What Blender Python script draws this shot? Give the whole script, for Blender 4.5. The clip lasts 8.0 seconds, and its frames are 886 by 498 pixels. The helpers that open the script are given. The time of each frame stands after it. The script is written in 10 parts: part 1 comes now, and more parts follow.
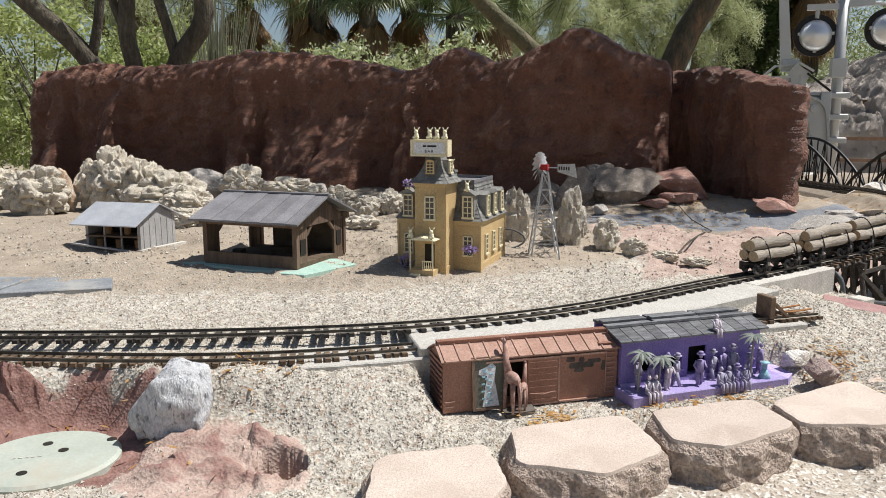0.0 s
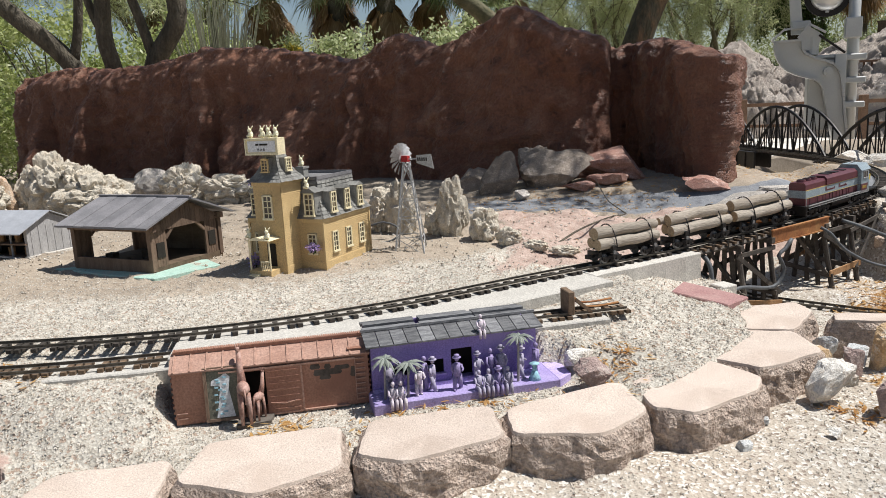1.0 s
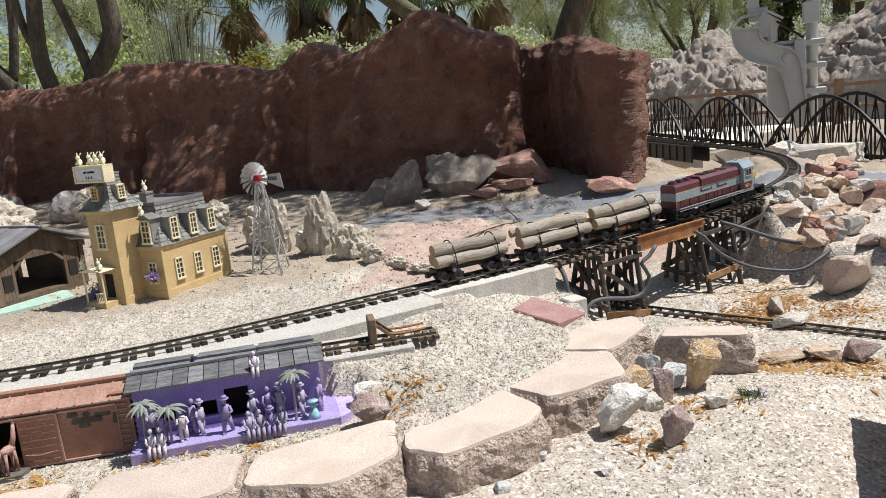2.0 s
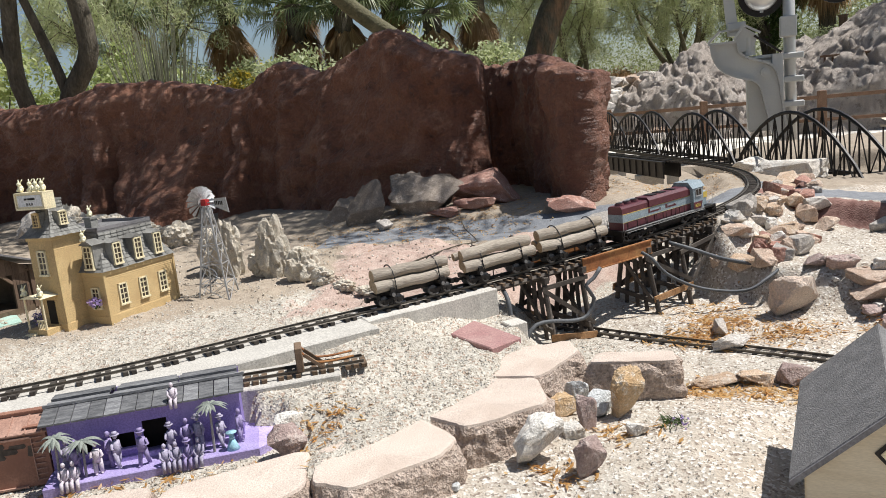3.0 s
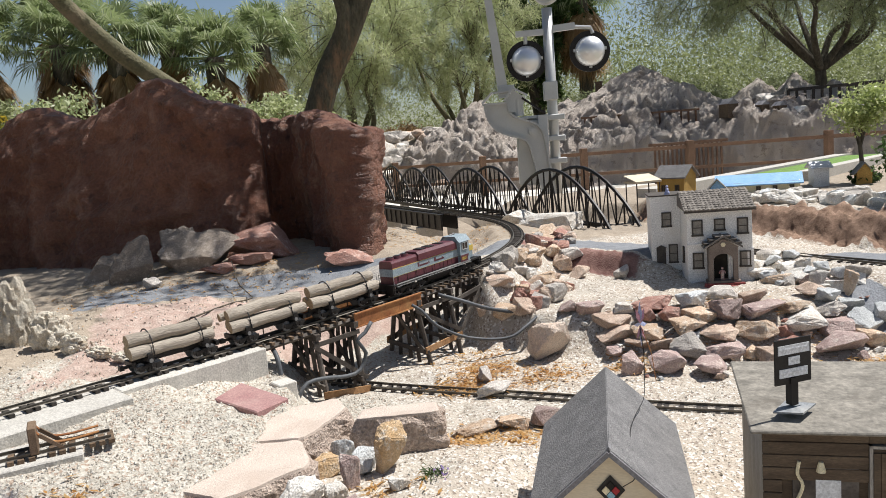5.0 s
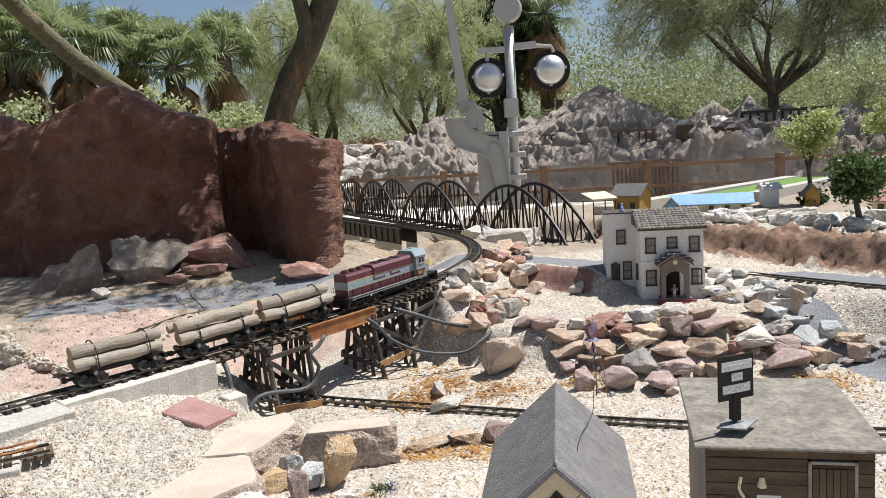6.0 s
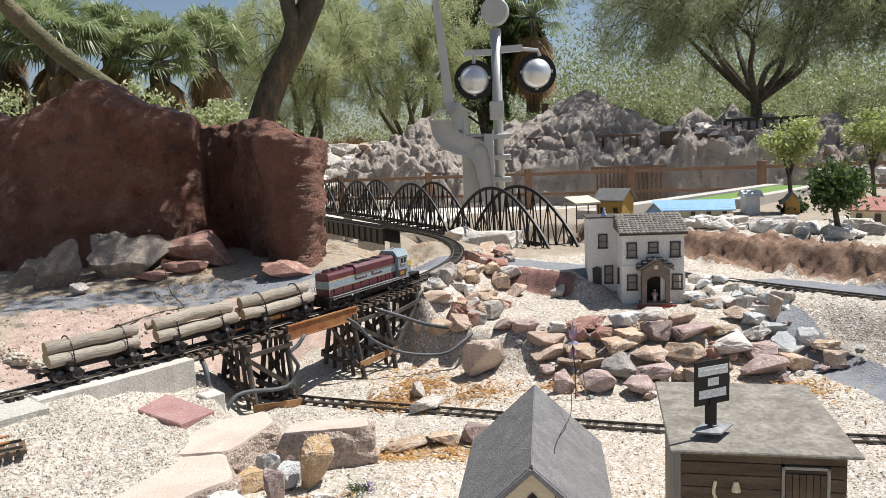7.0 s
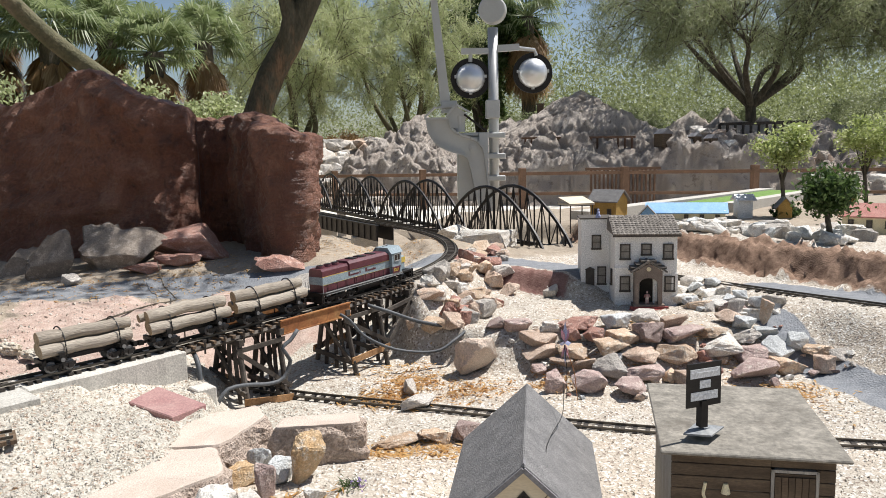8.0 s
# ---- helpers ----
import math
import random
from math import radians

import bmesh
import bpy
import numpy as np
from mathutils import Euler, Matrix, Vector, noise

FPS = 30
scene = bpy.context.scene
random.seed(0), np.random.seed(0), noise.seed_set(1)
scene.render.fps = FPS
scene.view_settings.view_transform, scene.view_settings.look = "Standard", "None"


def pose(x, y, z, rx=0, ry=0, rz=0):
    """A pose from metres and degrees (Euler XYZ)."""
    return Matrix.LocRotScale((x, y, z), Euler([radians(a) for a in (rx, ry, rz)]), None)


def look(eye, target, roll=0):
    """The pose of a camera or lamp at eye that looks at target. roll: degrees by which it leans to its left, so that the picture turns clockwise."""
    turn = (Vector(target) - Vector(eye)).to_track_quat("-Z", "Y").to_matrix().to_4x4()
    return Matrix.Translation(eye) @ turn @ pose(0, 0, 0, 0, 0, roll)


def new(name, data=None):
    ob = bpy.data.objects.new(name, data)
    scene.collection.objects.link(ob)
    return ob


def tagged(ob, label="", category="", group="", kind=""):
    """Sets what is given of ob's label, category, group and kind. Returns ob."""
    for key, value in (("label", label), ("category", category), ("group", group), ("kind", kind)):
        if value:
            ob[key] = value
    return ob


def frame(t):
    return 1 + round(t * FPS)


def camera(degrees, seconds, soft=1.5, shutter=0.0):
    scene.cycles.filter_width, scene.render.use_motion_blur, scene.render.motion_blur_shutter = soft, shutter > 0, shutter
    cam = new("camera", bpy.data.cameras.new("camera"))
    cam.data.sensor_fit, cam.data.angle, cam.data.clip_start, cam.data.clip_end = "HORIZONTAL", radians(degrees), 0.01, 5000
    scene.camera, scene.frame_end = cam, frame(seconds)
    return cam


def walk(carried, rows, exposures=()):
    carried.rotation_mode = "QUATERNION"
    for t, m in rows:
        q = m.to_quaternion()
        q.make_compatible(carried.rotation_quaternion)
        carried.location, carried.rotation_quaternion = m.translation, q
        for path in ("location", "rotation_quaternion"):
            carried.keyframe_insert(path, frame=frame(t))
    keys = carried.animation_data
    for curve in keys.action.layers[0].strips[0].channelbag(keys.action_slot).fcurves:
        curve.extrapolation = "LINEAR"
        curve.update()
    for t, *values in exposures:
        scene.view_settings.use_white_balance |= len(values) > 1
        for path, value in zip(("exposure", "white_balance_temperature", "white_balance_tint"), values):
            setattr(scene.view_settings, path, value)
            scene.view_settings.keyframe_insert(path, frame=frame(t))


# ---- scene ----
import collections

cam = camera(60.7, 8.0, soft=0.9)
METRES, EYE, TILT, LEAN, TURN = 1.6, 0.55, -9.7, 0.0, 0.0
ROWS = [
    (0.0, 0.0, 0.0, 0.0, 0.0, 0.0, -0.0),
    (0.5, 0.2405, 0.0172, 0.0077, 0.79, -1.14, 1.18),
    (1.0, 0.4615, 0.0583, 0.0229, 4.69, -1.33, 2.14),
    (1.5, 0.6575, 0.126, 0.0349, 5.45, -1.49, 4.16),
    (3.0, 0.8978, 0.1628, 0.0591, 4.94, -0.5, 4.97),
    (3.5, 0.9187, 0.1643, 0.0626, 0.43, 0.02, 5.83),
    (4.0, 0.9339, 0.1627, 0.0673, -4.3, 0.63, 6.42),
    (4.5, 0.9417, 0.159, 0.0675, -7.23, 1.27, 6.55),
    (5.0, 0.9511, 0.1557, 0.067, -10.49, 1.71, 6.5),
    (6.5, 0.9643, 0.1546, 0.0647, -14.13, 2.62, 5.34),
    (7.0, 0.9656, 0.1544, 0.0643, -14.78, 2.46, 4.81),
    (7.5, 0.966, 0.1528, 0.0627, -15.19, 2.26, 4.32),
    (8.0, 0.9611, 0.1536, 0.0649, -15.4, 2.24, 3.71),
]
walk(cam, [(t, pose(0, 0, EYE, TILT, LEAN, TURN) @ pose(METRES * x, METRES * y, METRES * z, 90 + pitch, roll, yaw)) for t, x, y, z, yaw, pitch, roll in ROWS],
     exposures=[(0.0, 0.24), (1.5, 0.27), (3.0, 0.32), (5.0, 0.36), (6.5, 0.41), (8.0, 0.43)])

# ---- world, sun ----
world = bpy.data.worlds.new("sky")
scene.world = world
world.use_nodes = True
wn = world.node_tree.nodes
sky = wn.new("ShaderNodeTexSky")
sky.sky_type = "NISHITA"
sky.sun_disc = False
SUN_EL, SUN_AZ = radians(62), math.atan2(0.988, 0.15)
sky.sun_elevation, sky.sun_rotation = SUN_EL, SUN_AZ
sky.dust_density = 1.2
world.node_tree.links.new(sky.outputs[0], wn["Background"].inputs[0])
wn["Background"].inputs[1].default_value = 0.068
sun = new("sun", bpy.data.lights.new("sun", "SUN"))
sun.data.energy, sun.data.angle, sun.data.color = 5.0, radians(0.55), (1.0, 0.978, 0.95)
to_sun = Vector((math.cos(SUN_EL) * math.sin(SUN_AZ), math.cos(SUN_EL) * math.cos(SUN_AZ), math.sin(SUN_EL)))
sun.matrix_world = look(to_sun * 40, (0, 0, 0))

# ---- mesh building ----
RNG = random.Random(7)


class Geo:
    """Collects faces of one mesh."""

    def __init__(self):
        self.v, self.f = [], []

    def add(self, verts, faces, m=None):
        n = len(self.v)
        self.v += [tuple(m @ Vector(p)) if m is not None else tuple(p) for p in verts]
        self.f += [tuple(i + n for i in q) for q in faces]
        return self

    def box(self, x0, x1, y0, y1, z0, z1, m=None):
        vs = [(x0, y0, z0), (x1, y0, z0), (x1, y1, z0), (x0, y1, z0), (x0, y0, z1), (x1, y0, z1), (x1, y1, z1), (x0, y1, z1)]
        return self.add(vs, [(3, 2, 1, 0), (4, 5, 6, 7), (0, 1, 5, 4), (1, 2, 6, 5), (2, 3, 7, 6), (3, 0, 4, 7)], m)

    def prism(self, poly, z0, z1, m=None, shrink=0.0):
        """A polygon (counter-clockwise in x, y) drawn out from z0 to z1."""
        n = len(poly)
        cx, cy = sum(p[0] for p in poly) / n, sum(p[1] for p in poly) / n
        top = [(cx + (x - cx) * (1 - shrink), cy + (y - cy) * (1 - shrink), z1) for x, y in poly]
        vs = [(x, y, z0) for x, y in poly] + top
        fs = [tuple(range(n - 1, -1, -1)), tuple(range(n, 2 * n))] + [(i, (i + 1) % n, n + (i + 1) % n, n + i) for i in range(n)]
        return self.add(vs, fs, m)

    def tube(self, pts, r, n=6, r2=None, caps=True):
        """A round bar through the points; r may taper to r2."""
        pts = [Vector(p) for p in pts]
        rings, k = [], len(pts)
        for i, p in enumerate(pts):
            d = (pts[min(i + 1, k - 1)] - pts[max(i - 1, 0)]).normalized()
            if i == 0:
                a = d.cross(Vector((0, 0, 1)) if abs(d.z) < 0.9 else Vector((1, 0, 0))).normalized()
            else:
                a = (a - d * a.dot(d)).normalized()
            b = d.cross(a)
            rr = r if r2 is None else r + (r2 - r) * i / max(1, k - 1)
            rings.append([p + (a * math.cos(6.28318 * j / n) + b * math.sin(6.28318 * j / n)) * rr for j in range(n)])
        vs = [q for ring in rings for q in ring]
        fs = [(i * n + (j + 1) % n, i * n + j, (i + 1) * n + j, (i + 1) * n + (j + 1) % n) for i in range(k - 1) for j in range(n)]
        if caps:
            fs += [tuple(range(n)), tuple(range(k * n - 1, (k - 1) * n - 1, -1))]
        return self.add(vs, fs)

    def beam(self, p, q, w, h):
        """A square bar from p to q, w wide and h high."""
        p, q = Vector(p), Vector(q)
        d = (q - p).normalized()
        a = d.cross(Vector((0, 0, 1)) if abs(d.z) < 0.95 else Vector((1, 0, 0))).normalized()
        b = a.cross(d)
        vs = [e + a * s * w / 2 + b * t * h / 2 for e in (p, q) for s, t in ((-1, -1), (1, -1), (1, 1), (-1, 1))]
        return self.add(vs, [(0, 1, 2, 3), (7, 6, 5, 4), (0, 4, 5, 1), (1, 5, 6, 2), (2, 6, 7, 3), (3, 7, 4, 0)])

    def ball(self, c, rx, ry=None, rz=None, n=8, m=6):
        ry, rz = ry or rx, rz or rx
        vs = [(c[0], c[1], c[2] - rz)]
        for i in range(1, m):
            a = math.pi * i / m
            vs += [(c[0] + rx * math.sin(a) * math.cos(6.28318 * j / n), c[1] + ry * math.sin(a) * math.sin(6.28318 * j / n), c[2] - rz * math.cos(a)) for j in range(n)]
        vs.append((c[0], c[1], c[2] + rz))
        fs = [(0, 1 + (j + 1) % n, 1 + j) for j in range(n)]
        fs += [(1 + i * n + j, 1 + i * n + (j + 1) % n, 1 + (i + 1) * n + (j + 1) % n, 1 + (i + 1) * n + j) for i in range(m - 2) for j in range(n)]
        fs += [(1 + (m - 2) * n + j, 1 + (m - 2) * n + (j + 1) % n, len(vs) - 1) for j in range(n)]
        return self.add(vs, fs)

    def disc(self, c, axis, r, depth, n=14, r2=None):
        c, axis = Vector(c), Vector(axis).normalized()
        return self.tube([c - axis * depth / 2, c + axis * depth / 2], r, n, r2)

    def mesh(self, name, mats, smooth=False, bevel=0.0):
        me = bpy.data.meshes.new(name)
        me.from_pydata(self.v, [], self.f)
        if bevel or len(self.f) < 4000:
            bm = bmesh.new()
            bm.from_mesh(me)
            bmesh.ops.recalc_face_normals(bm, faces=bm.faces)
            if bevel:
                bmesh.ops.bevel(bm, geom=[e for e in bm.edges if len(e.link_faces) == 2 and e.calc_face_angle(0) > 0.6], offset=bevel, segments=1, affect="EDGES")
            bm.to_mesh(me)
            bm.free()
        for m in mats if isinstance(mats, (list, tuple)) else [mats]:
            me.materials.append(m)
        if smooth:
            me.polygons.foreach_set("use_smooth", [True] * len(me.polygons))
        return me


def part(name, geo, material, parent=None, label="", smooth=False, bevel=0.0):
    ob = new(name, geo if isinstance(geo, bpy.types.Mesh) else geo.mesh(name, material, smooth, bevel))
    ob.parent = parent
    return tagged(ob, label)


def thing(name, m, label, category, group="", kind=""):
    ob = new(name)
    ob.empty_display_size = 0.05
    ob.matrix_world = m
    return tagged(ob, label, category, group, kind)


def ss(a, b, x):
    t = min(1.0, max(0.0, (x - a) / (b - a)))
    return t * t * (3 - 2 * t)


def mix(a, b, t):
    return a + (b - a) * t


def fbm(x, y, z=0.0, o=4):
    return noise.fractal(Vector((x, y, z)), 0.9, 2.0, o)


# ---- materials ----
def nodes_of(name):
    m = bpy.data.materials.new(name)
    m.use_nodes = True
    return m, m.node_tree.nodes, m.node_tree.links, m.node_tree.nodes["Principled BSDF"]


def noise_node(n, l, coord, scale, detail=4.0, rough=0.6):
    t = n.new("ShaderNodeTexNoise")
    t.inputs["Scale"].default_value, t.inputs["Detail"].default_value, t.inputs["Roughness"].default_value = scale, detail, rough
    l.new(coord, t.inputs["Vector"])
    return t.outputs["Fac"]


def ramp(n, l, fac, a, b, lo=0.0, hi=1.0):
    r = n.new("ShaderNodeMapRange")
    l.new(fac, r.inputs["Value"])
    for k, v in zip(("From Min", "From Max", "To Min", "To Max"), (a, b, lo, hi)):
        r.inputs[k].default_value = v
    return r.outputs[0]


def blend(n, l, fac, a, b, mode="MIX"):
    m = n.new("ShaderNodeMix")
    m.data_type, m.blend_type = "RGBA", mode
    for s, v in ((m.inputs["Factor"], fac), (m.inputs[6], a), (m.inputs[7], b)):
        if isinstance(v, (int, float)):
            s.default_value = v
        elif isinstance(v, tuple):
            s.default_value = (*v, 1)
        else:
            l.new(v, s)
    return m.outputs[2]


def bump_node(n, l, bsdf, height, strength, dist):
    b = n.new("ShaderNodeBump")
    b.inputs["Strength"].default_value, b.inputs["Distance"].default_value = strength, dist
    l.new(height, b.inputs["Height"])
    l.new(b.outputs[0], bsdf.inputs["Normal"])


def mat(name, a, b, rough=0.8, scale=25.0, fine=220.0, bump=0.4, dist=0.002, metal=0.0, rnd=0.0, spec=0.3, dirt=None, stretch=None, grain=(0.64, 1.3)):
    """Two tones at a broad scale, grain at a fine one, relief and, where pieces differ, a random tone each."""
    m, n, l, p = nodes_of(name)
    coord = n.new("ShaderNodeTexCoord").outputs["Object"]
    if stretch:
        mp = n.new("ShaderNodeMapping")
        mp.inputs["Scale"].default_value = stretch
        l.new(coord, mp.inputs[0])
        coord = mp.outputs[0]
    big, small = noise_node(n, l, coord, scale), noise_node(n, l, coord, fine, 3.0)
    c = blend(n, l, ramp(n, l, big, 0.35, 0.65), a, b)
    c = blend(n, l, 1.0, c, ramp_grey(n, l, small, *grain), "MULTIPLY")
    if dirt:
        spots = noise_node(n, l, coord, scale * 0.37, 6.0, 0.7)
        c = blend(n, l, ramp(n, l, spots, 0.52, 0.68, 0.0, 0.8), c, dirt)
    if rnd:
        info = n.new("ShaderNodeObjectInfo").outputs["Random"]
        c = blend(n, l, 1.0, c, ramp_grey(n, l, info, 1 - rnd, 1 + rnd, 0.0, 1.0), "MULTIPLY")
    l.new(c, p.inputs["Base Color"])
    l.new(ramp(n, l, small, 0.2, 0.8, max(0.05, rough - 0.12), min(1.0, rough + 0.12)), p.inputs["Roughness"])
    p.inputs["Metallic"].default_value = metal
    p.inputs["Specular IOR Level"].default_value = spec
    if bump:
        bump_node(n, l, p, small, bump, dist)
    return m


def ramp_grey(n, l, fac, lo, hi, a=0.25, b=0.75):
    r = ramp(n, l, fac, a, b, lo, hi)
    c = n.new("ShaderNodeCombineColor")
    for i in range(3):
        l.new(r, c.inputs[i])
    return c.outputs[0]


def leaf_mat(name, a, b, c):
    m, n, l, p = nodes_of(name)
    isl = n.new("ShaderNodeNewGeometry").outputs["Random Per Island"]
    coord = n.new("ShaderNodeTexCoord").outputs["Object"]
    big = noise_node(n, l, coord, 0.9, 3.0)
    col = blend(n, l, ramp(n, l, big, 0.4, 0.6), a, b)
    col = blend(n, l, ramp(n, l, isl, 0.55, 1.0), col, c)
    l.new(col, p.inputs["Base Color"])
    p.inputs["Roughness"].default_value = 0.45
    p.inputs["Specular IOR Level"].default_value = 0.5
    tr = n.new("ShaderNodeBsdfTranslucent")
    l.new(col, tr.inputs[0])
    ad = n.new("ShaderNodeMixShader")
    ad.inputs[0].default_value = 0.5
    l.new(p.outputs[0], ad.inputs[1])
    l.new(tr.outputs[0], ad.inputs[2])
    l.new(ad.outputs[0], n["Material Output"].inputs["Surface"])
    return m


def ground_mat():
    m, n, l, p = nodes_of("ground_gravel")
    coord = n.new("ShaderNodeTexCoord").outputs["Object"]

    def zone(name):
        at = n.new("ShaderNodeAttribute")
        at.attribute_name = name
        return at.outputs["Fac"]

    fine, mid, big = noise_node(n, l, coord, 160, 4), noise_node(n, l, coord, 28, 5), noise_node(n, l, coord, 3.0, 4)
    vor = n.new("ShaderNodeTexVoronoi")
    vor.inputs["Scale"].default_value = 140
    l.new(coord, vor.inputs["Vector"])
    stone = n.new("ShaderNodeSeparateColor")
    l.new(vor.outputs["Color"], stone.inputs[0])
    gravel = blend(n, l, stone.outputs[0], (0.39, 0.355, 0.295), (0.55, 0.51, 0.44))
    gravel = blend(n, l, ramp(n, l, stone.outputs[1], 0.82, 0.9), gravel, (0.34, 0.26, 0.20))
    sand = blend(n, l, ramp(n, l, mid, 0.3, 0.7), (0.29, 0.235, 0.178), (0.385, 0.325, 0.255))
    red = blend(n, l, ramp(n, l, mid, 0.35, 0.65), (0.185, 0.095, 0.078), (0.31, 0.185, 0.155))
    pink = blend(n, l, ramp(n, l, mid, 0.3, 0.7), (0.35, 0.245, 0.20), (0.49, 0.385, 0.325))
    brown = blend(n, l, ramp(n, l, mid, 0.35, 0.65), (0.15, 0.092, 0.062), (0.31, 0.205, 0.145))
    grey = blend(n, l, ramp(n, l, mid, 0.3, 0.7), (0.17, 0.18, 0.195), (0.25, 0.255, 0.265))
    pale = blend(n, l, ramp(n, l, big, 0.3, 0.7), (0.66, 0.62, 0.54), (0.74, 0.70, 0.62))
    c = gravel

    def lay(c, name, col):
        z = n.new("ShaderNodeMath")
        z.operation = "ADD"
        l.new(zone(name), z.inputs[0])
        l.new(ramp(n, l, mid, 0.2, 0.8, -0.35, 0.35), z.inputs[1])
        return blend(n, l, ramp(n, l, z.outputs[0], 0.35, 0.65), c, col)

    grit = blend(n, l, ramp(n, l, mid, 0.3, 0.7), (0.36, 0.31, 0.25), (0.54, 0.495, 0.425))
    grit = blend(n, l, ramp(n, l, big, 0.42, 0.62, 0.0, 0.75), grit, (0.41, 0.345, 0.275))
    grit = blend(n, l, ramp(n, l, stone.outputs[2], 0.80, 0.82), grit, (0.62, 0.58, 0.52))
    grit = blend(n, l, ramp(n, l, stone.outputs[2], 0.10, 0.08), grit, (0.25, 0.20, 0.16))
    for name, col in (("grit", grit), ("sand", sand), ("pink", pink), ("red", red), ("brown", brown), ("grey", grey), ("pale", pale)):
        c = lay(c, name, col)
    c = blend(n, l, 1.0, c, ramp_grey(n, l, fine, 0.74, 1.22), "MULTIPLY")
    c = blend(n, l, 1.0, c, ramp_grey(n, l, big, 0.88, 1.1, 0.3, 0.7), "MULTIPLY")
    l.new(c, p.inputs["Base Color"])
    p.inputs["Roughness"].default_value = 0.92
    p.inputs["Specular IOR Level"].default_value = 0.2
    add = n.new("ShaderNodeMath")
    add.operation = "ADD"
    l.new(fine, add.inputs[0])
    l.new(vor.outputs["Distance"], add.inputs[1])
    bump_node(n, l, p, add.outputs[0], 0.5, 0.005)
    return m


def wall_mat():
    m, n, l, p = nodes_of("red_rock")
    coord = n.new("ShaderNodeTexCoord").outputs["Object"]
    mp = n.new("ShaderNodeMapping")
    mp.inputs["Scale"].default_value = (1.0, 1.0, 0.35)
    l.new(coord, mp.inputs[0])
    st = n.new("ShaderNodeMapping")
    st.inputs["Scale"].default_value = (1.0, 1.0, 4.5)
    l.new(coord, st.inputs[0])
    a, b, f = noise_node(n, l, mp.outputs[0], 2.6, 6, 0.65), noise_node(n, l, coord, 8, 7, 0.7), noise_node(n, l, coord, 70, 5, 0.75)
    lay = noise_node(n, l, st.outputs[0], 4.0, 6, 0.7)
    c = blend(n, l, ramp(n, l, a, 0.36, 0.62), (0.185, 0.074, 0.043), (0.30, 0.134, 0.080))
    c = blend(n, l, ramp(n, l, b, 0.54, 0.72, 0.0, 0.8), c, (0.41, 0.24, 0.165))
    c = blend(n, l, ramp(n, l, b, 0.44, 0.32, 0.0, 0.8), c, (0.085, 0.042, 0.031))
    c = blend(n, l, ramp(n, l, lay, 0.58, 0.70, 0.0, 0.55), c, (0.32, 0.165, 0.105))
    c = blend(n, l, 1.0, c, ramp_grey(n, l, f, 0.65, 1.35), "MULTIPLY")
    l.new(c, p.inputs["Base Color"])
    l.new(ramp(n, l, b, 0.3, 0.7, 0.32, 0.62), p.inputs["Roughness"])
    p.inputs["Specular IOR Level"].default_value = 0.5
    add = n.new("ShaderNodeMath")
    add.operation = "ADD"
    l.new(f, add.inputs[0])
    l.new(b, add.inputs[1])
    ad2 = n.new("ShaderNodeMath")
    ad2.operation = "ADD"
    l.new(add.outputs[0], ad2.inputs[0])
    l.new(lay, ad2.inputs[1])
    bump_node(n, l, p, ad2.outputs[0], 0.9, 0.03)
    return m


def rock_mat(name, a, b, vein, scale=8.0, rnd=0.15, stretch=None, relief=0.014):
    m, n, l, p = nodes_of(name)
    coord = n.new("ShaderNodeTexCoord").outputs["Object"]
    info = n.new("ShaderNodeObjectInfo").outputs["Random"]
    if stretch:
        mp = n.new("ShaderNodeMapping")
        mp.inputs["Scale"].default_value, mp.inputs["Rotation"].default_value = stretch, (0.3, 0.4, 0.2)
        l.new(coord, mp.inputs[0])
        coord = mp.outputs[0]
    big, mid, fine = noise_node(n, l, coord, scale, 5, 0.65), noise_node(n, l, coord, scale * 4, 5, 0.7), noise_node(n, l, coord, 190, 4, 0.7)
    c = blend(n, l, ramp(n, l, big, 0.35, 0.65), a, b)
    c = blend(n, l, ramp(n, l, mid, 0.54, 0.66), c, vein)
    c = blend(n, l, 1.0, c, ramp_grey(n, l, fine, 0.62, 1.32), "MULTIPLY")
    c = blend(n, l, 1.0, c, ramp_grey(n, l, info, 1 - rnd, 1 + rnd, 0, 1), "MULTIPLY")
    l.new(c, p.inputs["Base Color"])
    p.inputs["Roughness"].default_value = 0.85
    p.inputs["Specular IOR Level"].default_value = 0.25
    add = n.new("ShaderNodeMath")
    add.operation = "ADD"
    l.new(fine, add.inputs[0])
    l.new(mid, add.inputs[1])
    bump_node(n, l, p, add.outputs[0], 0.7, relief)
    return m


M_GROUND, M_WALL = ground_mat(), wall_mat()
M_SLAB = mat("tan_concrete", (0.58, 0.485, 0.41), (0.51, 0.42, 0.35), 0.9, 9, 320, 0.5, 0.003, rnd=0.06, dirt=(0.44, 0.35, 0.285))
M_SLABSIDE = mat("broken_concrete", (0.58, 0.47, 0.39), (0.43, 0.335, 0.27), 0.95, 60, 140, 1.0, 0.016, dirt=(0.33, 0.245, 0.19), grain=(0.5, 1.4))
M_CONC = mat("grey_concrete", (0.50, 0.47, 0.42), (0.58, 0.55, 0.49), 0.9, 12, 200, 0.4, 0.002, dirt=(0.40, 0.37, 0.33))
M_PALE = mat("pale_concrete", (0.50, 0.475, 0.425), (0.44, 0.415, 0.37), 0.9, 12, 200, 0.5, 0.003)
M_RAIL = mat("dull_rail", (0.16, 0.145, 0.12), (0.11, 0.095, 0.08), 0.5, 30, 200, 0.2, 0.0005, metal=0.7)
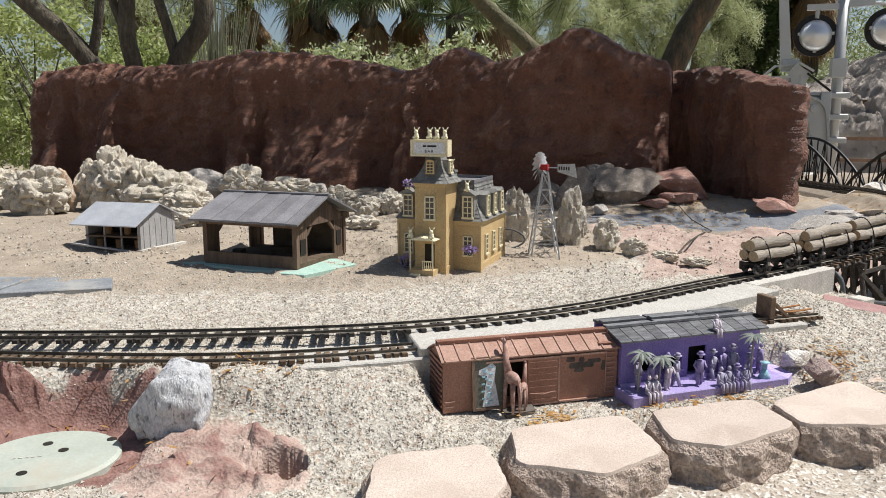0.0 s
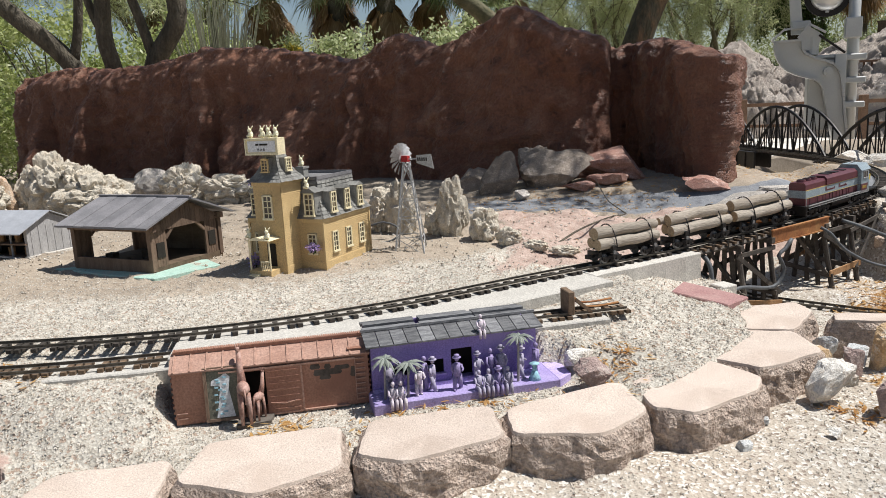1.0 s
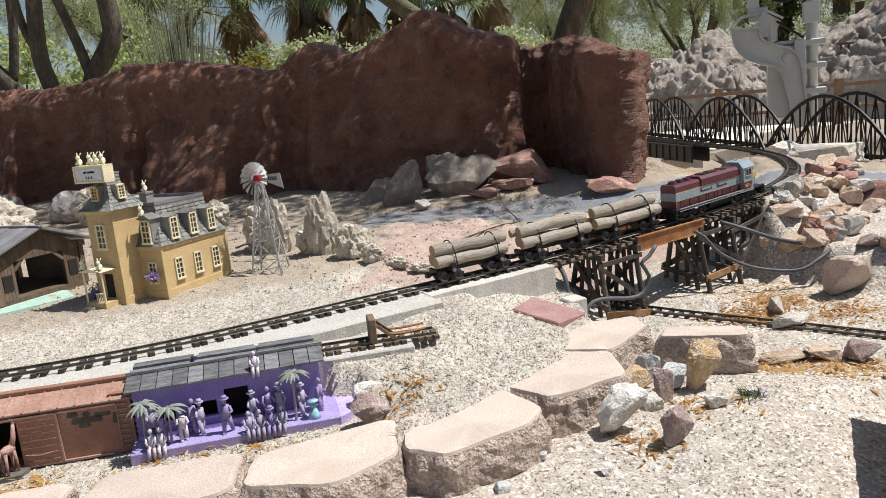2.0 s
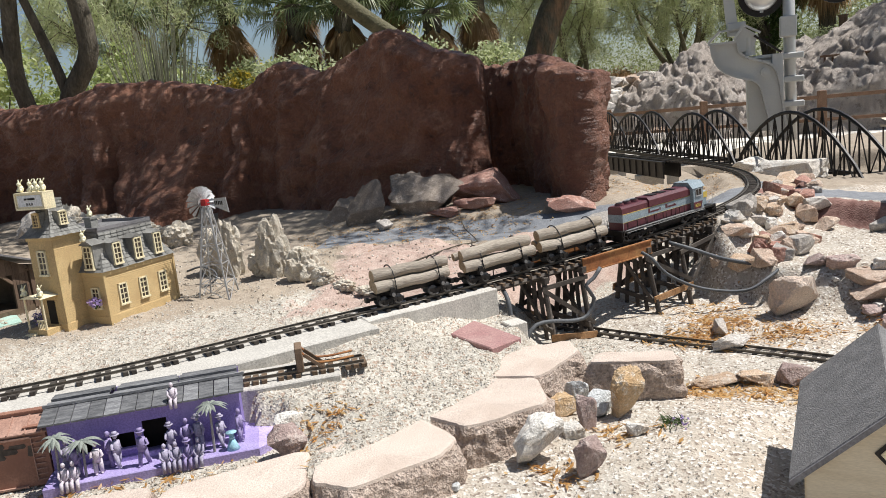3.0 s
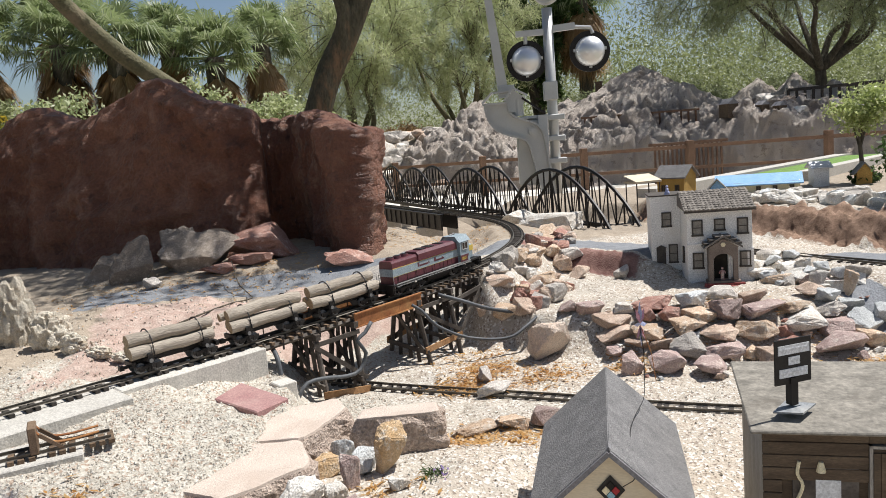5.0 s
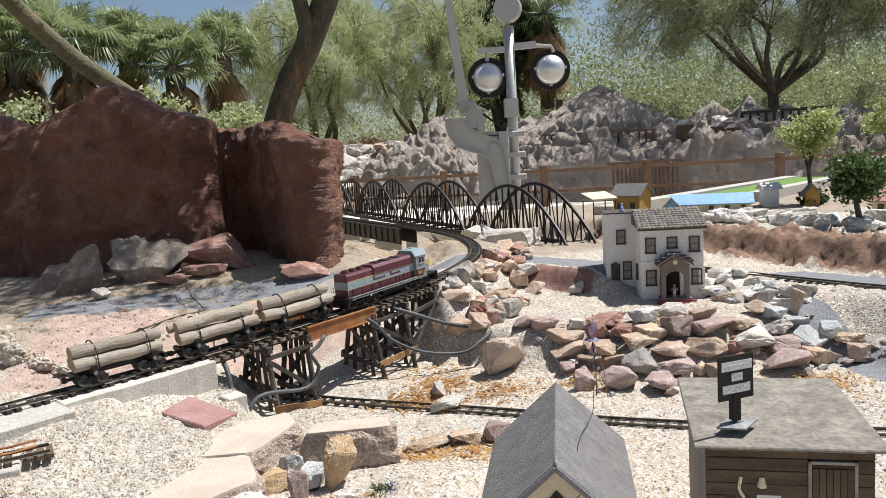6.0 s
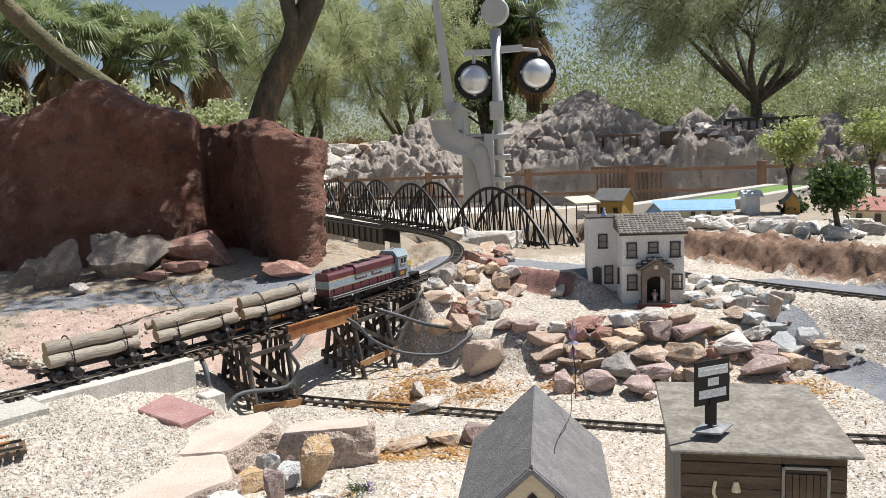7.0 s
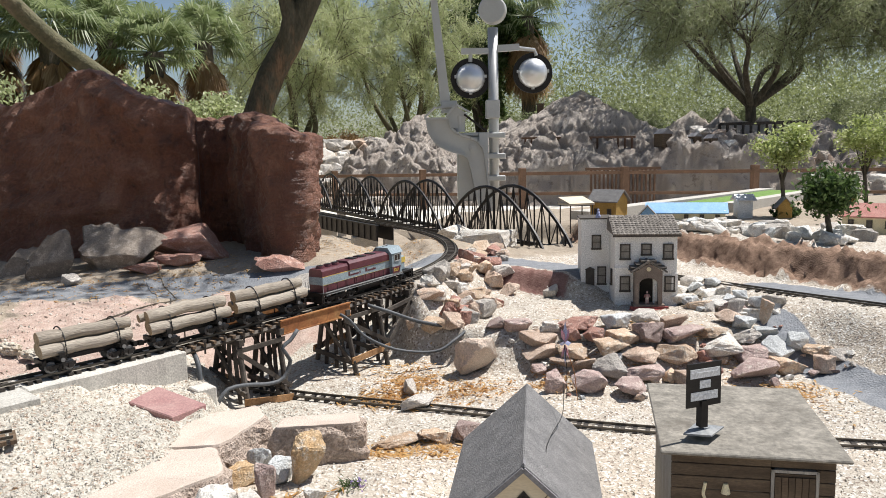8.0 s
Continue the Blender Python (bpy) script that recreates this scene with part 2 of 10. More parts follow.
M_TIE = mat("dark_tie", (0.045, 0.038, 0.032), (0.07, 0.058, 0.048), 0.85, 40, 300, 0.4, 0.001, rnd=0.25)
M_TIEBROWN = mat("brown_tie", (0.12, 0.08, 0.05), (0.19, 0.13, 0.085), 0.85, 40, 300, 0.4, 0.001, rnd=0.25)
M_TIMBER = mat("weathered_timber", (0.055, 0.045, 0.038), (0.10, 0.085, 0.07), 0.85, 20, 150, 0.5, 0.0015, rnd=0.25, dirt=(0.15, 0.13, 0.11))
M_BROWNWOOD = mat("brown_wood", (0.25, 0.13, 0.055), (0.34, 0.20, 0.10), 0.8, 18, 160, 0.5, 0.001, rnd=0.15)
M_RUST = mat("rusty_plate", (0.28, 0.11, 0.045), (0.40, 0.19, 0.075), 0.7, 14, 120, 0.4, 0.001, metal=0.2, dirt=(0.46, 0.28, 0.12))
M_TUFA = rock_mat("pale_tufa", (0.62, 0.55, 0.44), (0.74, 0.675, 0.56), (0.46, 0.37, 0.27))
M_GREYROCK = rock_mat("grey_rock", (0.45, 0.41, 0.365), (0.58, 0.53, 0.475), (0.69, 0.635, 0.565), 11.0, 0.2)
M_BROWNROCK = rock_mat("brown_rock", (0.50, 0.36, 0.27), (0.62, 0.485, 0.385), (0.68, 0.58, 0.48), 11.0, 0.25)
M_ORANGEROCK = rock_mat("ochre_rock", (0.56, 0.39, 0.26), (0.68, 0.54, 0.41), (0.78, 0.70, 0.60), 14.0, 0.2)
M_CREAMROCK = rock_mat("cream_rock", (0.66, 0.52, 0.42), (0.74, 0.64, 0.54), (0.60, 0.42, 0.30), 9.0, 0.05)
M_WHITEROCK = rock_mat("white_quartz", (0.78, 0.75, 0.69), (0.68, 0.62, 0.54), (0.55, 0.46, 0.37))
M_BLUEROCK = rock_mat("blue_grey_rock", (0.52, 0.53, 0.525), (0.64, 0.645, 0.625), (0.72, 0.72, 0.69))
M_RUSTROCK = rock_mat("orange_quartz", (0.56, 0.36, 0.18), (0.68, 0.51, 0.33), (0.78, 0.70, 0.59), 16.0, 0.1)
M_PURPLEROCK = rock_mat("maroon_rock", (0.36, 0.26, 0.235), (0.48, 0.37, 0.33), (0.62, 0.53, 0.47), 11.0, 0.2)
# tan boulder stone, its colour darkened for the shade below the wall
M_SHADEROCK = rock_mat("shaded_brown_rock", (0.22, 0.18, 0.145), (0.34, 0.285, 0.235), (0.46, 0.39, 0.325), 7.0, 0.2)
M_REDROCK = rock_mat("red_rock_stone", (0.37, 0.19, 0.145), (0.48, 0.29, 0.235), (0.60, 0.45, 0.38), 9.0, 0.15)
M_MARBLE = rock_mat("marbled_stone", (0.74, 0.74, 0.735), (0.52, 0.52, 0.53), (0.17, 0.17, 0.18), 15.0, 0.02, (1.3, 1.3, 0.5))
M_FARROCK = rock_mat("far_granite", (0.47, 0.395, 0.335), (0.66, 0.585, 0.515), (0.33, 0.27, 0.225), 1.8, relief=0.12)
ROCKS = [M_GREYROCK, M_BROWNROCK, M_ORANGEROCK, M_WHITEROCK, M_BLUEROCK, M_PURPLEROCK, M_BROWNROCK, M_REDROCK]
M_YELLOW = mat("ochre_paint", (0.53, 0.375, 0.18), (0.58, 0.425, 0.215), 0.6, 18, 260, 0.2, 0.0005, dirt=(0.46, 0.32, 0.155))
M_CREAM = mat("cream_paint", (0.76, 0.68, 0.46), (0.70, 0.61, 0.40), 0.55, 25, 300, 0.2, 0.0004)
M_SLATE = mat("slate_shingle", (0.17, 0.165, 0.15), (0.24, 0.235, 0.215), 0.8, 30, 220, 0.4, 0.0008, rnd=0.2)
# near-black for lettering and doors, and for shade painted inside openings
M_DARK = mat("dark_paint_and_shade", (0.02, 0.017, 0.014), (0.03, 0.026, 0.02), 0.9, 20, 100, 0.1)
M_BARN = mat("old_brown_board", (0.13, 0.085, 0.06), (0.19, 0.13, 0.09), 0.85, 14, 160, 0.5, 0.001, rnd=0.2, stretch=(4, 4, 0.6))
M_TIN = mat("dull_tin", (0.44, 0.45, 0.47), (0.54, 0.55, 0.57), 0.5, 12, 120, 0.2, 0.0008, metal=0.35, grain=(0.88, 1.1))
M_ROOFGREY = mat("grey_roof_felt", (0.155, 0.15, 0.148), (0.215, 0.208, 0.203), 0.95, 30, 330, 1.0, 0.003, grain=(0.45, 1.5))
M_ROOFBARN = mat("dark_grey_roof", (0.17, 0.165, 0.17), (0.23, 0.22, 0.225), 0.75, 14, 200, 0.4, 0.001, rnd=0.12)
M_MINT = mat("mint_paint", (0.33, 0.50, 0.42), (0.41, 0.56, 0.48), 0.85, 24, 180, 0.6, 0.002, dirt=(0.47, 0.42, 0.34), grain=(0.7, 1.2))
M_BOXCAR = mat("terracotta_paint", (0.30, 0.15, 0.10), (0.37, 0.20, 0.14), 0.65, 12, 200, 0.3, 0.0006, dirt=(0.23, 0.11, 0.075))
M_BOXROOF = mat("faded_terracotta", (0.41, 0.255, 0.195), (0.33, 0.19, 0.14), 0.75, 14, 200, 0.3, 0.0006)
M_PURPLE = mat("violet_paint", (0.21, 0.16, 0.41), (0.27, 0.21, 0.48), 0.65, 16, 240, 0.3, 0.0006, dirt=(0.30, 0.25, 0.50))
M_LILAC = mat("lilac_paint", (0.36, 0.29, 0.56), (0.44, 0.37, 0.62), 0.7, 18, 240, 0.3, 0.0006, rnd=0.15)
M_WHITE = mat("white_plaster", (0.80, 0.78, 0.74), (0.75, 0.73, 0.69), 0.8, 10, 180, 0.3, 0.0008, dirt=(0.68, 0.64, 0.58))
M_PLY = mat("pale_plywood", (0.62, 0.52, 0.37), (0.69, 0.595, 0.44), 0.75, 8, 120, 0.3, 0.0005, stretch=(1, 1, 9), grain=(0.85, 1.12))
M_HUT = mat("dark_log", (0.080, 0.056, 0.037), (0.13, 0.094, 0.062), 0.85, 14, 140, 0.5, 0.001, rnd=0.2, stretch=(1, 4, 4))
M_BLACK = mat("black_iron", (0.018, 0.016, 0.015), (0.03, 0.027, 0.025), 0.5, 30, 200, 0.2, 0.0004, metal=0.3)
M_SILVER = mat("silver_paint", (0.45, 0.455, 0.45), (0.50, 0.505, 0.49), 0.42, 3, 60, 0.05, 0.0005, metal=0.35, grain=(0.94, 1.05), dirt=(0.47, 0.46, 0.43))
M_CHROME = mat("polished_dome", (0.72, 0.73, 0.74), (0.68, 0.69, 0.70), 0.40, 5, 50, 0.02, 0.0005, metal=0.7, grain=(0.97, 1.03))
M_BARK = mat("dark_bark", (0.070, 0.060, 0.044), (0.14, 0.12, 0.09), 0.9, 14, 60, 1.0, 0.03, stretch=(1.0, 1.0, 0.35))
M_SCARBARK = mat("scarred_bark", (0.060, 0.056, 0.036), (0.12, 0.105, 0.07), 0.9, 12, 60, 1.0, 0.03, dirt=(0.33, 0.185, 0.10), stretch=(1.0, 1.0, 0.35))
M_GREENBARK = mat("green_bark", (0.095, 0.092, 0.048), (0.15, 0.135, 0.08), 0.85, 9, 50, 0.9, 0.015, dirt=(0.21, 0.165, 0.11))
M_FENCE = mat("red_brown_rail", (0.20, 0.118, 0.075), (0.15, 0.088, 0.056), 0.8, 6, 60, 0.4, 0.003)
M_HOSE = mat("grey_black_hose", (0.07, 0.075, 0.08), (0.11, 0.115, 0.12), 0.55, 12, 120, 0.2, 0.0005)
L_FAR = leaf_mat("far_leaf", (0.21, 0.245, 0.10), (0.26, 0.295, 0.13), (0.30, 0.33, 0.16))
L_MESQ = leaf_mat("mesquite_leaf", (0.17, 0.20, 0.095), (0.24, 0.27, 0.135), (0.36, 0.38, 0.23))
L_OLIVE = leaf_mat("olive_leaf", (0.19, 0.225, 0.08), (0.27, 0.30, 0.13), (0.40, 0.41, 0.23))
L_GREY = leaf_mat("grey_green_leaf", (0.36, 0.41, 0.19), (0.47, 0.505, 0.26), (0.62, 0.63, 0.40))
L_LIGHT = leaf_mat("light_green_leaf", (0.27, 0.33, 0.10), (0.37, 0.42, 0.15), (0.52, 0.55, 0.29))
L_DARK = leaf_mat("dark_green_leaf", (0.045, 0.085, 0.02), (0.075, 0.12, 0.032), (0.14, 0.19, 0.07))
L_PALM = leaf_mat("palm_leaf", (0.15, 0.20, 0.075), (0.23, 0.28, 0.12), (0.40, 0.44, 0.25))
L_DEAD = leaf_mat("dead_frond", (0.26, 0.15, 0.065), (0.36, 0.225, 0.105), (0.50, 0.35, 0.19))
L_YELLOW = leaf_mat("yellow_flower_leaf", (0.16, 0.17, 0.04), (0.34, 0.25, 0.03), (0.55, 0.38, 0.04))
L_STRAW = leaf_mat("orange_straw", (0.48, 0.25, 0.08), (0.58, 0.35, 0.13), (0.66, 0.48, 0.25))

# ---- plan: tracks and ground heights ----
def spline(pts, step=0.02):
    """A smooth line through plan points with height, at even steps."""
    p = [Vector(q) for q in pts]
    p = [2 * p[0] - p[1]] + p + [2 * p[-1] - p[-2]]
    out = []
    for i in range(1, len(p) - 2):
        k = max(2, int((p[i + 1] - p[i]).length / step))
        for j in range(k):
            t = j / k
            out.append(0.5 * (2 * p[i] + (p[i + 1] - p[i - 1]) * t + (2 * p[i - 1] - 5 * p[i] + 4 * p[i + 1] - p[i + 2]) * t * t + (3 * p[i] - p[i - 1] - 3 * p[i + 1] + p[i + 2]) * t ** 3))
    out.append(p[-2])
    return out


MAIN = spline([(-2.6, 1.95, 0.035), (-1.7, 1.83, 0.035), (-1.05, 1.79, 0.035), (-0.45, 1.82, 0.035), (0.0, 1.905, 0.035), (0.4, 2.08, 0.036), (0.85, 2.375, 0.04), (1.2, 2.60, 0.045), (1.42, 2.735, 0.055),
               (1.68, 2.90, 0.072), (2.0, 3.125, 0.088), (2.25, 3.385, 0.097), (2.5, 3.76, 0.10), (2.69, 4.2, 0.10), (2.80, 4.75, 0.10), (2.78, 5.35, 0.10), (2.62, 6.1, 0.10), (2.36, 7.3, 0.10), (2.12, 8.6, 0.10)])
SIDING = spline([(-1.9, 1.755, 0.012), (-1.1, 1.70, 0.012), (-0.5, 1.685, 0.012), (0.0, 1.785, 0.012), (0.5, 1.925, 0.014), (1.045, 2.085, 0.016)])
LOWER = spline([(1.55, 2.98, -0.185), (1.73, 2.80, -0.185), (2.26, 2.44, -0.19), (2.60, 2.19, -0.19), (3.17, 1.86, -0.19), (3.9, 1.5, -0.19)])
RIGHTLINE = spline([(3.0, 5.8, 0.02), (3.30, 4.35, 0.02), (3.44, 3.92, 0.015), (3.6, 3.43, 0.01), (3.75, 2.99, 0.01), (3.94, 2.53, 0.01), (4.3, 1.8, 0.01)])
MAIN_XY = np.array([(p.x, p.y, p.z) for p in MAIN])
SIDE_XY = np.array([(p.x, p.y, p.z) for p in SIDING])
LOWER_XY = np.array([(p.x, p.y, p.z) for p in LOWER])
WALL_LINE = spline([(-3.5, 6.55, 0.92), (-2.9, 6.3, 0.98), (-2.2, 6.02, 0.94), (-1.4, 5.7, 1.03), (-0.75, 5.42, 0.95), (-0.2, 5.18, 0.87), (0.04, 5.08, 1.0), (0.36, 4.90, 0.91), (0.77, 4.66, 1.075), (1.08, 4.56, 0.95), (1.37, 4.53, 0.86)], 0.017)
WALL_XY = np.array([(p.x, p.y, p.z) for p in WALL_LINE])


def near(table, x, y):
    d = (table[:, 0] - x) ** 2 + (table[:, 1] - y) ** 2
    i = int(d.argmin())
    j = min(i + 1, len(table) - 1)
    k = max(i - 1, 0)
    side = (table[j, 0] - table[k, 0]) * (y - table[i, 1]) - (table[j, 1] - table[k, 1]) * (x - table[i, 0])
    return math.sqrt(d[i]), (1 if side > 0 else -1), table[i, 2], i


def slab_front(x):
    """The line along which the edging slabs meet the lower sand."""
    return 1.20 + 0.30 * ss(-0.2, 0.9, x) + 0.75 * ss(0.8, 1.75, x) - 0.1 * ss(1.9, 2.6, x)


def height(x, y):
    """Height of the ground, and its zones: sand, pink, red, grey, pale."""
    dm, side, zt, im = near(MAIN_XY, x, y)
    dw, ws, zw, iw = near(WALL_XY, x, y)
    zone = dict(grit=0.0, sand=0.0, pink=0.0, red=0.0, brown=0.0, grey=0.0, pale=0.0)
    back = side > 0
    # behind the main line: up from the bed to the foot of the wall
    zb = 0.012 + 0.03 * ss(0.3, 0.8, dm) + 0.06 * ss(0.9, 0.15, dw)
    right = ss(0.75, 1.35, x)
    dip = -0.02 - 0.15 * ss(1.2, 1.7, x) * ss(2.35, 2.0, x)
    slope = mix(dip, 0.015, ss(3.0, 3.62, y - 0.25 * ss(1.7, 2.3, x)))
    slope = mix(slope, 0.105, ss(3.82, 4.12, y) * ss(2.4, 2.1, x) + 0.0)
    zback = mix(zb, slope, right)
    # before it: the shoulder, the gravel bed, then the sand below the slabs
    sd = dm
    zf = mix(0.012, -0.095, ss(0.13, 0.26, sd)) - 0.03 * ss(0.3, 0.5, sd)
    ds = near(SIDE_XY, x, y)[0]
    zf = mix(zf, mix(-0.004, -0.013, ss(-0.42, -0.34, x)), ss(mix(0.17, 0.30, ss(-0.50, -0.15, x)), 0.07, ds + 0.02 * fbm(x * 6, y * 6, 8.0)))
    low = mix(-0.06, -0.15, ss(1.34, 1.52, x))
    bench = mix(zf, mix(mix(0.010, -0.055, ss(0.2, 0.6, sd)), low, ss(1.30, 1.44, x)), ss(0.75, 1.1, x))
    below = -0.15 - 0.035 * ss(2.0, 2.4, y) * ss(1.4, 1.7, x)
    fy = slab_front(x)
    zfront = mix(below, bench, ss(fy - 0.06, fy + 0.06, y))
    val = mix(-0.19, -0.185, ss(2.0, 2.6, y))
    zfront = mix(zfront, val, max(ss(1.52, 1.72, x + 0.35 * (2.6 - y)) * ss(2.0, 2.35, y), ss(1.44, 1.52, x) * ss(2.34, 2.44, y)))
    z = zback if back else zfront
    z = mix(z, 0.5 * (zback + zfront), ss(0.06, 0.0, dm))
    # rocky bank that carries the curve and the white house
    yb = 2.47 + 0.68 * ss(2.78, 2.1, x) + 0.04 * fbm(x * 4, y * 4)
    yt = max(yb + 0.14, 2.75 + 0.28 * ss(3.1, 2.5, x))
    bank = mix(-0.195, -0.055, ss(yb, yt, y)) * ss(3.9, 3.5, x)
    bank = mix(bank, 0.0, ss(3.35, 3.6, x + 0.35 * (y - 3.4)))
    bank = mix(bank, 0.03, ss(3.4, 4.2, y))
    rgt = ss(1.95, 2.25, x - 0.1 * (y - 3.0)) if not back or y > 3.3 else 0.0
    if not back:
        z = mix(z, bank, rgt)
    if x > 2.0 and y > 2.95:
        z = mix(z, zt - 0.022, ss(0.26, 0.085, dm + 0.04 * fbm(x * 6, y * 6)) * ss(2.17, 2.28, x))
    dl = near(LOWER_XY, x, y)[0]
    z = mix(z, -0.2005, ss(0.16, 0.06, dl) * (0.0 if back and dm > 0.3 else 1.0))
    # terrace on the far right
    ter = ss(4.0, 4.12, x + 0.22 * (y - 3.4) + 0.03 * fbm(x * 4, y * 4))
    z = mix(z, 0.12, ter * ss(6.2, 5.2, y) * ss(0.8, 1.6, y))
    # the lower land beyond
    far = ss(5.2, 6.4, y + 0.55 * max(0.0, x - 2.2) - 0.4 * max(0, -x)) if x > -0.2 else ss(6.3, 7.4, y)
    far2 = ss(7.5, 9.0, y) if x > 3.4 else far
    if x > 1.6:
        z = mix(z, -0.28, far if x < 3.0 else mix(far, far2, ss(3.0, 3.8, x)))
    z = mix(z, -0.45, ss(9.5, 13.0, y))
    mound = ss(16.0, 18.4, y) * ss(2.3, 3.2, x) * ss(6.2, 5.5, x) * ss(21.0, 19.4, y)
    z += 1.25 * ss(16.0, 18.4, y) * ss(2.3, 3.2, x) * ss(6.2, 5.5, x) * ss(21.0, 19.4, y)
    z = mix(z, -0.28, ss(2.2, 6.0, -x))
    z = mix(z, -0.16, ss(0.9, 0.2, y))
    # zones
    zone["sand"] = max(ss(0.25, 0.7, dm) * (0.95 if back else 0.0), ss(4.0, 4.4, y), 0.25 * ss(2.2, 2.6, x))
    if not back:
        zone["grit"] = max(ss(fy + 0.08, fy - 0.02, y), ss(1.6, 1.9, x))
    wob = 0.05 * fbm(x * 5, y * 5, 2.0)
    if back and x > 0.55:
        gy = 3.80 + 0.02 * x + 0.12 * ss(1.9, 2.5, x) + wob * 0.4
        zone["pink"] = ss(0.16, 0.22, dm + wob) * ss(gy - 0.1, gy - 0.2, y) * ss(0.62, 0.85, x + wob * 2) * ss(2.12, 2.0, x)
        wid = 0.15 + 0.06 * ss(1.8, 2.4, x)
        zone["grey"] = 1.4 * ss(wid + 0.02, wid - 0.02, abs(y - gy)) * ss(0.0, 0.3, x) * ss(2.9, 2.6, x)
        zone["pink"] *= ss(wid, wid + 0.05, abs(y - gy))
        zone["sand"] *= ss(0.0, 0.2, abs(y - gy))
    if not back and x > 2.4:
        gl = (2.62 - x) * 0.857 + (4.2 - y) * 0.514 + wob * 0.5
        along = (x - 2.62) * 0.514 - (y - 4.2) * 0.857
        zone["grey"] = max(zone["grey"], ss(0.0, -0.04, gl) * ss(-0.26, -0.2, gl) * ss(1.0, 0.9, along) * ss(-0.5, -0.3, along))
        zone["red"] = max(zone["red"], ss(-0.01, 0.02, gl) * ss(0.14, 0.10, gl) * ss(0.95, 0.8, along) * ss(-0.1, 0.1, along))
        z = mix(z, 0.05, ss(0.12, 0.02, gl) * ss(-0.4, -0.25, gl) * ss(1.1, 0.8, along) * ss(-0.3, 0.0, along) * ss(0.05, 0.12, dm))
        dr = (x - 3.55) - 0.06 * (y - 2.5)
        zone["grey"] = max(zone["grey"], 1.3 * ss(0.095, 0.065, abs(dr + wob * 0.4)) * ss(2.85, 2.72, y) * ss(1.3, 1.6, y))
    if x > 3.6 and 1.6 < y < 3.3:
        dg = (x - 3.93) + 0.42 * (y - 2.85)
        zone["grey"] = max(zone["grey"], 1.3 * ss(0.14, 0.10, abs(dg + wob * 0.4)) * ss(3.22, 3.1, y))
    if x > 3.2:
        dr = (x - 3.95) + 0.22 * (y - 3.4)
        zone["brown"] = ss(-0.02, 0.03, dr) * ss(0.34, 0.24, dr) * ss(5.2, 4.6, y) * ss(1.2, 2.0, y)
    lx = (x + 0.95) + 0.12 * fbm(x * 3, y * 3, 5.0)
    if not back:
        zone["red"] = max(zone["red"], ss(1.66, 1.60, y + wob) * ss(0.42, 0.30, lx) * ss(1.30, 1.36, y - wob) * ss(-2.4, -1.7, x))
        zone["pink"] = max(zone["pink"], ss(0.23, 0.13, math.hypot(x + 0.45, (y - 1.37) * 1.3) + wob))
        zone["red"] = max(zone["red"], 0.55 * ss(0.24, 0.12, math.hypot(x + 0.45, (y - 1.37) * 1.3) + wob) * ss(-0.2, 0.15, fbm(x * 9, y * 9, 7.0, 3)))
    if y > 9.0:
        band = ss(9.0, 9.8, y) * ss(24.0, 20.0, y) * ss(1.5, 3.0, x)
        zone["pale"], zone["sand"] = band * ss(0.3, 0.05, mound), 1.0
    fine = 0.012 * fbm(x * 7, y * 7, 1.0, 4) + 0.006 * fbm(x * 30, y * 30, 3.0, 3)
    z = mix(z, 0.010, ss(0.48, 0.36, math.hypot(x + 0.63, y - 2.85)))
    z = mix(z, 0.022, ss(0.30, 0.2, math.hypot(x + 1.3, y - 3.12)))
    if not back:
        z = mix(z, -0.052, ss(0.25, 0.17, math.hypot(x - 1.35, y - 2.44)) * ss(1.50, 1.43, x))
        if 0.8 < x < 1.4:
            z = mix(z, max(z, mix(-0.020, -0.058, ss(0.07, 0.24, dm + 0.02 * fbm(x * 9, y * 9, 6.0)))), ss(0.85, 0.95, x) * ss(1.33, 1.20, x) * ss(0.30, 0.20, dm))
    lid = math.hypot(x + 0.80, y - 1.425)
    z = mix(z, -0.128, ss(0.24, 0.17, lid))
    if zone["red"] > 0.1 and not back and x < 0.5 and lid > 0.18:
        fine += (0.020 * abs(fbm(x * 14, y * 14, 9.0, 4)) + 0.004) * ss(0.15, 0.7, zone["red"]) * ss(0.18, 0.26, lid)
    if zone["brown"] > 0.2:
        fine += 0.04 * fbm(x * 7, y * 7, 6.0, 3) + 0.05 * abs(fbm(x * 13, y * 13, 6.0, 3))
    if zone["pink"] > 0.3:
        fine = fine * 1.3 + (0.018 * abs(fbm(x * 16, y * 16, 4.0, 5)) * ss(0.3, 0.7, zone["pink"]) if y < 1.7 else 0.035 * fbm(x * 3.5, y * 3.0, 2.0, 3))
    fine *= ss(0.05, 0.09, dl) if not back else 1.0
    z += fine * (1 - 0.85 * max(min(1.0, zone["grey"]) if zone["grey"] > 0.5 else 0.0, ss(0.12, 0.06, dm)))
    if not back and -0.2 < x < 1.1:
        u, v = x * 0.958 + (y - 1.617) * 0.287, -x * 0.287 + (y - 1.617) * 0.958
        w = ss(-0.05, 0.0, u) * ss(0.94, 0.90, u) * ss(mix(0.165, 0.06, ss(0.83, 0.88, u)), mix(0.135, 0.03, ss(0.83, 0.88, u)), v) * ss(-0.26, -0.16, v)
        z = mix(z, mix(-0.108, -0.100, ss(0.40, 0.50, u)) + 0.004 * fbm(x * 30, y * 30, 3.0, 3), w)
    hole = math.hypot((x + 0.320) / 1.55, y - 1.400 + 0.25 * (x + 0.320)) - 0.020 * fbm(x * 13, y * 13, 4.0, 2)
    z -= 0.34 * ss(0.036, 0.031, hole)
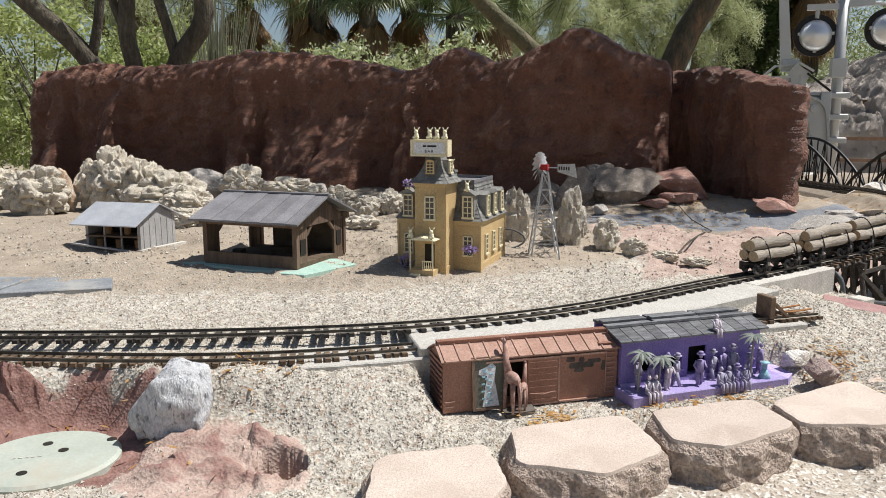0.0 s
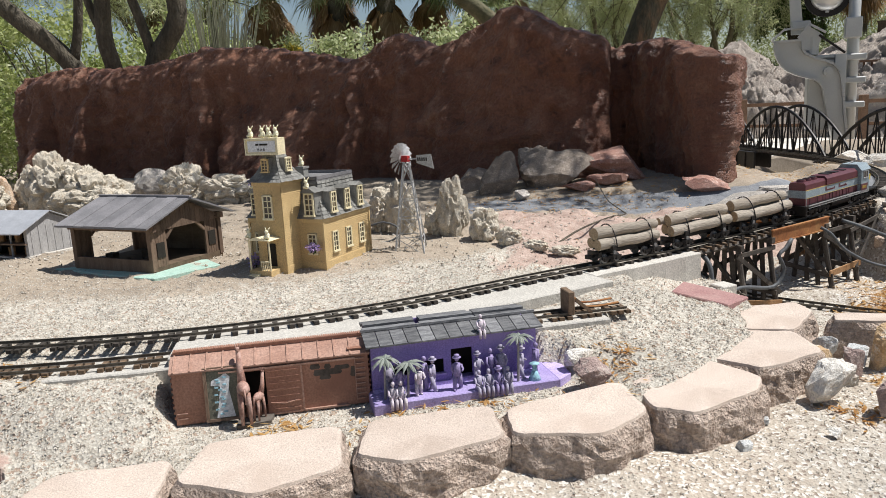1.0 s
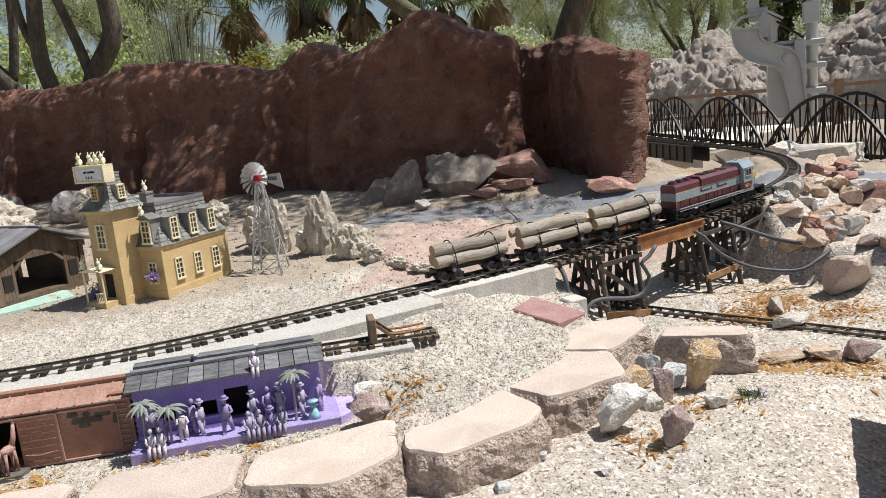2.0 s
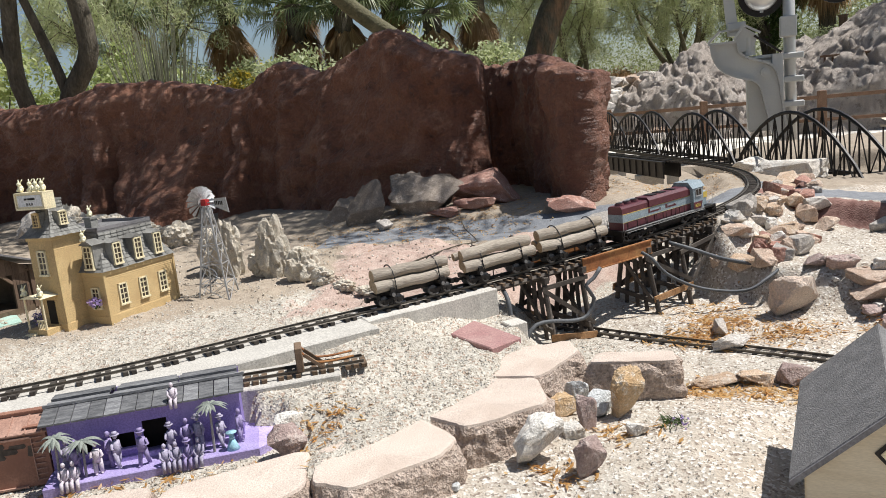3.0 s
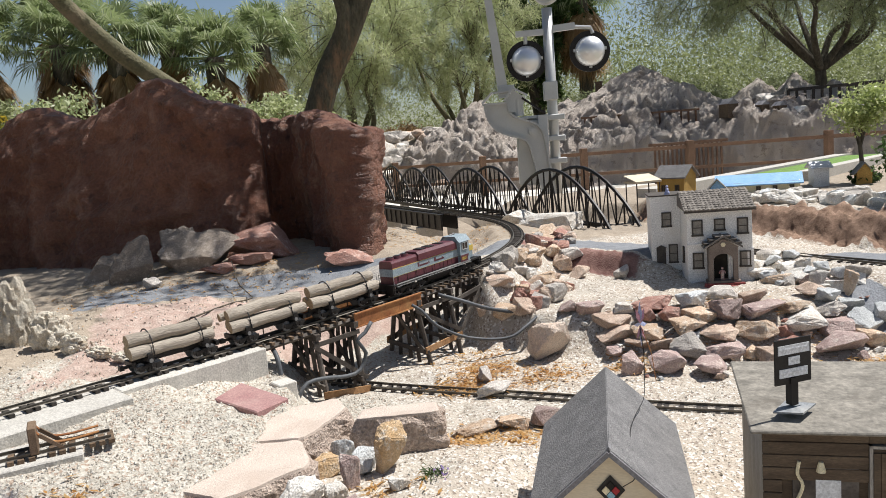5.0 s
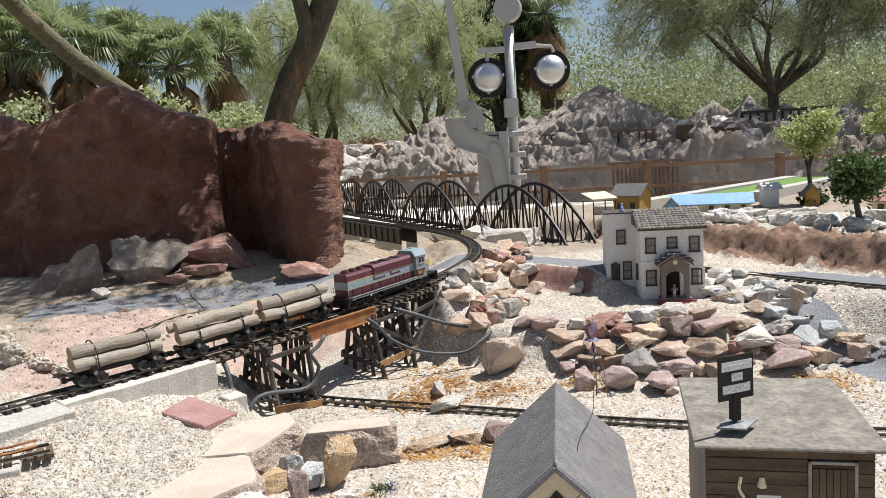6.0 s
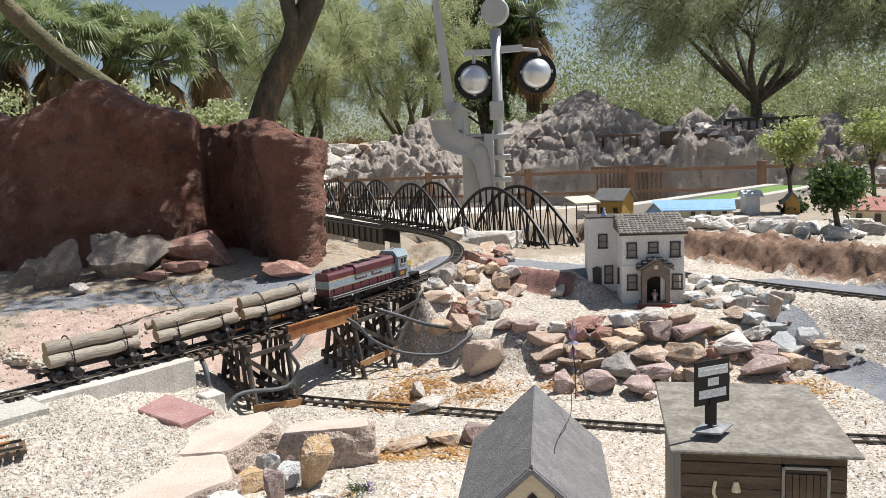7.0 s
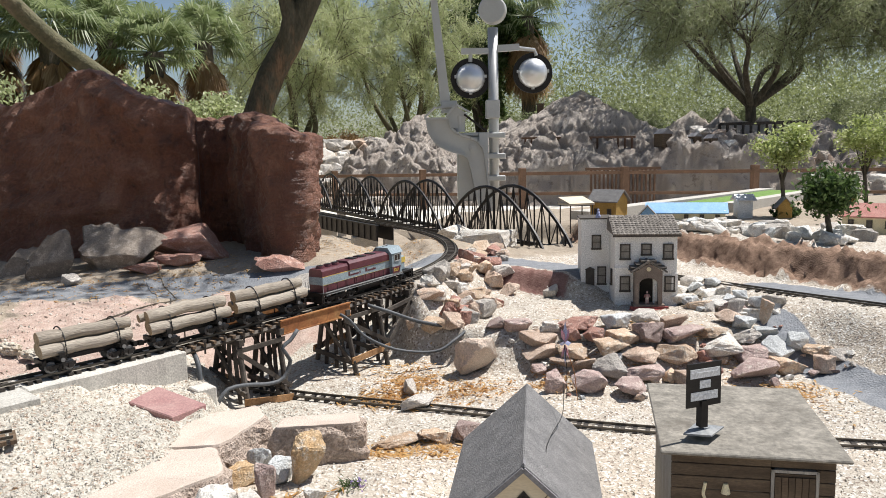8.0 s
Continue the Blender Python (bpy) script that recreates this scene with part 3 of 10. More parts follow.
    # brown stone colour fills the hole and also deepens its shade
    zone["brown"] = max(zone["brown"], ss(0.036, 0.030, hole))
    return z, zone


def build_ground():
    def lines(a, b, step, far, grow=1.25):
        inside = list(np.arange(a, b + 1e-6, step))
        lo, hi, d = [], [], step
        while (inside[0] if not lo else lo[-1]) > -far:
            d *= grow
            lo.append((lo[-1] if lo else inside[0]) - d)
        d = step
        while (hi[-1] if hi else inside[-1]) < far:
            d *= grow
            hi.append((hi[-1] if hi else inside[-1]) + d)
        return lo[::-1] + inside + hi

    xs, ys = lines(-1.7, 4.6, 0.02, 600), lines(0.95, 4.9, 0.02, 600)
    xs, ys = sorted(xs + list(np.arange(-0.413, -0.22, 0.005))), sorted(ys + list(np.arange(1.313, 1.47, 0.005)) + list(np.arange(15.6, 21.5, 0.4)))
    vs, zs = [], {k: [] for k in ("grit", "sand", "pink", "red", "brown", "grey", "pale")}
    for y in ys:
        for x in xs:
            z, zone = height(x, y)
            vs.append((x, y, z))
            for k in zs:
                zs[k].append(zone[k])
    w = len(xs)
    fs = [(j * w + i, j * w + i + 1, (j + 1) * w + i + 1, (j + 1) * w + i) for j in range(len(ys) - 1) for i in range(w - 1)]
    me = bpy.data.meshes.new("ground")
    me.from_pydata(vs, [], fs)
    for k, v in zs.items():
        me.attributes.new(k, "FLOAT", "POINT").data.foreach_set("value", v)
    me.polygons.foreach_set("use_smooth", [True] * len(fs))
    me.materials.append(M_GROUND)
    tagged(new("ground", me), "dry gravel and sand ground with red and grey painted patches", "ground", kind="structure")


def gz(x, y):
    return height(x, y)[0]


build_ground()


def wall_piece(name, line, thick, label, lean=0.06, foot=0.1, seed=0.0, ribs=(), stria=0.0, edge=0.075, ledges=1.0):
    """A modelled-rock screen along a plan line whose points carry the height of the crest."""
    pts, n = [], len(line)
    front, crest, rear = 74, 10, 12
    prof = front + crest + rear
    g = Geo()
    for i, p in enumerate(line):
        a, b = line[max(0, i - 1)], line[min(n - 1, i + 1)]
        d = Vector((b.x - a.x, b.y - a.y, 0)).normalized()
        nrm = Vector((d.y, -d.x, 0))
        top = p.z + 0.022 * fbm(p.x * 7, p.y * 7, seed) + 0.012 * fbm(p.x * 24, p.y * 24, seed)
        for k in range(prof):
            if k < front:
                h, off = k / (front - 1), 0.0
            elif k < front + crest:
                h, off = 1.0, (k - front + 1) / crest
            else:
                h, off = 1.0 - (k - front - crest + 1) / rear, 1.0
            z = -0.12 + (top + 0.12) * h + 0.03 * math.sin(3.1 * off) * (1 if k < front + crest else h) - 0.02 * off * h
            q = Vector((p.x, p.y, z)) + nrm * (-off * thick + (1 - off) * (lean * (1 - h) + foot * max(0.0, 0.28 - h) ** 2 * 12 - edge * ss(0.86, 1.0, h) ** 2))
            broad = 0.10 * fbm(q.x * 1.5, q.y * 1.5, q.z * 0.8 + seed, 3)
            for x0, wid, slope, run, hi in ribs:
                broad += min(0.30, slope * max(0.0, hi * top - z)) * ss(wid, wid * 0.55, abs(p.x - x0 - run * (1 - h) + 0.05 * fbm(q.z * 3, p.x, seed)))
            flute = 0.06 * abs(fbm(q.x * 3.2, q.y * 3.2, q.z * 0.5 + 5 + seed, 3))
            ledge = 0.030 * ledges * abs(fbm(q.x * 4, q.y * 4, q.z * 15 + seed, 4)) * ss(-0.3, 0.35, fbm(q.x * 1.7, q.y * 1.7, q.z * 1.7 + 9, 2))
            lump = 0.040 * (0.4 + 0.6 * ledges) * fbm(q.x * 8, q.y * 8, q.z * 7 + seed, 4) + 0.012 * abs(fbm(q.x * 28, q.y * 28, q.z * 28, 3))
            grain = 0.007 * noise.noise(q * 60)
            comb = stria * abs(fbm(q.x * 13, q.y * 13, q.z * 1.8 + seed, 4)) if stria else 0.0
            q += nrm * (broad + flute + ledge + lump + grain + comb) * (1 - off)
            if k >= front and k < front + crest:
                q.z += 0.012 * fbm(q.x * 14, q.y * 14, 3.0 + seed, 3)
            e = min(1.0, min(i, n - 1 - i) / 9)
            curl = 1 - math.sqrt(e * (2 - e))
            q += nrm * (thick * 0.55 * curl * (2 * off - 1)) - Vector((0, 0, 0.05 * curl * h))
            pts.append(q)
    fs = [(i * prof + k, (i + 1) * prof + k, (i + 1) * prof + k + 1, i * prof + k + 1) for i in range(n - 1) for k in range(prof - 1)]
    fs += [tuple(range(prof)), tuple(range(n * prof - 1, (n - 1) * prof - 1, -1))]
    g.add(pts, fs)
    ob = part(name, g, M_WALL, smooth=True)
    tagged(ob, label, "rock wall", kind="structure")
    return ob


RIBS = [(-3.12, 0.09, 0.42, 0.0, 0.80), (-2.52, 0.08, 0.42, -0.03, 0.92), (-1.40, 0.09, 0.36, 0.05, 0.95), (-0.92, 0.46, 0.46, 0.08, 0.62), (-0.62, 0.20, 0.40, 0.0, 0.80), (-0.19, 0.055, 0.34, 0.03, 0.92), (0.55, 0.34, 0.10, -0.1, 0.7), (1.15, 0.20, 0.16, 0.0, 0.5)]
wall_piece("wall_north", WALL_LINE, 0.26, "dark red sculpted artificial rock wall with wavy crest", ribs=RIBS)
COLUMN = spline([(1.10, 5.34, 0.83), (1.32, 5.24, 0.84), (1.52, 5.12, 0.845), (1.63, 4.96, 0.85), (1.69, 4.72, 0.835), (1.74, 4.48, 0.80), (1.79, 4.24, 0.745), (1.815, 4.14, 0.725), (1.85, 4.13, 0.71), (1.875, 4.24, 0.71), (1.87, 4.5, 0.73)], 0.014)
wall_piece("wall_east", COLUMN, 0.12, "shorter red sculpted rock wall beside the railway", 0.03, 0.10, 3.0, stria=0.055, edge=0.02, ledges=0.2)


def track(name, line, tie_mat, tie_step, label, limit=300, tie_len=0.082):
    root = thing(name, Matrix(), label, "railway track", kind="")
    for s, nm in ((0.0235, "rail"), (-0.0235, "rail")):
        pts = []
        for i, p in enumerate(line):
            d = (line[min(i + 1, len(line) - 1)] - line[max(0, i - 1)])
            nrm = Vector((-d.y, d.x, 0)).normalized()
            pts.append(p + nrm * s)
        g = Geo()
        n = len(pts)
        prof = [(-0.0036, -0.0075), (0.0036, -0.0075), (0.001, -0.006), (0.001, -0.0025), (0.0018, -0.002), (0.0018, 0.0), (-0.0018, 0.0), (-0.0018, -0.002), (-0.001, -0.0025), (-0.001, -0.006)]
        vs = []
        for i, q in enumerate(pts):
            d = (pts[min(i + 1, n - 1)] - pts[max(0, i - 1)])
            nrm = Vector((-d.y, d.x, 0)).normalized()
            vs += [q + nrm * a + Vector((0, 0, b)) for a, b in prof]
        k = len(prof)
        g.add(vs, [(i * k + (j + 1) % k, i * k + j, (i + 1) * k + j, (i + 1) * k + (j + 1) % k) for i in range(n - 1) for j in range(k)] + [tuple(range(k)), tuple(range(n * k - 1, (n - 1) * k - 1, -1))])
        part(nm, g, M_RAIL, root)
    tie = Geo().box(-0.0065, 0.0065, -tie_len / 2, tie_len / 2, -0.0165, -0.0075).mesh("tie", tie_mat)
    acc, last, count = 0.0, line[0], 0
    for i in range(1, len(line)):
        acc += (line[i] - last).length
        last = line[i]
        if acc >= tie_step and count < limit:
            acc -= tie_step
            d = line[min(i + 1, len(line) - 1)] - line[i - 1]
            o = new("tie", tie)
            o.parent = root
            o.matrix_world = Matrix.Translation(line[i]) @ pose(0, 0, 0, 0, -math.degrees(math.asin(d.normalized().z)), math.degrees(math.atan2(d.y, d.x)) + RNG.uniform(-1.5, 1.5))
            count += 1
    return root


track("railway_track", MAIN, M_TIE, 0.034, "black sleepers and dull rails of the main line", 330, 0.074)
track("railway_track", SIDING, M_TIEBROWN, 0.027, "brown sleepers and rails of a short dead-end siding", 300, 0.074)
track("railway_track", LOWER, M_TIE, 0.036, "low narrow track crossing the sand below the trestle", 300, 0.06)
track("railway_track", RIGHTLINE, M_TIE, 0.036, "black-sleepered track curving off the arched bridge")

# ---- stones ----
def ico(level):
    bm = bmesh.new()
    bmesh.ops.create_icosphere(bm, subdivisions=level, radius=1.0)
    v = np.array([p.co for p in bm.verts])
    f = [tuple(q.index for q in p.verts) for p in bm.faces]
    bm.free()
    return v, f


ICO = {k: ico(k) for k in (1, 2, 3, 4, 5)}


def rock_mesh(name, size, seed, material, level=3, cuts=9, rough=0.10, lumps=0.0, smooth=False, block=0.0):
    """A stone: a ball cut by random planes, with lumps and grain."""
    r = random.Random(seed)
    v, f = ICO[level]
    v = v.copy()
    if block:
        v *= (1 - block + block / np.abs(v).max(1))[:, None]
    if block:
        v *= np.array([1 + 2.2 * rough * noise.fractal(Vector(p) * 1.7 + Vector((seed * 3.1, 0, 0)), 0.9, 2.0, 3) for p in v])[:, None]
        rough *= 0.35
    for _ in range(cuts):
        n = np.array([r.gauss(0, 1), r.gauss(0, 1), r.gauss(0, 1)])
        n /= np.linalg.norm(n)
        over = np.maximum(0, v @ n - r.uniform(0.5 - 0.06 * block, 0.85 - 0.15 * block))
        v -= np.outer(over, n)
    out = []
    for p in v:
        k = 1 + rough * noise.fractal(Vector(p) * 2.2 + Vector((seed * 3.1, 0, 0)), 0.9, 2.0, 4)
        if lumps:
            k += lumps * (0.30 - abs(noise.fractal(Vector(p) * 2.7 + Vector((0, seed * 1.7, 0)), 0.8, 2.1, 4)))
        out.append((p[0] * k * size[0], p[1] * k * size[1], p[2] * k * size[2]))
    me = bpy.data.meshes.new(name)
    me.from_pydata(out, [], f)
    me.materials.append(material)
    if smooth:
        me.polygons.foreach_set("use_smooth", [True] * len(f))
    return me


def rock(name, x, y, size, material, label, seed, rz=0.0, z=None, sink=0.25, level=3, cuts=9, rough=0.10, lumps=0.0, group="", category="rock", tilt=0.0, smooth=False, block=0.0):
    ob = new(name, rock_mesh(name, size, seed, material, level, cuts, rough, lumps, smooth, block))
    zz = (gz(x, y) if z is None else z) + size[2] * (1 - 2 * sink)
    ob.matrix_world = pose(x, y, zz, tilt, 0, rz)
    return tagged(ob, label, category, group)


def angular_mesh(name, size, seed, material, points=14, chip=0.09):
    """A quarried stone: the hull of points strewn on a block, its faces broken up by finer chipping."""
    q = random.Random(seed)
    bm = bmesh.new()
    for k in range(points):
        p = Vector((q.uniform(-1, 1), q.uniform(-1, 1), q.uniform(-1, 1)))
        p /= max(abs(p.x), abs(p.y), abs(p.z)) ** 0.70 * p.length ** 0.30
        bm.verts.new(p * q.uniform(0.9, 1.0))
    out = bmesh.ops.convex_hull(bm, input=bm.verts)
    bmesh.ops.delete(bm, geom=[e for e in out["geom_interior"] if isinstance(e, bmesh.types.BMVert)], context="VERTS")
    bmesh.ops.bevel(bm, geom=list(bm.edges), offset=0.045, segments=1, affect="EDGES")
    bmesh.ops.triangulate(bm, faces=bm.faces)
    for _ in range(2):
        bmesh.ops.subdivide_edges(bm, edges=[e for e in bm.edges if e.calc_length() > 0.24], cuts=1, use_grid_fill=True)
        bmesh.ops.triangulate(bm, faces=bm.faces)
    off = Vector((seed * 1.7, seed * 0.31, 0))
    for v in bm.verts:
        c = v.co
        k = 1 + chip * noise.fractal(c * 2.6 + off, 0.8, 2.0, 4) - chip * 0.8 * abs(noise.noise(c * 5.1 + off))
        v.co = Vector((c.x * k * size[0], c.y * k * size[1], c.z * k * size[2]))
    me = bpy.data.meshes.new(name)
    bm.to_mesh(me)
    bm.free()
    me.materials.append(material)
    return me


def angular_rock(name, x, y, size, material, label, seed, rz=0.0, z=None, sink=0.2, group="", tilt=0.0, chip=0.09, points=14):
    ob = new(name, angular_mesh(name, size, seed, material, points, chip))
    ob.matrix_world = pose(x, y, (gz(x, y) if z is None else z) + size[2] * (1 - 2 * sink), tilt, tilt * 0.6, rz)
    return tagged(ob, label, "rock", group)


def tufa_mesh(name, size, seed, material, level=5):
    """A crumpled tufa stone: rounded knobs parted by deep creases."""
    off = Vector((seed * 0.77, seed * 1.31, 0))
    v, f = ICO[level]
    out = []
    for q in v:
        p = Vector(q)
        w = p + 0.25 * Vector((noise.noise(p * 1.9 + off), noise.noise(p * 1.9 - off), noise.noise(p * 2.3 + off * 2)))
        k = 1 + 0.20 * noise.fractal(p * 1.2 + off, 0.9, 2.0, 3)
        for sc, amp in ((1.35, 0.30), (3.1, 0.11), (8.5, 0.018)):
            d = noise.voronoi(w * sc + off)[0]
            k += amp * (min(1.0, (d[1] - d[0]) * 3.2) ** 0.6 - 0.8)
        k += 0.03 * noise.fractal(p * 9 + off, 0.8, 2.0, 3)
        out.append((q[0] * k * size[0], q[1] * k * size[1], q[2] * k * size[2]))
    me = bpy.data.meshes.new(name)
    me.from_pydata(out, [], f)
    me.materials.append(material)
    return me


# ---- edging slabs ----
def slab(poly, top, seed, depth=0.13):
    r = random.Random(seed)
    n = len(poly)
    cx, cy = sum(p[0] for p in poly) / n, sum(p[1] for p in poly) / n
    ring = []
    for i in range(n):
        a, b = poly[i], poly[(i + 1) % n]
        for k in range(9):
            t = k / 9
            ring.append((mix(a[0], b[0], t) - cx, mix(a[1], b[1], t) - cy))
    sm = []
    m = len(ring)
    for i in range(m):
        x = sum(ring[(i + k) % m][0] for k in (-1, 0, 1)) / 3
        y = sum(ring[(i + k) % m][1] for k in (-1, 0, 1)) / 3
        w = 0.004 * fbm(x * 22, y * 22, seed)
        d = math.hypot(x, y)
        sm.append((x * (1 + w / d), y * (1 + w / d)))
    vs, rows = [], [(0.55, 0.0), (0.93, 0.001), (0.985, 0.0), (1.0, -0.006)]
    for k, z in rows:
        vs += [(x * k, y * k, z + 0.003 * fbm(x * 9 * k, y * 9 * k, seed)) for x, y in sm]
    steps = 9
    for j in range(1, steps + 1):
        for x, y in sm:
            q = Vector((x * 30, y * 30, j * 0.45 + seed))
            e = 0.012 * noise.fractal(q * 0.7, 0.8, 2.0, 4) + 0.006 * noise.noise(q * 2)
            d = math.hypot(x, y)
            kk = 1 + (0.006 + 0.010 * math.sin(j / steps * 2.6) + e) / d
            vs.append((x * kk, y * kk, -0.006 - depth * j / steps))
    vs.append((0, 0, 0.0))
    rr = len(rows) + steps
    fs = [(j * m + i, (j + 1) * m + i, (j + 1) * m + (i + 1) % m, j * m + (i + 1) % m) for j in range(rr - 1) for i in range(m)]
    fs += [(len(vs) - 1, i, (i + 1) % m) for i in range(m)]
    me = bpy.data.meshes.new("edging_slab")
    me.from_pydata(vs, [], fs)
    me.materials.append(M_SLAB)
    me.materials.append(M_SLABSIDE)
    me.polygons.foreach_set("material_index", [1 if 3 * m <= i < (rr - 1) * m else 0 for i in range(len(fs))])
    ob = new("edging_slab", me)
    ob.matrix_world = pose(cx, cy, top, r.uniform(-1, 1), r.uniform(-1, 1), 0)
    tagged(ob, "tan concrete edging slab with rough broken sides", "slab", "edging slabs")


for i, (poly, top) in enumerate([
        ([(-0.13, 1.345), (0.085, 1.41), (0.118, 1.25), (0.06, 1.13), (-0.13, 1.12)], -0.078),
        ([(0.135, 1.455), (0.39, 1.535), (0.425, 1.36), (0.29, 1.26), (0.135, 1.30)], -0.07),
        ([(0.445, 1.55), (0.695, 1.62), (0.725, 1.465), (0.55, 1.36), (0.445, 1.39)], -0.066),
        ([(0.725, 1.60), (0.985, 1.74), (1.015, 1.56), (0.91, 1.46), (0.74, 1.47)], -0.065),
        ([(1.005, 1.73), (1.205, 1.86), (1.298, 1.745), (1.262, 1.66), (1.11, 1.55), (1.025, 1.58)], -0.063),
        ([(1.21, 1.875), (1.30, 2.075), (1.48, 2.055), (1.495, 1.90), (1.36, 1.81), (1.31, 1.79)], -0.062),
        ([(1.35, 2.095), (1.415, 2.30), (1.58, 2.335), (1.60, 2.24), (1.485, 2.06)], -0.062),
        ([(1.615, 2.13), (1.64, 2.205), (1.835, 2.195), (1.83, 2.11)], -0.062)]):
    slab(poly[::-1], top, i + 1)


# ---- yellow house with a tower ----
def wall_boards(x0, x1, z0, z1, step, m, g=None):
    """A clapboard face in the plane y = 0, facing -y."""
    g = g or Geo()
    k = int((z1 - z0) / step)
    h = (z1 - z0) / k
    for i in range(k):
        a, b = z0 + i * h, z0 + (i + 1) * h
        g.add([(x0, -0.0016, a), (x1, -0.0016, a), (x1, -0.0002, b), (x0, -0.0002, b), (x0, 0.002, a), (x1, 0.002, a)], [(0, 1, 2, 3), (4, 5, 1, 0)], m)
    return g


def window(parent, m, w, h, frame_mat, arch=False, bars=(1, 3), name="window", glass=None):
    """A window lying in the plane y = 0 about its centre, facing -y."""
    g = Geo()
    t = w * 0.13
    g.box(-w / 2, -w / 2 + t, -0.004, 0.003, -h / 2, h / 2, m).box(w / 2 - t, w / 2, -0.004, 0.003, -h / 2, h / 2, m)
    g.box(-w / 2, w / 2, -0.004, 0.003, h / 2 - t, h / 2, m).box(-w / 2 - t * 0.4, w / 2 + t * 0.4, -0.007, 0.003, -h / 2 - t * 0.3, -h / 2 + t, m)
    for i in range(bars[0]):
        x = -w / 2 + w * (i + 1) / (bars[0] + 1)
        g.box(x - t * 0.3, x + t * 0.3, -0.0025, 0.001, -h / 2, h / 2, m)
    for i in range(bars[1]):
        z = -h / 2 + h * (i + 1) / (bars[1] + 1)
        g.box(-w / 2, w / 2, -0.0025, 0.001, z - t * 0.3, z + t * 0.3, m)
    if arch:
        g.prism([(-w / 2 - t * 0.5, 0), (w / 2 + t * 0.5, 0), (w * 0.2, w * 0.16), (-w * 0.2, w * 0.16)], 0.0, 0.008, m @ pose(0, 0.002, h / 2, 90, 0, 0))
    f = part(name, g, frame_mat, parent)
    part("pane", Geo().box(-w / 2 + t, w / 2 - t, -0.0006, 0.002, -h / 2 + t, h / 2 - t, m), glass or M_PANE, f)
    return f


def pane_mat():
    m, n, l, p = nodes_of("dark_glass")
    p.inputs["Base Color"].default_value = (0.045, 0.035, 0.028, 1)
    p.inputs["Roughness"].default_value = 0.15
    p.inputs["Specular IOR Level"].default_value = 0.6
    return m


M_PANE = pane_mat()
M_FLOWER = leaf_mat("violet_flower", (0.36, 0.28, 0.60), (0.50, 0.36, 0.62), (0.66, 0.50, 0.72))
M_BUNNY = mat("pale_cream_figure", (0.72, 0.66, 0.42), (0.78, 0.74, 0.56), 0.6, 60, 300, 0.1)


def mansard(parent, x0, x1, y0, y1, z0, z1, inset, flare, rows, material):
    """Four shingled slopes, row by row, curving in towards the top."""
    for side in range(4):
        g = Geo()
        for i in range(rows):
            ta, tb = i / rows, (i + 1) / rows
            fa, fb = inset * (1 - (1 - ta) ** flare), inset * (1 - (1 - tb) ** flare)
            za, zb = mix(z0, z1, ta), mix(z0, z1, tb)
            ra = [(x0 + fa, y0 + fa), (x1 - fa, y0 + fa), (x1 - fa, y1 - fa), (x0 + fa, y1 - fa)]
            rb = [(x0 + fb, y0 + fb), (x1 - fb, y0 + fb), (x1 - fb, y1 - fb), (x0 + fb, y1 - fb)]
            p, q = side, (side + 1) % 4
            o = [(0, -1), (1, 0), (0, 1), (-1, 0)][side]
            e = 0.0028
            cols = 9
            for c in range(cols):
                s, t = (c + 0.04) / cols, (c + 0.96) / cols
                lo = RNG.uniform(-0.001, 0.001)
                A = [mix(ra[p][k], ra[q][k], s) for k in (0, 1)]
                B = [mix(ra[p][k], ra[q][k], t) for k in (0, 1)]
                C = [mix(rb[p][k], rb[q][k], t) for k in (0, 1)]
                D = [mix(rb[p][k], rb[q][k], s) for k in (0, 1)]
                g.add([(A[0] + o[0] * e, A[1] + o[1] * e, za + lo), (B[0] + o[0] * e, B[1] + o[1] * e, za + lo), (*C, zb), (*D, zb), (*A, za + lo), (*B, za + lo)], [(0, 1, 2, 3), (4, 5, 1, 0)])
        part("roof_slope", g, material, parent)
    g = Geo()
    a = inset + 0.001
    ring = []
    for i in range(rows + 1):
        t = i / rows
        fa = inset * (1 - (1 - t) ** flare) + 0.0012
        ring.append([(x0 + fa, y0 + fa, mix(z0, z1, t)), (x1 - fa, y0 + fa, mix(z0, z1, t)), (x1 - fa, y1 - fa, mix(z0, z1, t)), (x0 + fa, y1 - fa, mix(z0, z1, t))])
    vs = [p for r_ in ring for p in r_]
    fs = [(i * 4 + k, i * 4 + (k + 1) % 4, (i + 1) * 4 + (k + 1) % 4, (i + 1) * 4 + k) for i in range(rows) for k in range(4)] + [(3, 2, 1, 0), tuple(range(rows * 4, rows * 4 + 4))]
    part("roof_core", g.add(vs, fs), material, parent)


def bunny(x, y, z, m, s=1.0):
    g = Geo()
    g.ball((0, 0, 0.010), 0.008, 0.007, 0.010).ball((0.003, 0, 0.022), 0.006, n=7)
    g.tube([(0.001, 0.003, 0.026), (-0.003, 0.008, 0.034)], 0.0022, 5, 0.001).tube([(0.001, -0.003, 0.026), (-0.003, -0.008, 0.034)], 0.0022, 5, 0.001)
    g.ball((0.005, 0.006, 0.006), 0.004, n=6).ball((0.005, -0.006, 0.006), 0.004, n=6)
    ob = part("figurine", g, M_BUNNY, smooth=True)
    ob.matrix_world = m @ pose(x, y, z, 0, 0, -90) @ Matrix.Scale(s, 4)
    tagged(ob, "small pale cream rabbit-eared ornament on the yellow house", "figurine", "rabbit ornaments")


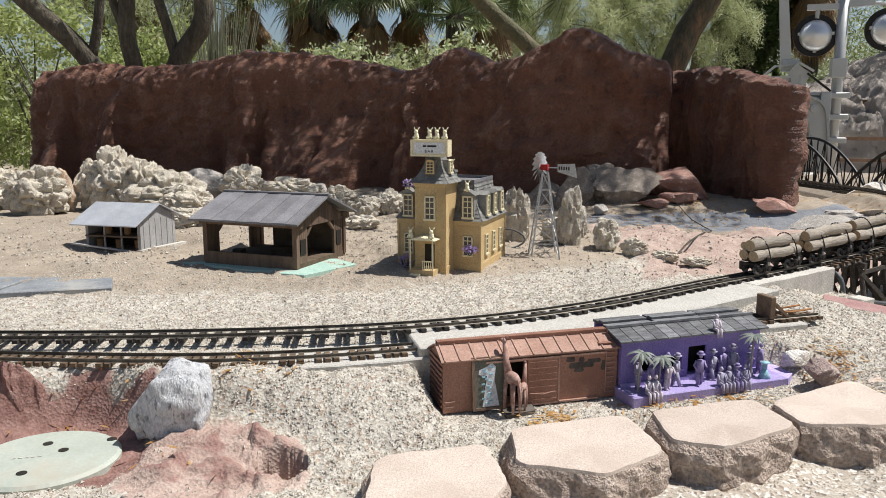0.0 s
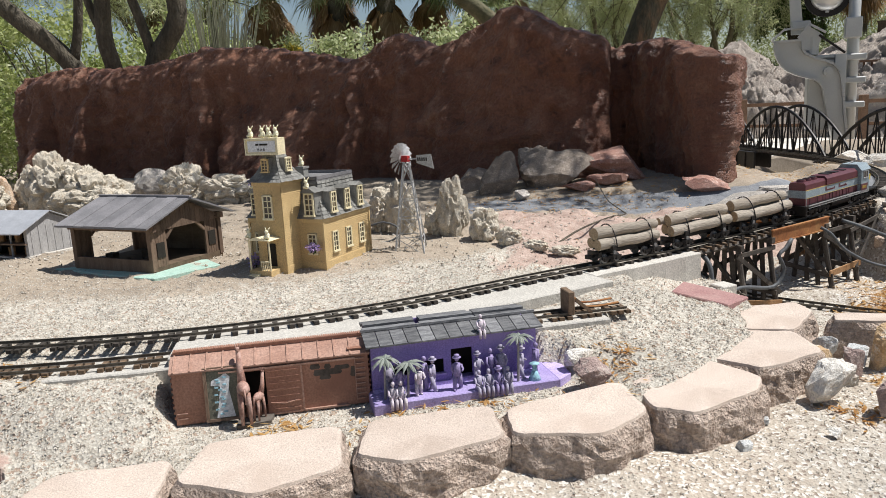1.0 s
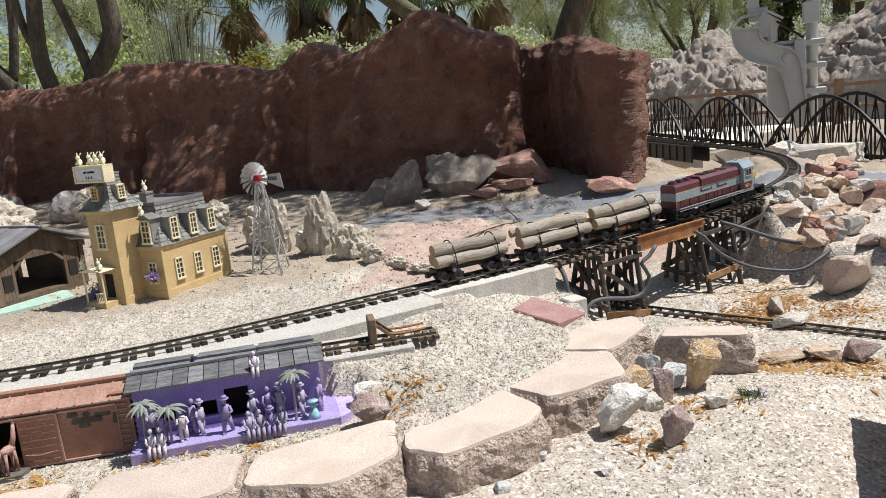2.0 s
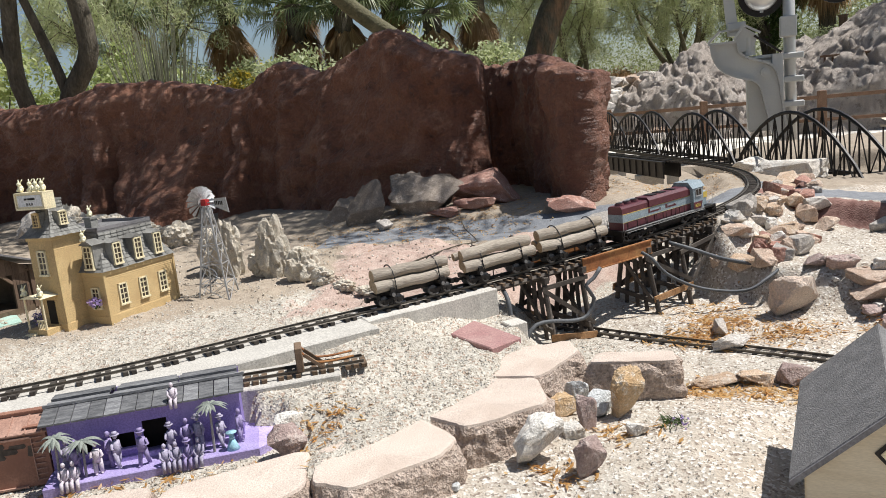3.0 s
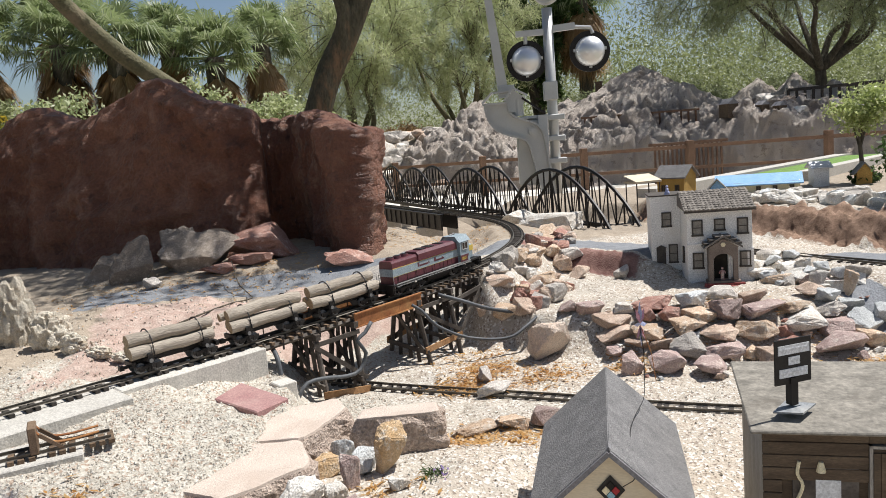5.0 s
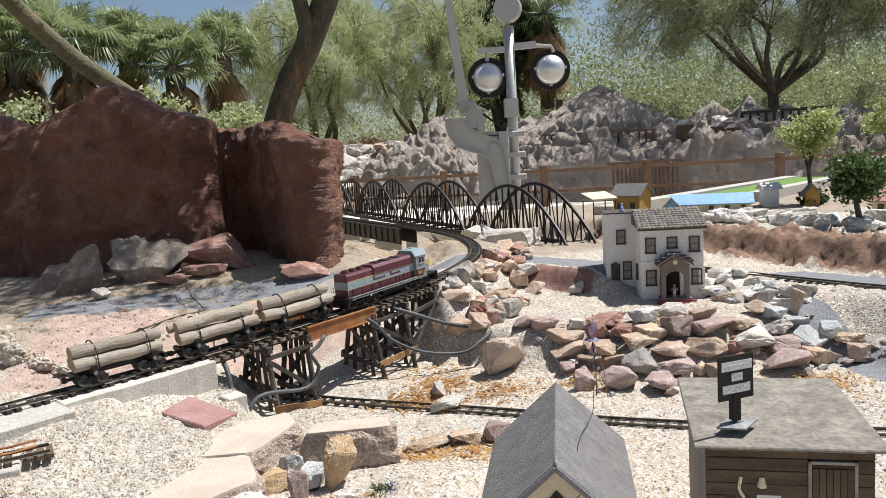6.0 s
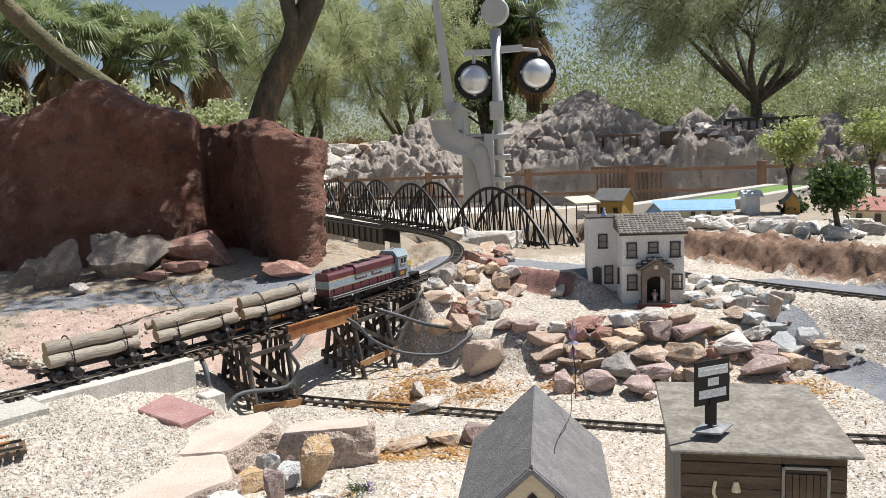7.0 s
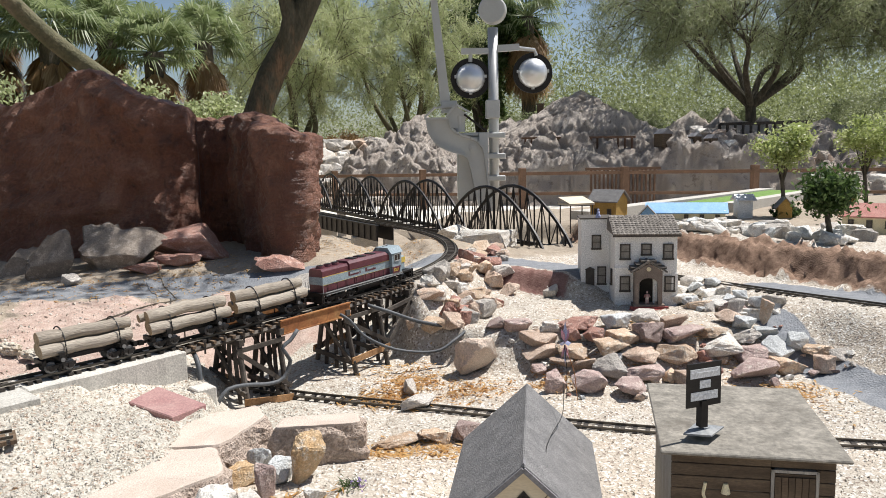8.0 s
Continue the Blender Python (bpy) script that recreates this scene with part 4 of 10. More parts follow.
def blossoms(name, m, rx, ry, rz, count, seed, label):
    r = random.Random(seed)
    g = Geo()
    for _ in range(count):
        u = Vector((r.gauss(0, 1), r.gauss(0, 1), r.gauss(0, 1))).normalized() * r.uniform(0.5, 1.0)
        c = Vector((u.x * rx, u.y * ry, u.z * rz))
        a = Vector((r.gauss(0, 1), r.gauss(0, 1), r.gauss(0, 1))).normalized() * 0.004
        b = a.cross(Vector((r.gauss(0, 1), r.gauss(0, 1), r.gauss(0, 1)))).normalized() * 0.003
        g.add([c - a, c + b, c + a, c - b], [(0, 1, 2, 3)])
    root = thing(name, m, label, "flowers")
    me = bpy.data.meshes.new("blossom")
    me.from_pydata(g.v, [], g.f)
    me.materials.append(M_FLOWER)
    part("blossom", me, None, root)
    g2 = Geo()
    for k in range(9):
        a = k * 0.7
        g2.tube([(0, 0, -rz * 1.4), (math.cos(a) * rx * 0.7, math.sin(a) * ry * 0.7, rz * 0.2)], 0.0012, 4)
    part("stem", g2, L_DARK, root)


def yellow_house():
    P = pose(0.129, 2.574, 0.035, 0, 0, -19.8)
    h = thing("model_house", P, "yellow clapboard model house with grey mansard roof and tower", "model house")
    W, D, E, T = 0.305, 0.307, 0.17, 0.295
    faces = [(pose(-W, 0, 0), W), (pose(0, 0, 0, 0, 0, 90), D), (pose(0, D, 0, 0, 0, 180), W), (pose(-W, D, 0, 0, 0, -90), D)]
    for m, w in faces:
        part("wall", wall_boards(0, w, 0.022, E - 0.012, 0.0062, m), M_YELLOW, h)
    g = Geo()
    g.box(-W + 0.001, -0.001, 0.001, D - 0.001, -0.02, E)
    part("core", g, M_YELLOW, h)
    g = Geo().box(-W - 0.003, 0.003, -0.003, D + 0.003, -0.02, 0.022)
    g.box(-W - 0.004, 0.004, -0.004, D + 0.004, E - 0.014, E + 0.001)
    for x in (-W, 0):
        for y in (0, D):
            g.box(x - 0.004, x + 0.004, y - 0.004, y + 0.004, 0, E - 0.014)
    part("trim", g, M_YELLOW, h)
    mansard(h, -W - 0.008, 0.008, -0.008, D + 0.008, E, T, 0.045, 2.0, 10, M_SLATE)
    part("flat_roof", Geo().box(-W + 0.036, -0.036, 0.036, D - 0.036, T - 0.004, T + 0.003), M_ROOFGREY, h)
    g = Geo()
    for a in (0.036,):
        x0, x1, y0, y1 = -W + a, -a, a, D - a
        g.box(x0, x1, y0, y0 + 0.004, T, T + 0.014).box(x0, x1, y1 - 0.004, y1, T, T + 0.014).box(x0, x0 + 0.004, y0, y1, T, T + 0.014).box(x1 - 0.004, x1, y0, y1, T, T + 0.014)
    part("roof_edge", g, M_ROOFBARN, h)
    chim = part("chimney", Geo().box(-0.16, -0.13, 0.10, 0.13, T, T + 0.035).box(-0.163, -0.127, 0.097, 0.133, T + 0.035, T + 0.042), M_SLATE, h)
    # side windows and dormers
    for k in range(3):
        y = 0.065 + k * 0.089
        window(h, pose(0.002, y, 0.083, 0, 0, 90), 0.036, 0.072, M_CREAM)
        d = part("dormer", Geo().box(-0.045, 0.004, y - 0.019, y + 0.019, E + 0.012, E + 0.088).add([(0.009, y - 0.024, E + 0.088), (0.009, y + 0.024, E + 0.088), (0.009, y, E + 0.101), (-0.045, y - 0.024, E + 0.088), (-0.045, y + 0.024, E + 0.088), (-0.045, y, E + 0.101)], [(0, 1, 2), (5, 4, 3), (0, 2, 5, 3), (2, 1, 4, 5), (1, 0, 3, 4)]), M_SLATE, h)
        window(d, pose(0.006, y, E + 0.05, 0, 0, 90), 0.034, 0.072, M_CREAM)
    # front windows
    for x in (-0.045, -0.265):
        d = part("dormer", Geo().box(x - 0.022, x + 0.022, -0.004, 0.05, E + 0.012, E + 0.092), M_SLATE, h)
        window(d, pose(x, -0.006, E + 0.048), 0.038, 0.078, M_CREAM)
        part("pediment", Geo().add([(x - 0.03, -0.012, E + 0.09), (x + 0.03, -0.012, E + 0.09), (x, -0.012, E + 0.108), (x - 0.03, 0.045, E + 0.09), (x + 0.03, 0.045, E + 0.09), (x, 0.045, E + 0.108)], [(0, 1, 2), (5, 4, 3), (0, 2, 5, 3), (2, 1, 4, 5), (1, 0, 3, 4)]), M_SLATE, d)
        window(h, pose(x, -0.002, 0.083), 0.036, 0.072, M_CREAM)
    # tower
    tx0, tx1, ty0, ty1, TE = -0.208, -0.098, -0.085, 0.03, 0.305
    for m, w in ((pose(tx0, ty0, 0), tx1 - tx0), (pose(tx1, ty0, 0, 0, 0, 90), ty1 - ty0), (pose(tx0, ty1, 0, 0, 0, -90), ty1 - ty0)):
        part("tower_wall", wall_boards(0, w, 0.02, TE - 0.012, 0.0062, m), M_YELLOW, h)
    part("tower_core", Geo().box(tx0 + 0.001, tx1 - 0.001, ty0 + 0.001, ty1, -0.02, TE), M_YELLOW, h)
    part("tower_trim", Geo().box(tx0 - 0.004, tx1 + 0.004, ty0 - 0.004, ty1 + 0.004, TE - 0.012, TE), M_YELLOW, h)
    part("tower_plinth", Geo().box(tx0 - 0.003, tx1 + 0.003, ty0 - 0.003, ty1, -0.02, 0.02), M_YELLOW, h)
    mansard(h, tx0 - 0.016, tx1 + 0.016, ty0 - 0.016, ty1 + 0.016, TE, 0.415, 0.046, 2.6, 10, M_SLATE)
    part("tower_cap", Geo().box(tx0 + 0.028, tx1 - 0.028, ty0 + 0.028, ty1 - 0.028, 0.414, 0.42), M_SLATE, h)
    cx, cy = (tx0 + tx1) / 2, (ty0 + ty1) / 2
    window(h, pose(cx, ty0 - 0.002, 0.22), 0.04, 0.082, M_CREAM)
    d = part("tower_dormer", Geo().box(cx - 0.016, cx + 0.016, ty0 + 0.004, ty0 + 0.05, 0.335, 0.382), M_SLATE, h)
    window(d, pose(cx, ty0 + 0.002, 0.357), 0.028, 0.042, M_YELLOW, True)
    d = part("tower_dormer", Geo().box(tx1 - 0.05, tx1 - 0.004, cy - 0.016, cy + 0.016, 0.335, 0.382), M_SLATE, h)
    window(d, pose(tx1 - 0.002, cy, 0.357, 0, 0, 90), 0.028, 0.042, M_CREAM, True)
    # porch
    px0, px1, py0 = tx0 + 0.004, tx1 - 0.026, ty0 - 0.06
    part("porch_floor", Geo().box(px0 - 0.004, px1 + 0.004, py0, ty0, -0.02, 0.016), M_YELLOW, h)
    part("porch_roof", Geo().add([(px0 - 0.01, py0 - 0.006, 0.118), (px1 + 0.012, py0 - 0.006, 0.118), ((px0 + px1) / 2, py0 - 0.006, 0.130), (px0 - 0.01, ty0, 0.118), (px1 + 0.012, ty0, 0.118), ((px0 + px1) / 2, ty0, 0.130)], [(0, 1, 2), (5, 4, 3), (0, 2, 5, 3), (2, 1, 4, 5), (1, 0, 3, 4)]), M_CREAM, h)
    for x in (px0, px1):
        part("porch_post", Geo().tube([(x, py0 + 0.005, 0.016), (x, py0 + 0.005, 0.118)], 0.003, 8), M_CREAM, h)
    g = Geo()
    for k in range(6):
        x = px1 - 0.036 + k * 0.007
        g.tube([(x, py0 + 0.005, 0.016), (x, py0 + 0.005, 0.044)], 0.0014, 5)
    g.box(px1 - 0.038, px1, py0 + 0.003, py0 + 0.007, 0.044, 0.048)
    part("railing", g, M_CREAM, h)
    part("front_door", Geo().box(cx - 0.018, cx + 0.016, ty0 - 0.003, ty0 + 0.002, 0.02, 0.098), M_DARK, h)
    part("front_step", Geo().box(px0 + 0.006, px0 + 0.04, py0 - 0.02, py0, -0.02, 0.005), M_CREAM, h)
    # sign on the tower
    s = thing("sign_board", P @ pose(cx, ty0 - 0.002, 0.398), "cream sign board with dark lettering on the tower", "sign")
    part("board", Geo().box(-0.062, 0.062, -0.004, 0.03, 0.0, 0.048), M_CREAM, s)
    part("sign_frame", Geo().box(-0.066, 0.066, -0.008, 0.033, -0.004, 0.002).box(-0.066, 0.066, -0.008, 0.033, 0.046, 0.051).box(-0.066, -0.061, -0.008, 0.033, 0, 0.048).box(0.061, 0.066, -0.008, 0.033, 0, 0.048), M_CREAM, s)
    part("sign_face", Geo().box(-0.055, 0.055, -0.006, -0.004, 0.006, 0.042), M_SIGNGREY, s)
    g = Geo()
    for x0, x1 in ((-0.022, -0.010), (-0.006, 0.026)):
        g.box(x0, x1, -0.0072, -0.006, 0.027, 0.033)
    part("writing", g, M_DARK, s, "dark unreadable lettering")
    g = text_geo("B A R", 0.013)
    t = part("writing", g, M_DARK, s, "dark letters")
    t.matrix_local = pose(0, -0.0068, 0.009, 90, 0, 0)
    for x in (-0.052, -0.004, 0.022, 0.050):
        bunny(cx + x, ty0 + 0.01, 0.449, P, 1.2)
    for x, y, z in ((px0, py0 + 0.01, 0.122), (px1 - 0.004, py0 + 0.008, 0.122), (-0.045, -0.012, E + 0.102), (-0.262, -0.012, E + 0.102), (-0.145, 0.115, T + 0.042)):
        bunny(x, y, z, P, 1.15)
    blossoms("flower_basket", P @ pose(-0.03, -0.025, 0.075), 0.03, 0.018, 0.016, 170, 3, "violet and pink flowers hanging by a window")
    blossoms("flower_pot", P @ pose(-0.255, -0.06, 0.03), 0.026, 0.024, 0.028, 190, 5, "violet flowers growing beside the yellow porch")
    blossoms("flower_basket", P @ pose(-0.262, -0.016, E + 0.125), 0.02, 0.012, 0.016, 110, 6, "violet flowers above a roof dormer")
    pad = part("porch_slab", Geo().prism([(-0.36, -0.19), (-0.09, -0.19), (-0.06, -0.02), (-0.33, -0.02)], -0.03, -0.012), M_CONC)
    pad.matrix_world = P
    tagged(pad, "thin grey slab before the yellow house porch", "slab")


def text_geo(body, size):
    cu = bpy.data.curves.new("lettering", "FONT")
    cu.body, cu.size, cu.align_x, cu.extrude = body, size, "CENTER", 0.0004
    ob = bpy.data.objects.new("lettering", cu)
    scene.collection.objects.link(ob)
    dg = bpy.context.evaluated_depsgraph_get()
    me = ob.evaluated_get(dg).to_mesh()
    g = Geo()
    g.v = [tuple(v.co) for v in me.vertices]
    g.f = [tuple(p.vertices) for p in me.polygons]
    bpy.data.objects.remove(ob)
    return g


M_SIGNGREY = mat("pale_grey_paper", (0.60, 0.61, 0.62), (0.66, 0.66, 0.66), 0.6, 30, 200, 0.05)
yellow_house()


# ---- windmill ----
def windmill():
    P = pose(0.386, 2.862, 0.02)
    w = thing("model_windmill", P, "grey metal model windmill on a lattice tower", "windmill")
    H = 0.335
    legs = [(-1, -1), (1, -1), (1, 1), (-1, 1)]
    for a, b in legs:
        part("leg", Geo().beam((a * 0.056, b * 0.056, -0.01), (a * 0.010, b * 0.010, H), 0.005, 0.005), M_MILL, w)
    for k in range(5):
        t0, t1 = k / 5, (k + 1) / 5
        for i in range(4):
            a, b = legs[i], legs[(i + 1) % 4]
            def at(c, t):
                s = mix(0.056, 0.010, t)
                return (c[0] * s, c[1] * s, t * H)
            part("brace", Geo().beam(at(a, t1), at(b, t1), 0.003, 0.003).beam(at(a, t0), at(b, t1), 0.002, 0.002).beam(at(b, t0), at(a, t1), 0.002, 0.002), M_MILL, w)
    hub = pose(0, 0, 0.352, 0, 0, 147)
    wheel = part("wheel", Geo().disc((0.022, 0, 0), (1, 0, 0), 0.016, 0.003, 14), M_MILL, w)
    wheel.matrix_local = hub
    for k in range(16):
        a = 6.28318 * k / 16
        m = Matrix.Rotation(a, 4, "X")
        part("blade", Geo().add([(0.020, -0.003, 0.016), (0.026, 0.004, 0.016), (0.028, 0.011, 0.058), (0.018, -0.009, 0.058), (0.0208, -0.003, 0.016), (0.0268, 0.004, 0.016), (0.0288, 0.011, 0.058), (0.0188, -0.009, 0.058)], [(0, 1, 2, 3), (7, 6, 5, 4), (3, 2, 6, 7), (0, 4, 5, 1)], m), M_MILL, wheel)
    hb = part("gearbox", Geo().box(-0.012, 0.016, -0.008, 0.008, -0.010, 0.012).tube([(0.014, 0, 0), (0.034, 0, 0)], 0.006, 10), M_REDPAINT, w)
    hb.matrix_local = hub
    vane = part("tail_vane", Geo().beam((-0.01, 0, 0), (-0.05, 0, 0.001), 0.003, 0.004).prism([(-0.128, -0.034), (-0.050, -0.014), (-0.050, 0.014), (-0.118, 0.018)], -0.0008, 0.0008, pose(0, 0, 0, 90, 0, 0)), M_MILL, w)
    vane.matrix_local = hub
    g = Geo()
    for k in range(5):
        g.box(-0.098 + k * 0.0095, -0.093 + k * 0.0095, -0.0018, 0.0018, -0.007, 0.006)
    t = part("writing", g, M_DARK, vane, "dark unreadable lettering")


M_MILL = mat("galvanised_grey", (0.50, 0.50, 0.49), (0.40, 0.39, 0.38), 0.5, 40, 200, 0.2, 0.0004, metal=0.4)
M_REDPAINT = mat("red_paint", (0.42, 0.03, 0.03), (0.34, 0.025, 0.03), 0.5, 40, 200, 0.1)
windmill()


# ---- open barn and small shed ----
def barn():
    P = pose(-0.71, 2.74, 0.022, 0, 0, -21.0)
    b = thing("open_barn", P, "dark brown open-sided model barn with grey roof", "model barn")
    L, D, E, R = 0.40, 0.36, 0.155, 0.25
    for s, y in ((-1, 0.0), (1, D)):
        g = Geo()
        n = 9
        for k in range(n):
            x0 = -L / 2 - 0.035 + (L + 0.07) * k / n
            x1 = x0 + (L + 0.07) / n - 0.0012
            dz = 0.0015 * (k % 2)
            ye, yr = (-0.045, D / 2) if s < 0 else (D + 0.045, D / 2)
            g.add([(x0, ye, E + 0.012 + dz), (x1, ye, E + 0.012 + dz), (x1, yr, R + dz), (x0, yr, R + dz), (x0, ye, E + 0.005), (x1, ye, E + 0.005), (x1, yr, R - 0.007), (x0, yr, R - 0.007)], [(0, 1, 2, 3), (7, 6, 5, 4), (0, 4, 5, 1), (1, 5, 6, 2), (2, 6, 7, 3), (3, 7, 4, 0)])
        part("roof", g, M_ROOFBARN, b)
    part("ridge_cap", Geo().beam((-L / 2 - 0.037, D / 2, R + 0.002), (L / 2 + 0.037, D / 2, R + 0.002), 0.016, 0.006), M_ROOFBARN, b)
    part("floor_slab", Geo().box(-L / 2, L / 2, 0, D, -0.02, 0.012), M_HUT, b)
    part("front_wall", Geo().box(-L / 2, L / 2, -0.004, 0.008, -0.02, 0.042), M_BARN, b)
    for x in (-L / 2 + 0.006, L / 2 - 0.006):
        for y in (0.004, D - 0.006):
            part("post", Geo().box(x - 0.009, x + 0.009, y - 0.009, y + 0.009, 0.0, E + 0.012), M_BARN, b)
    for x in (-0.07, 0.06):
        part("post", Geo().box(x - 0.006, x + 0.006, D - 0.012, D, 0.0, E + 0.012), M_BARN, b)
    for y in (0.004, D - 0.006):
        part("top_beam", Geo().box(-L / 2 - 0.02, L / 2 + 0.02, y - 0.007, y + 0.007, E - 0.01, E + 0.012), M_BARN, b)
    for x in (-L / 2 + 0.006, L / 2 - 0.006):
        s = 1 if x > 0 else -1
        g = Geo().add([(x - 0.004, 0, E), (x + 0.004, 0, E), (x + 0.004, D, E), (x - 0.004, D, E), (x - 0.004, D / 2, R - 0.008), (x + 0.004, D / 2, R - 0.008)], [(0, 1, 2, 3), (0, 4, 5, 1), (4, 3, 2, 5), (1, 5, 2), (0, 3, 4)])
        part("gable", g, M_BARN, b)
        g = Geo()
        for k in range(14):
            y0 = 0.004 + k * (D - 0.008) / 14
            zt = E + (R - E) * (1 - abs((y0 + 0.012) / D - 0.5) * 2) - 0.012
            g.box(x + s * 0.004, x + s * 0.007, y0, y0 + (D - 0.008) / 14 - 0.001, E - 0.012, zt)
        part("gable_boards", g, M_BARN, b)
        for y0, y1 in ((0.01, 0.075), (D - 0.085, D - 0.02)):
            g = Geo()
            for k in range(5):
                a = y0 + k * (y1 - y0) / 5
                g.box(x - 0.004, x + 0.005, a, a + (y1 - y0) / 5 - 0.0012, 0.0, E - 0.01)
            pier = part("side_panel", g, M_BARN, b)
            part("shutter", Geo().box(x + s * 0.004, x + s * 0.008, y0 + 0.014, y1 - 0.014, 0.045, 0.10), M_DARK, pier)
        for ya, yb in ((0.075, 0.12), (D - 0.085, D - 0.13)):
            part("brace", Geo().beam((x, ya, E - 0.045), (x, yb, E - 0.002), 0.01, 0.01), M_BARN, b)
    part("back_wall", Geo().box(-L / 2 + 0.07, L / 2 - 0.02, D - 0.012, D - 0.004, 0.0, 0.158), M_HUT, b)
    for k, (x, y, s) in enumerate(((-0.12, 0.10, 0.02), (0.02, 0.16, 0.026), (0.10, 0.08, 0.018), (0.0, 0.06, 0.014))):
        c = part("crate", Geo().box(-s, s, -s * 0.8, s * 0.8, 0, s * 1.3), M_HUT, bevel=0.001)
        c.matrix_world = P @ pose(x, y, 0.012, 0, 0, k * 23)
        tagged(c, "small dark wooden crate inside the barn", "crate", "crates in the barn")
    sc = part("painted_pad", Geo().prism([(-0.285, -0.03), (0.13, -0.075), (0.27, -0.07), (0.345, 0.18), (0.22, 0.25), (-0.2, 0.03)], -0.03, -0.004), M_MINT, bevel=0.002)
    sc.matrix_world = P
    tagged(sc, "faded mint green painted pad under the barn", "slab")


def shed():
    P = pose(-1.35, 3.06, 0.022, 0, 0, -14)
    s = thing("tin_roof_shed", P, "small grey shed with tin roof and open front shelves", "model shed")
    L, D, E, R = 0.25, 0.24, 0.125, 0.18
    part("side_wall", Geo().prism([(0, 0), (D, 0), (D, E), (D / 2, R - 0.004), (0, E)], -0.004, 0.004, pose(L / 2, 0, 0, 90, 0, 90)), M_GREYBOARD, s)
    part("side_wall", Geo().prism([(0, 0), (D, 0), (D, E), (D / 2, R - 0.004), (0, E)], -0.004, 0.004, pose(-L / 2, 0, 0, 90, 0, 90)), M_GREYBOARD, s)
    g = Geo()
    for k in range(6):
        g.box(L / 2 + 0.004, L / 2 + 0.006, 0.02 + k * 0.04, 0.022 + k * 0.04, 0, E)
    part("battens", g, M_GREYBOARD, s)
    part("back_wall", Geo().box(-L / 2, L / 2, D - 0.006, D, 0, E), M_GREYBOARD, s)
    for y0, y1 in ((-0.05, D / 2), (D + 0.035, D / 2)):
        zs = E - 0.02 if y0 < 0 else E - 0.01
        part("roof", Geo().add([(-L / 2 - 0.04, y0, zs), (L / 2 + 0.02, y0, zs), (L / 2 + 0.02, y1, R), (-L / 2 - 0.04, y1, R), (-L / 2 - 0.04, y0, zs + 0.004), (L / 2 + 0.02, y0, zs + 0.004), (L / 2 + 0.02, y1, R + 0.004), (-L / 2 - 0.04, y1, R + 0.004)], [(3, 2, 1, 0), (4, 5, 6, 7), (0, 1, 5, 4), (1, 2, 6, 5), (2, 3, 7, 6), (3, 0, 4, 7)]), M_TIN, s)
    for z in (0.0, 0.055):
        part("shelf", Geo().box(-L / 2, L / 2, -0.01 if z else 0, D - 0.01, z, z + 0.006), M_BARN, s)
    for k in range(4):
        x = -L / 2 + 0.006 + k * (L - 0.012) / 3
        part("post", Geo().box(x - 0.003, x + 0.003, -0.002, 0.004, 0, E - 0.004), M_GREYBOARD, s)
    # added near-black sheet that paints the shade behind the shelves
    part("inner_wall", Geo().box(-L / 2 + 0.004, L / 2 - 0.004, 0.09, 0.095, 0, E), M_DARK, s)
    for k in range(5):
        x = -0.09 + k * 0.045
        c = part("barrel", Geo().tube([(0, 0, 0), (0, 0, 0.012), (0, 0, 0.024), (0, 0, 0.034)], 0.014, 10), M_BROWNWOOD, smooth=False)
        c.matrix_world = P @ pose(x, 0.035, 0.006 + (0.055 if k % 2 else 0))
        tagged(c, "small brown barrel on a shed shelf", "barrel", "barrels in the shed")
    plank = part("plank", Geo().box(-0.12, 0.12, -0.006, 0.006, 0, 0.006), M_GREYBOARD)
    plank.matrix_world = P @ pose(-0.02, -0.05, 0.016, 0, 9, 18)
    tagged(plank, "loose grey plank leaning by the shed", "plank")
    sill = part("plank", Geo().box(-0.13, 0.13, -0.012, 0.012, 0, 0.016), M_CONC)
    sill.matrix_world = P @ pose(L / 2 + 0.02, 0.12, -0.01, 0, 0, 80)
    tagged(sill, "grey concrete strip beside the tin shed", "kerb")


M_GREYBOARD = mat("grey_painted_board", (0.40, 0.39, 0.38), (0.33, 0.32, 0.31), 0.8, 14, 200, 0.3, 0.0008, stretch=(3, 3, 0.5))
barn()
shed()

# ---- train ----
CUM = [0.0]
for _a, _b in zip(MAIN, MAIN[1:]):
    CUM.append(CUM[-1] + (_b - _a).length)


def on_main(s):
    i = min(len(MAIN) - 2, max(0, int(np.searchsorted(CUM, s)) - 1))
    t = (s - CUM[i]) / (CUM[i + 1] - CUM[i])
    return MAIN[i].lerp(MAIN[i + 1], t)


def arc_at_x(x):
    return next(CUM[i] for i, p in enumerate(MAIN) if p.x >= x)


def on_rails(s, half):
    a, b = on_main(s - half), on_main(s + half)
    d, c = b - a, (a + b) / 2
    return pose(c.x, c.y, c.z, 0, -math.degrees(math.atan2(d.z, math.hypot(d.x, d.y))), math.degrees(math.atan2(d.y, d.x)))


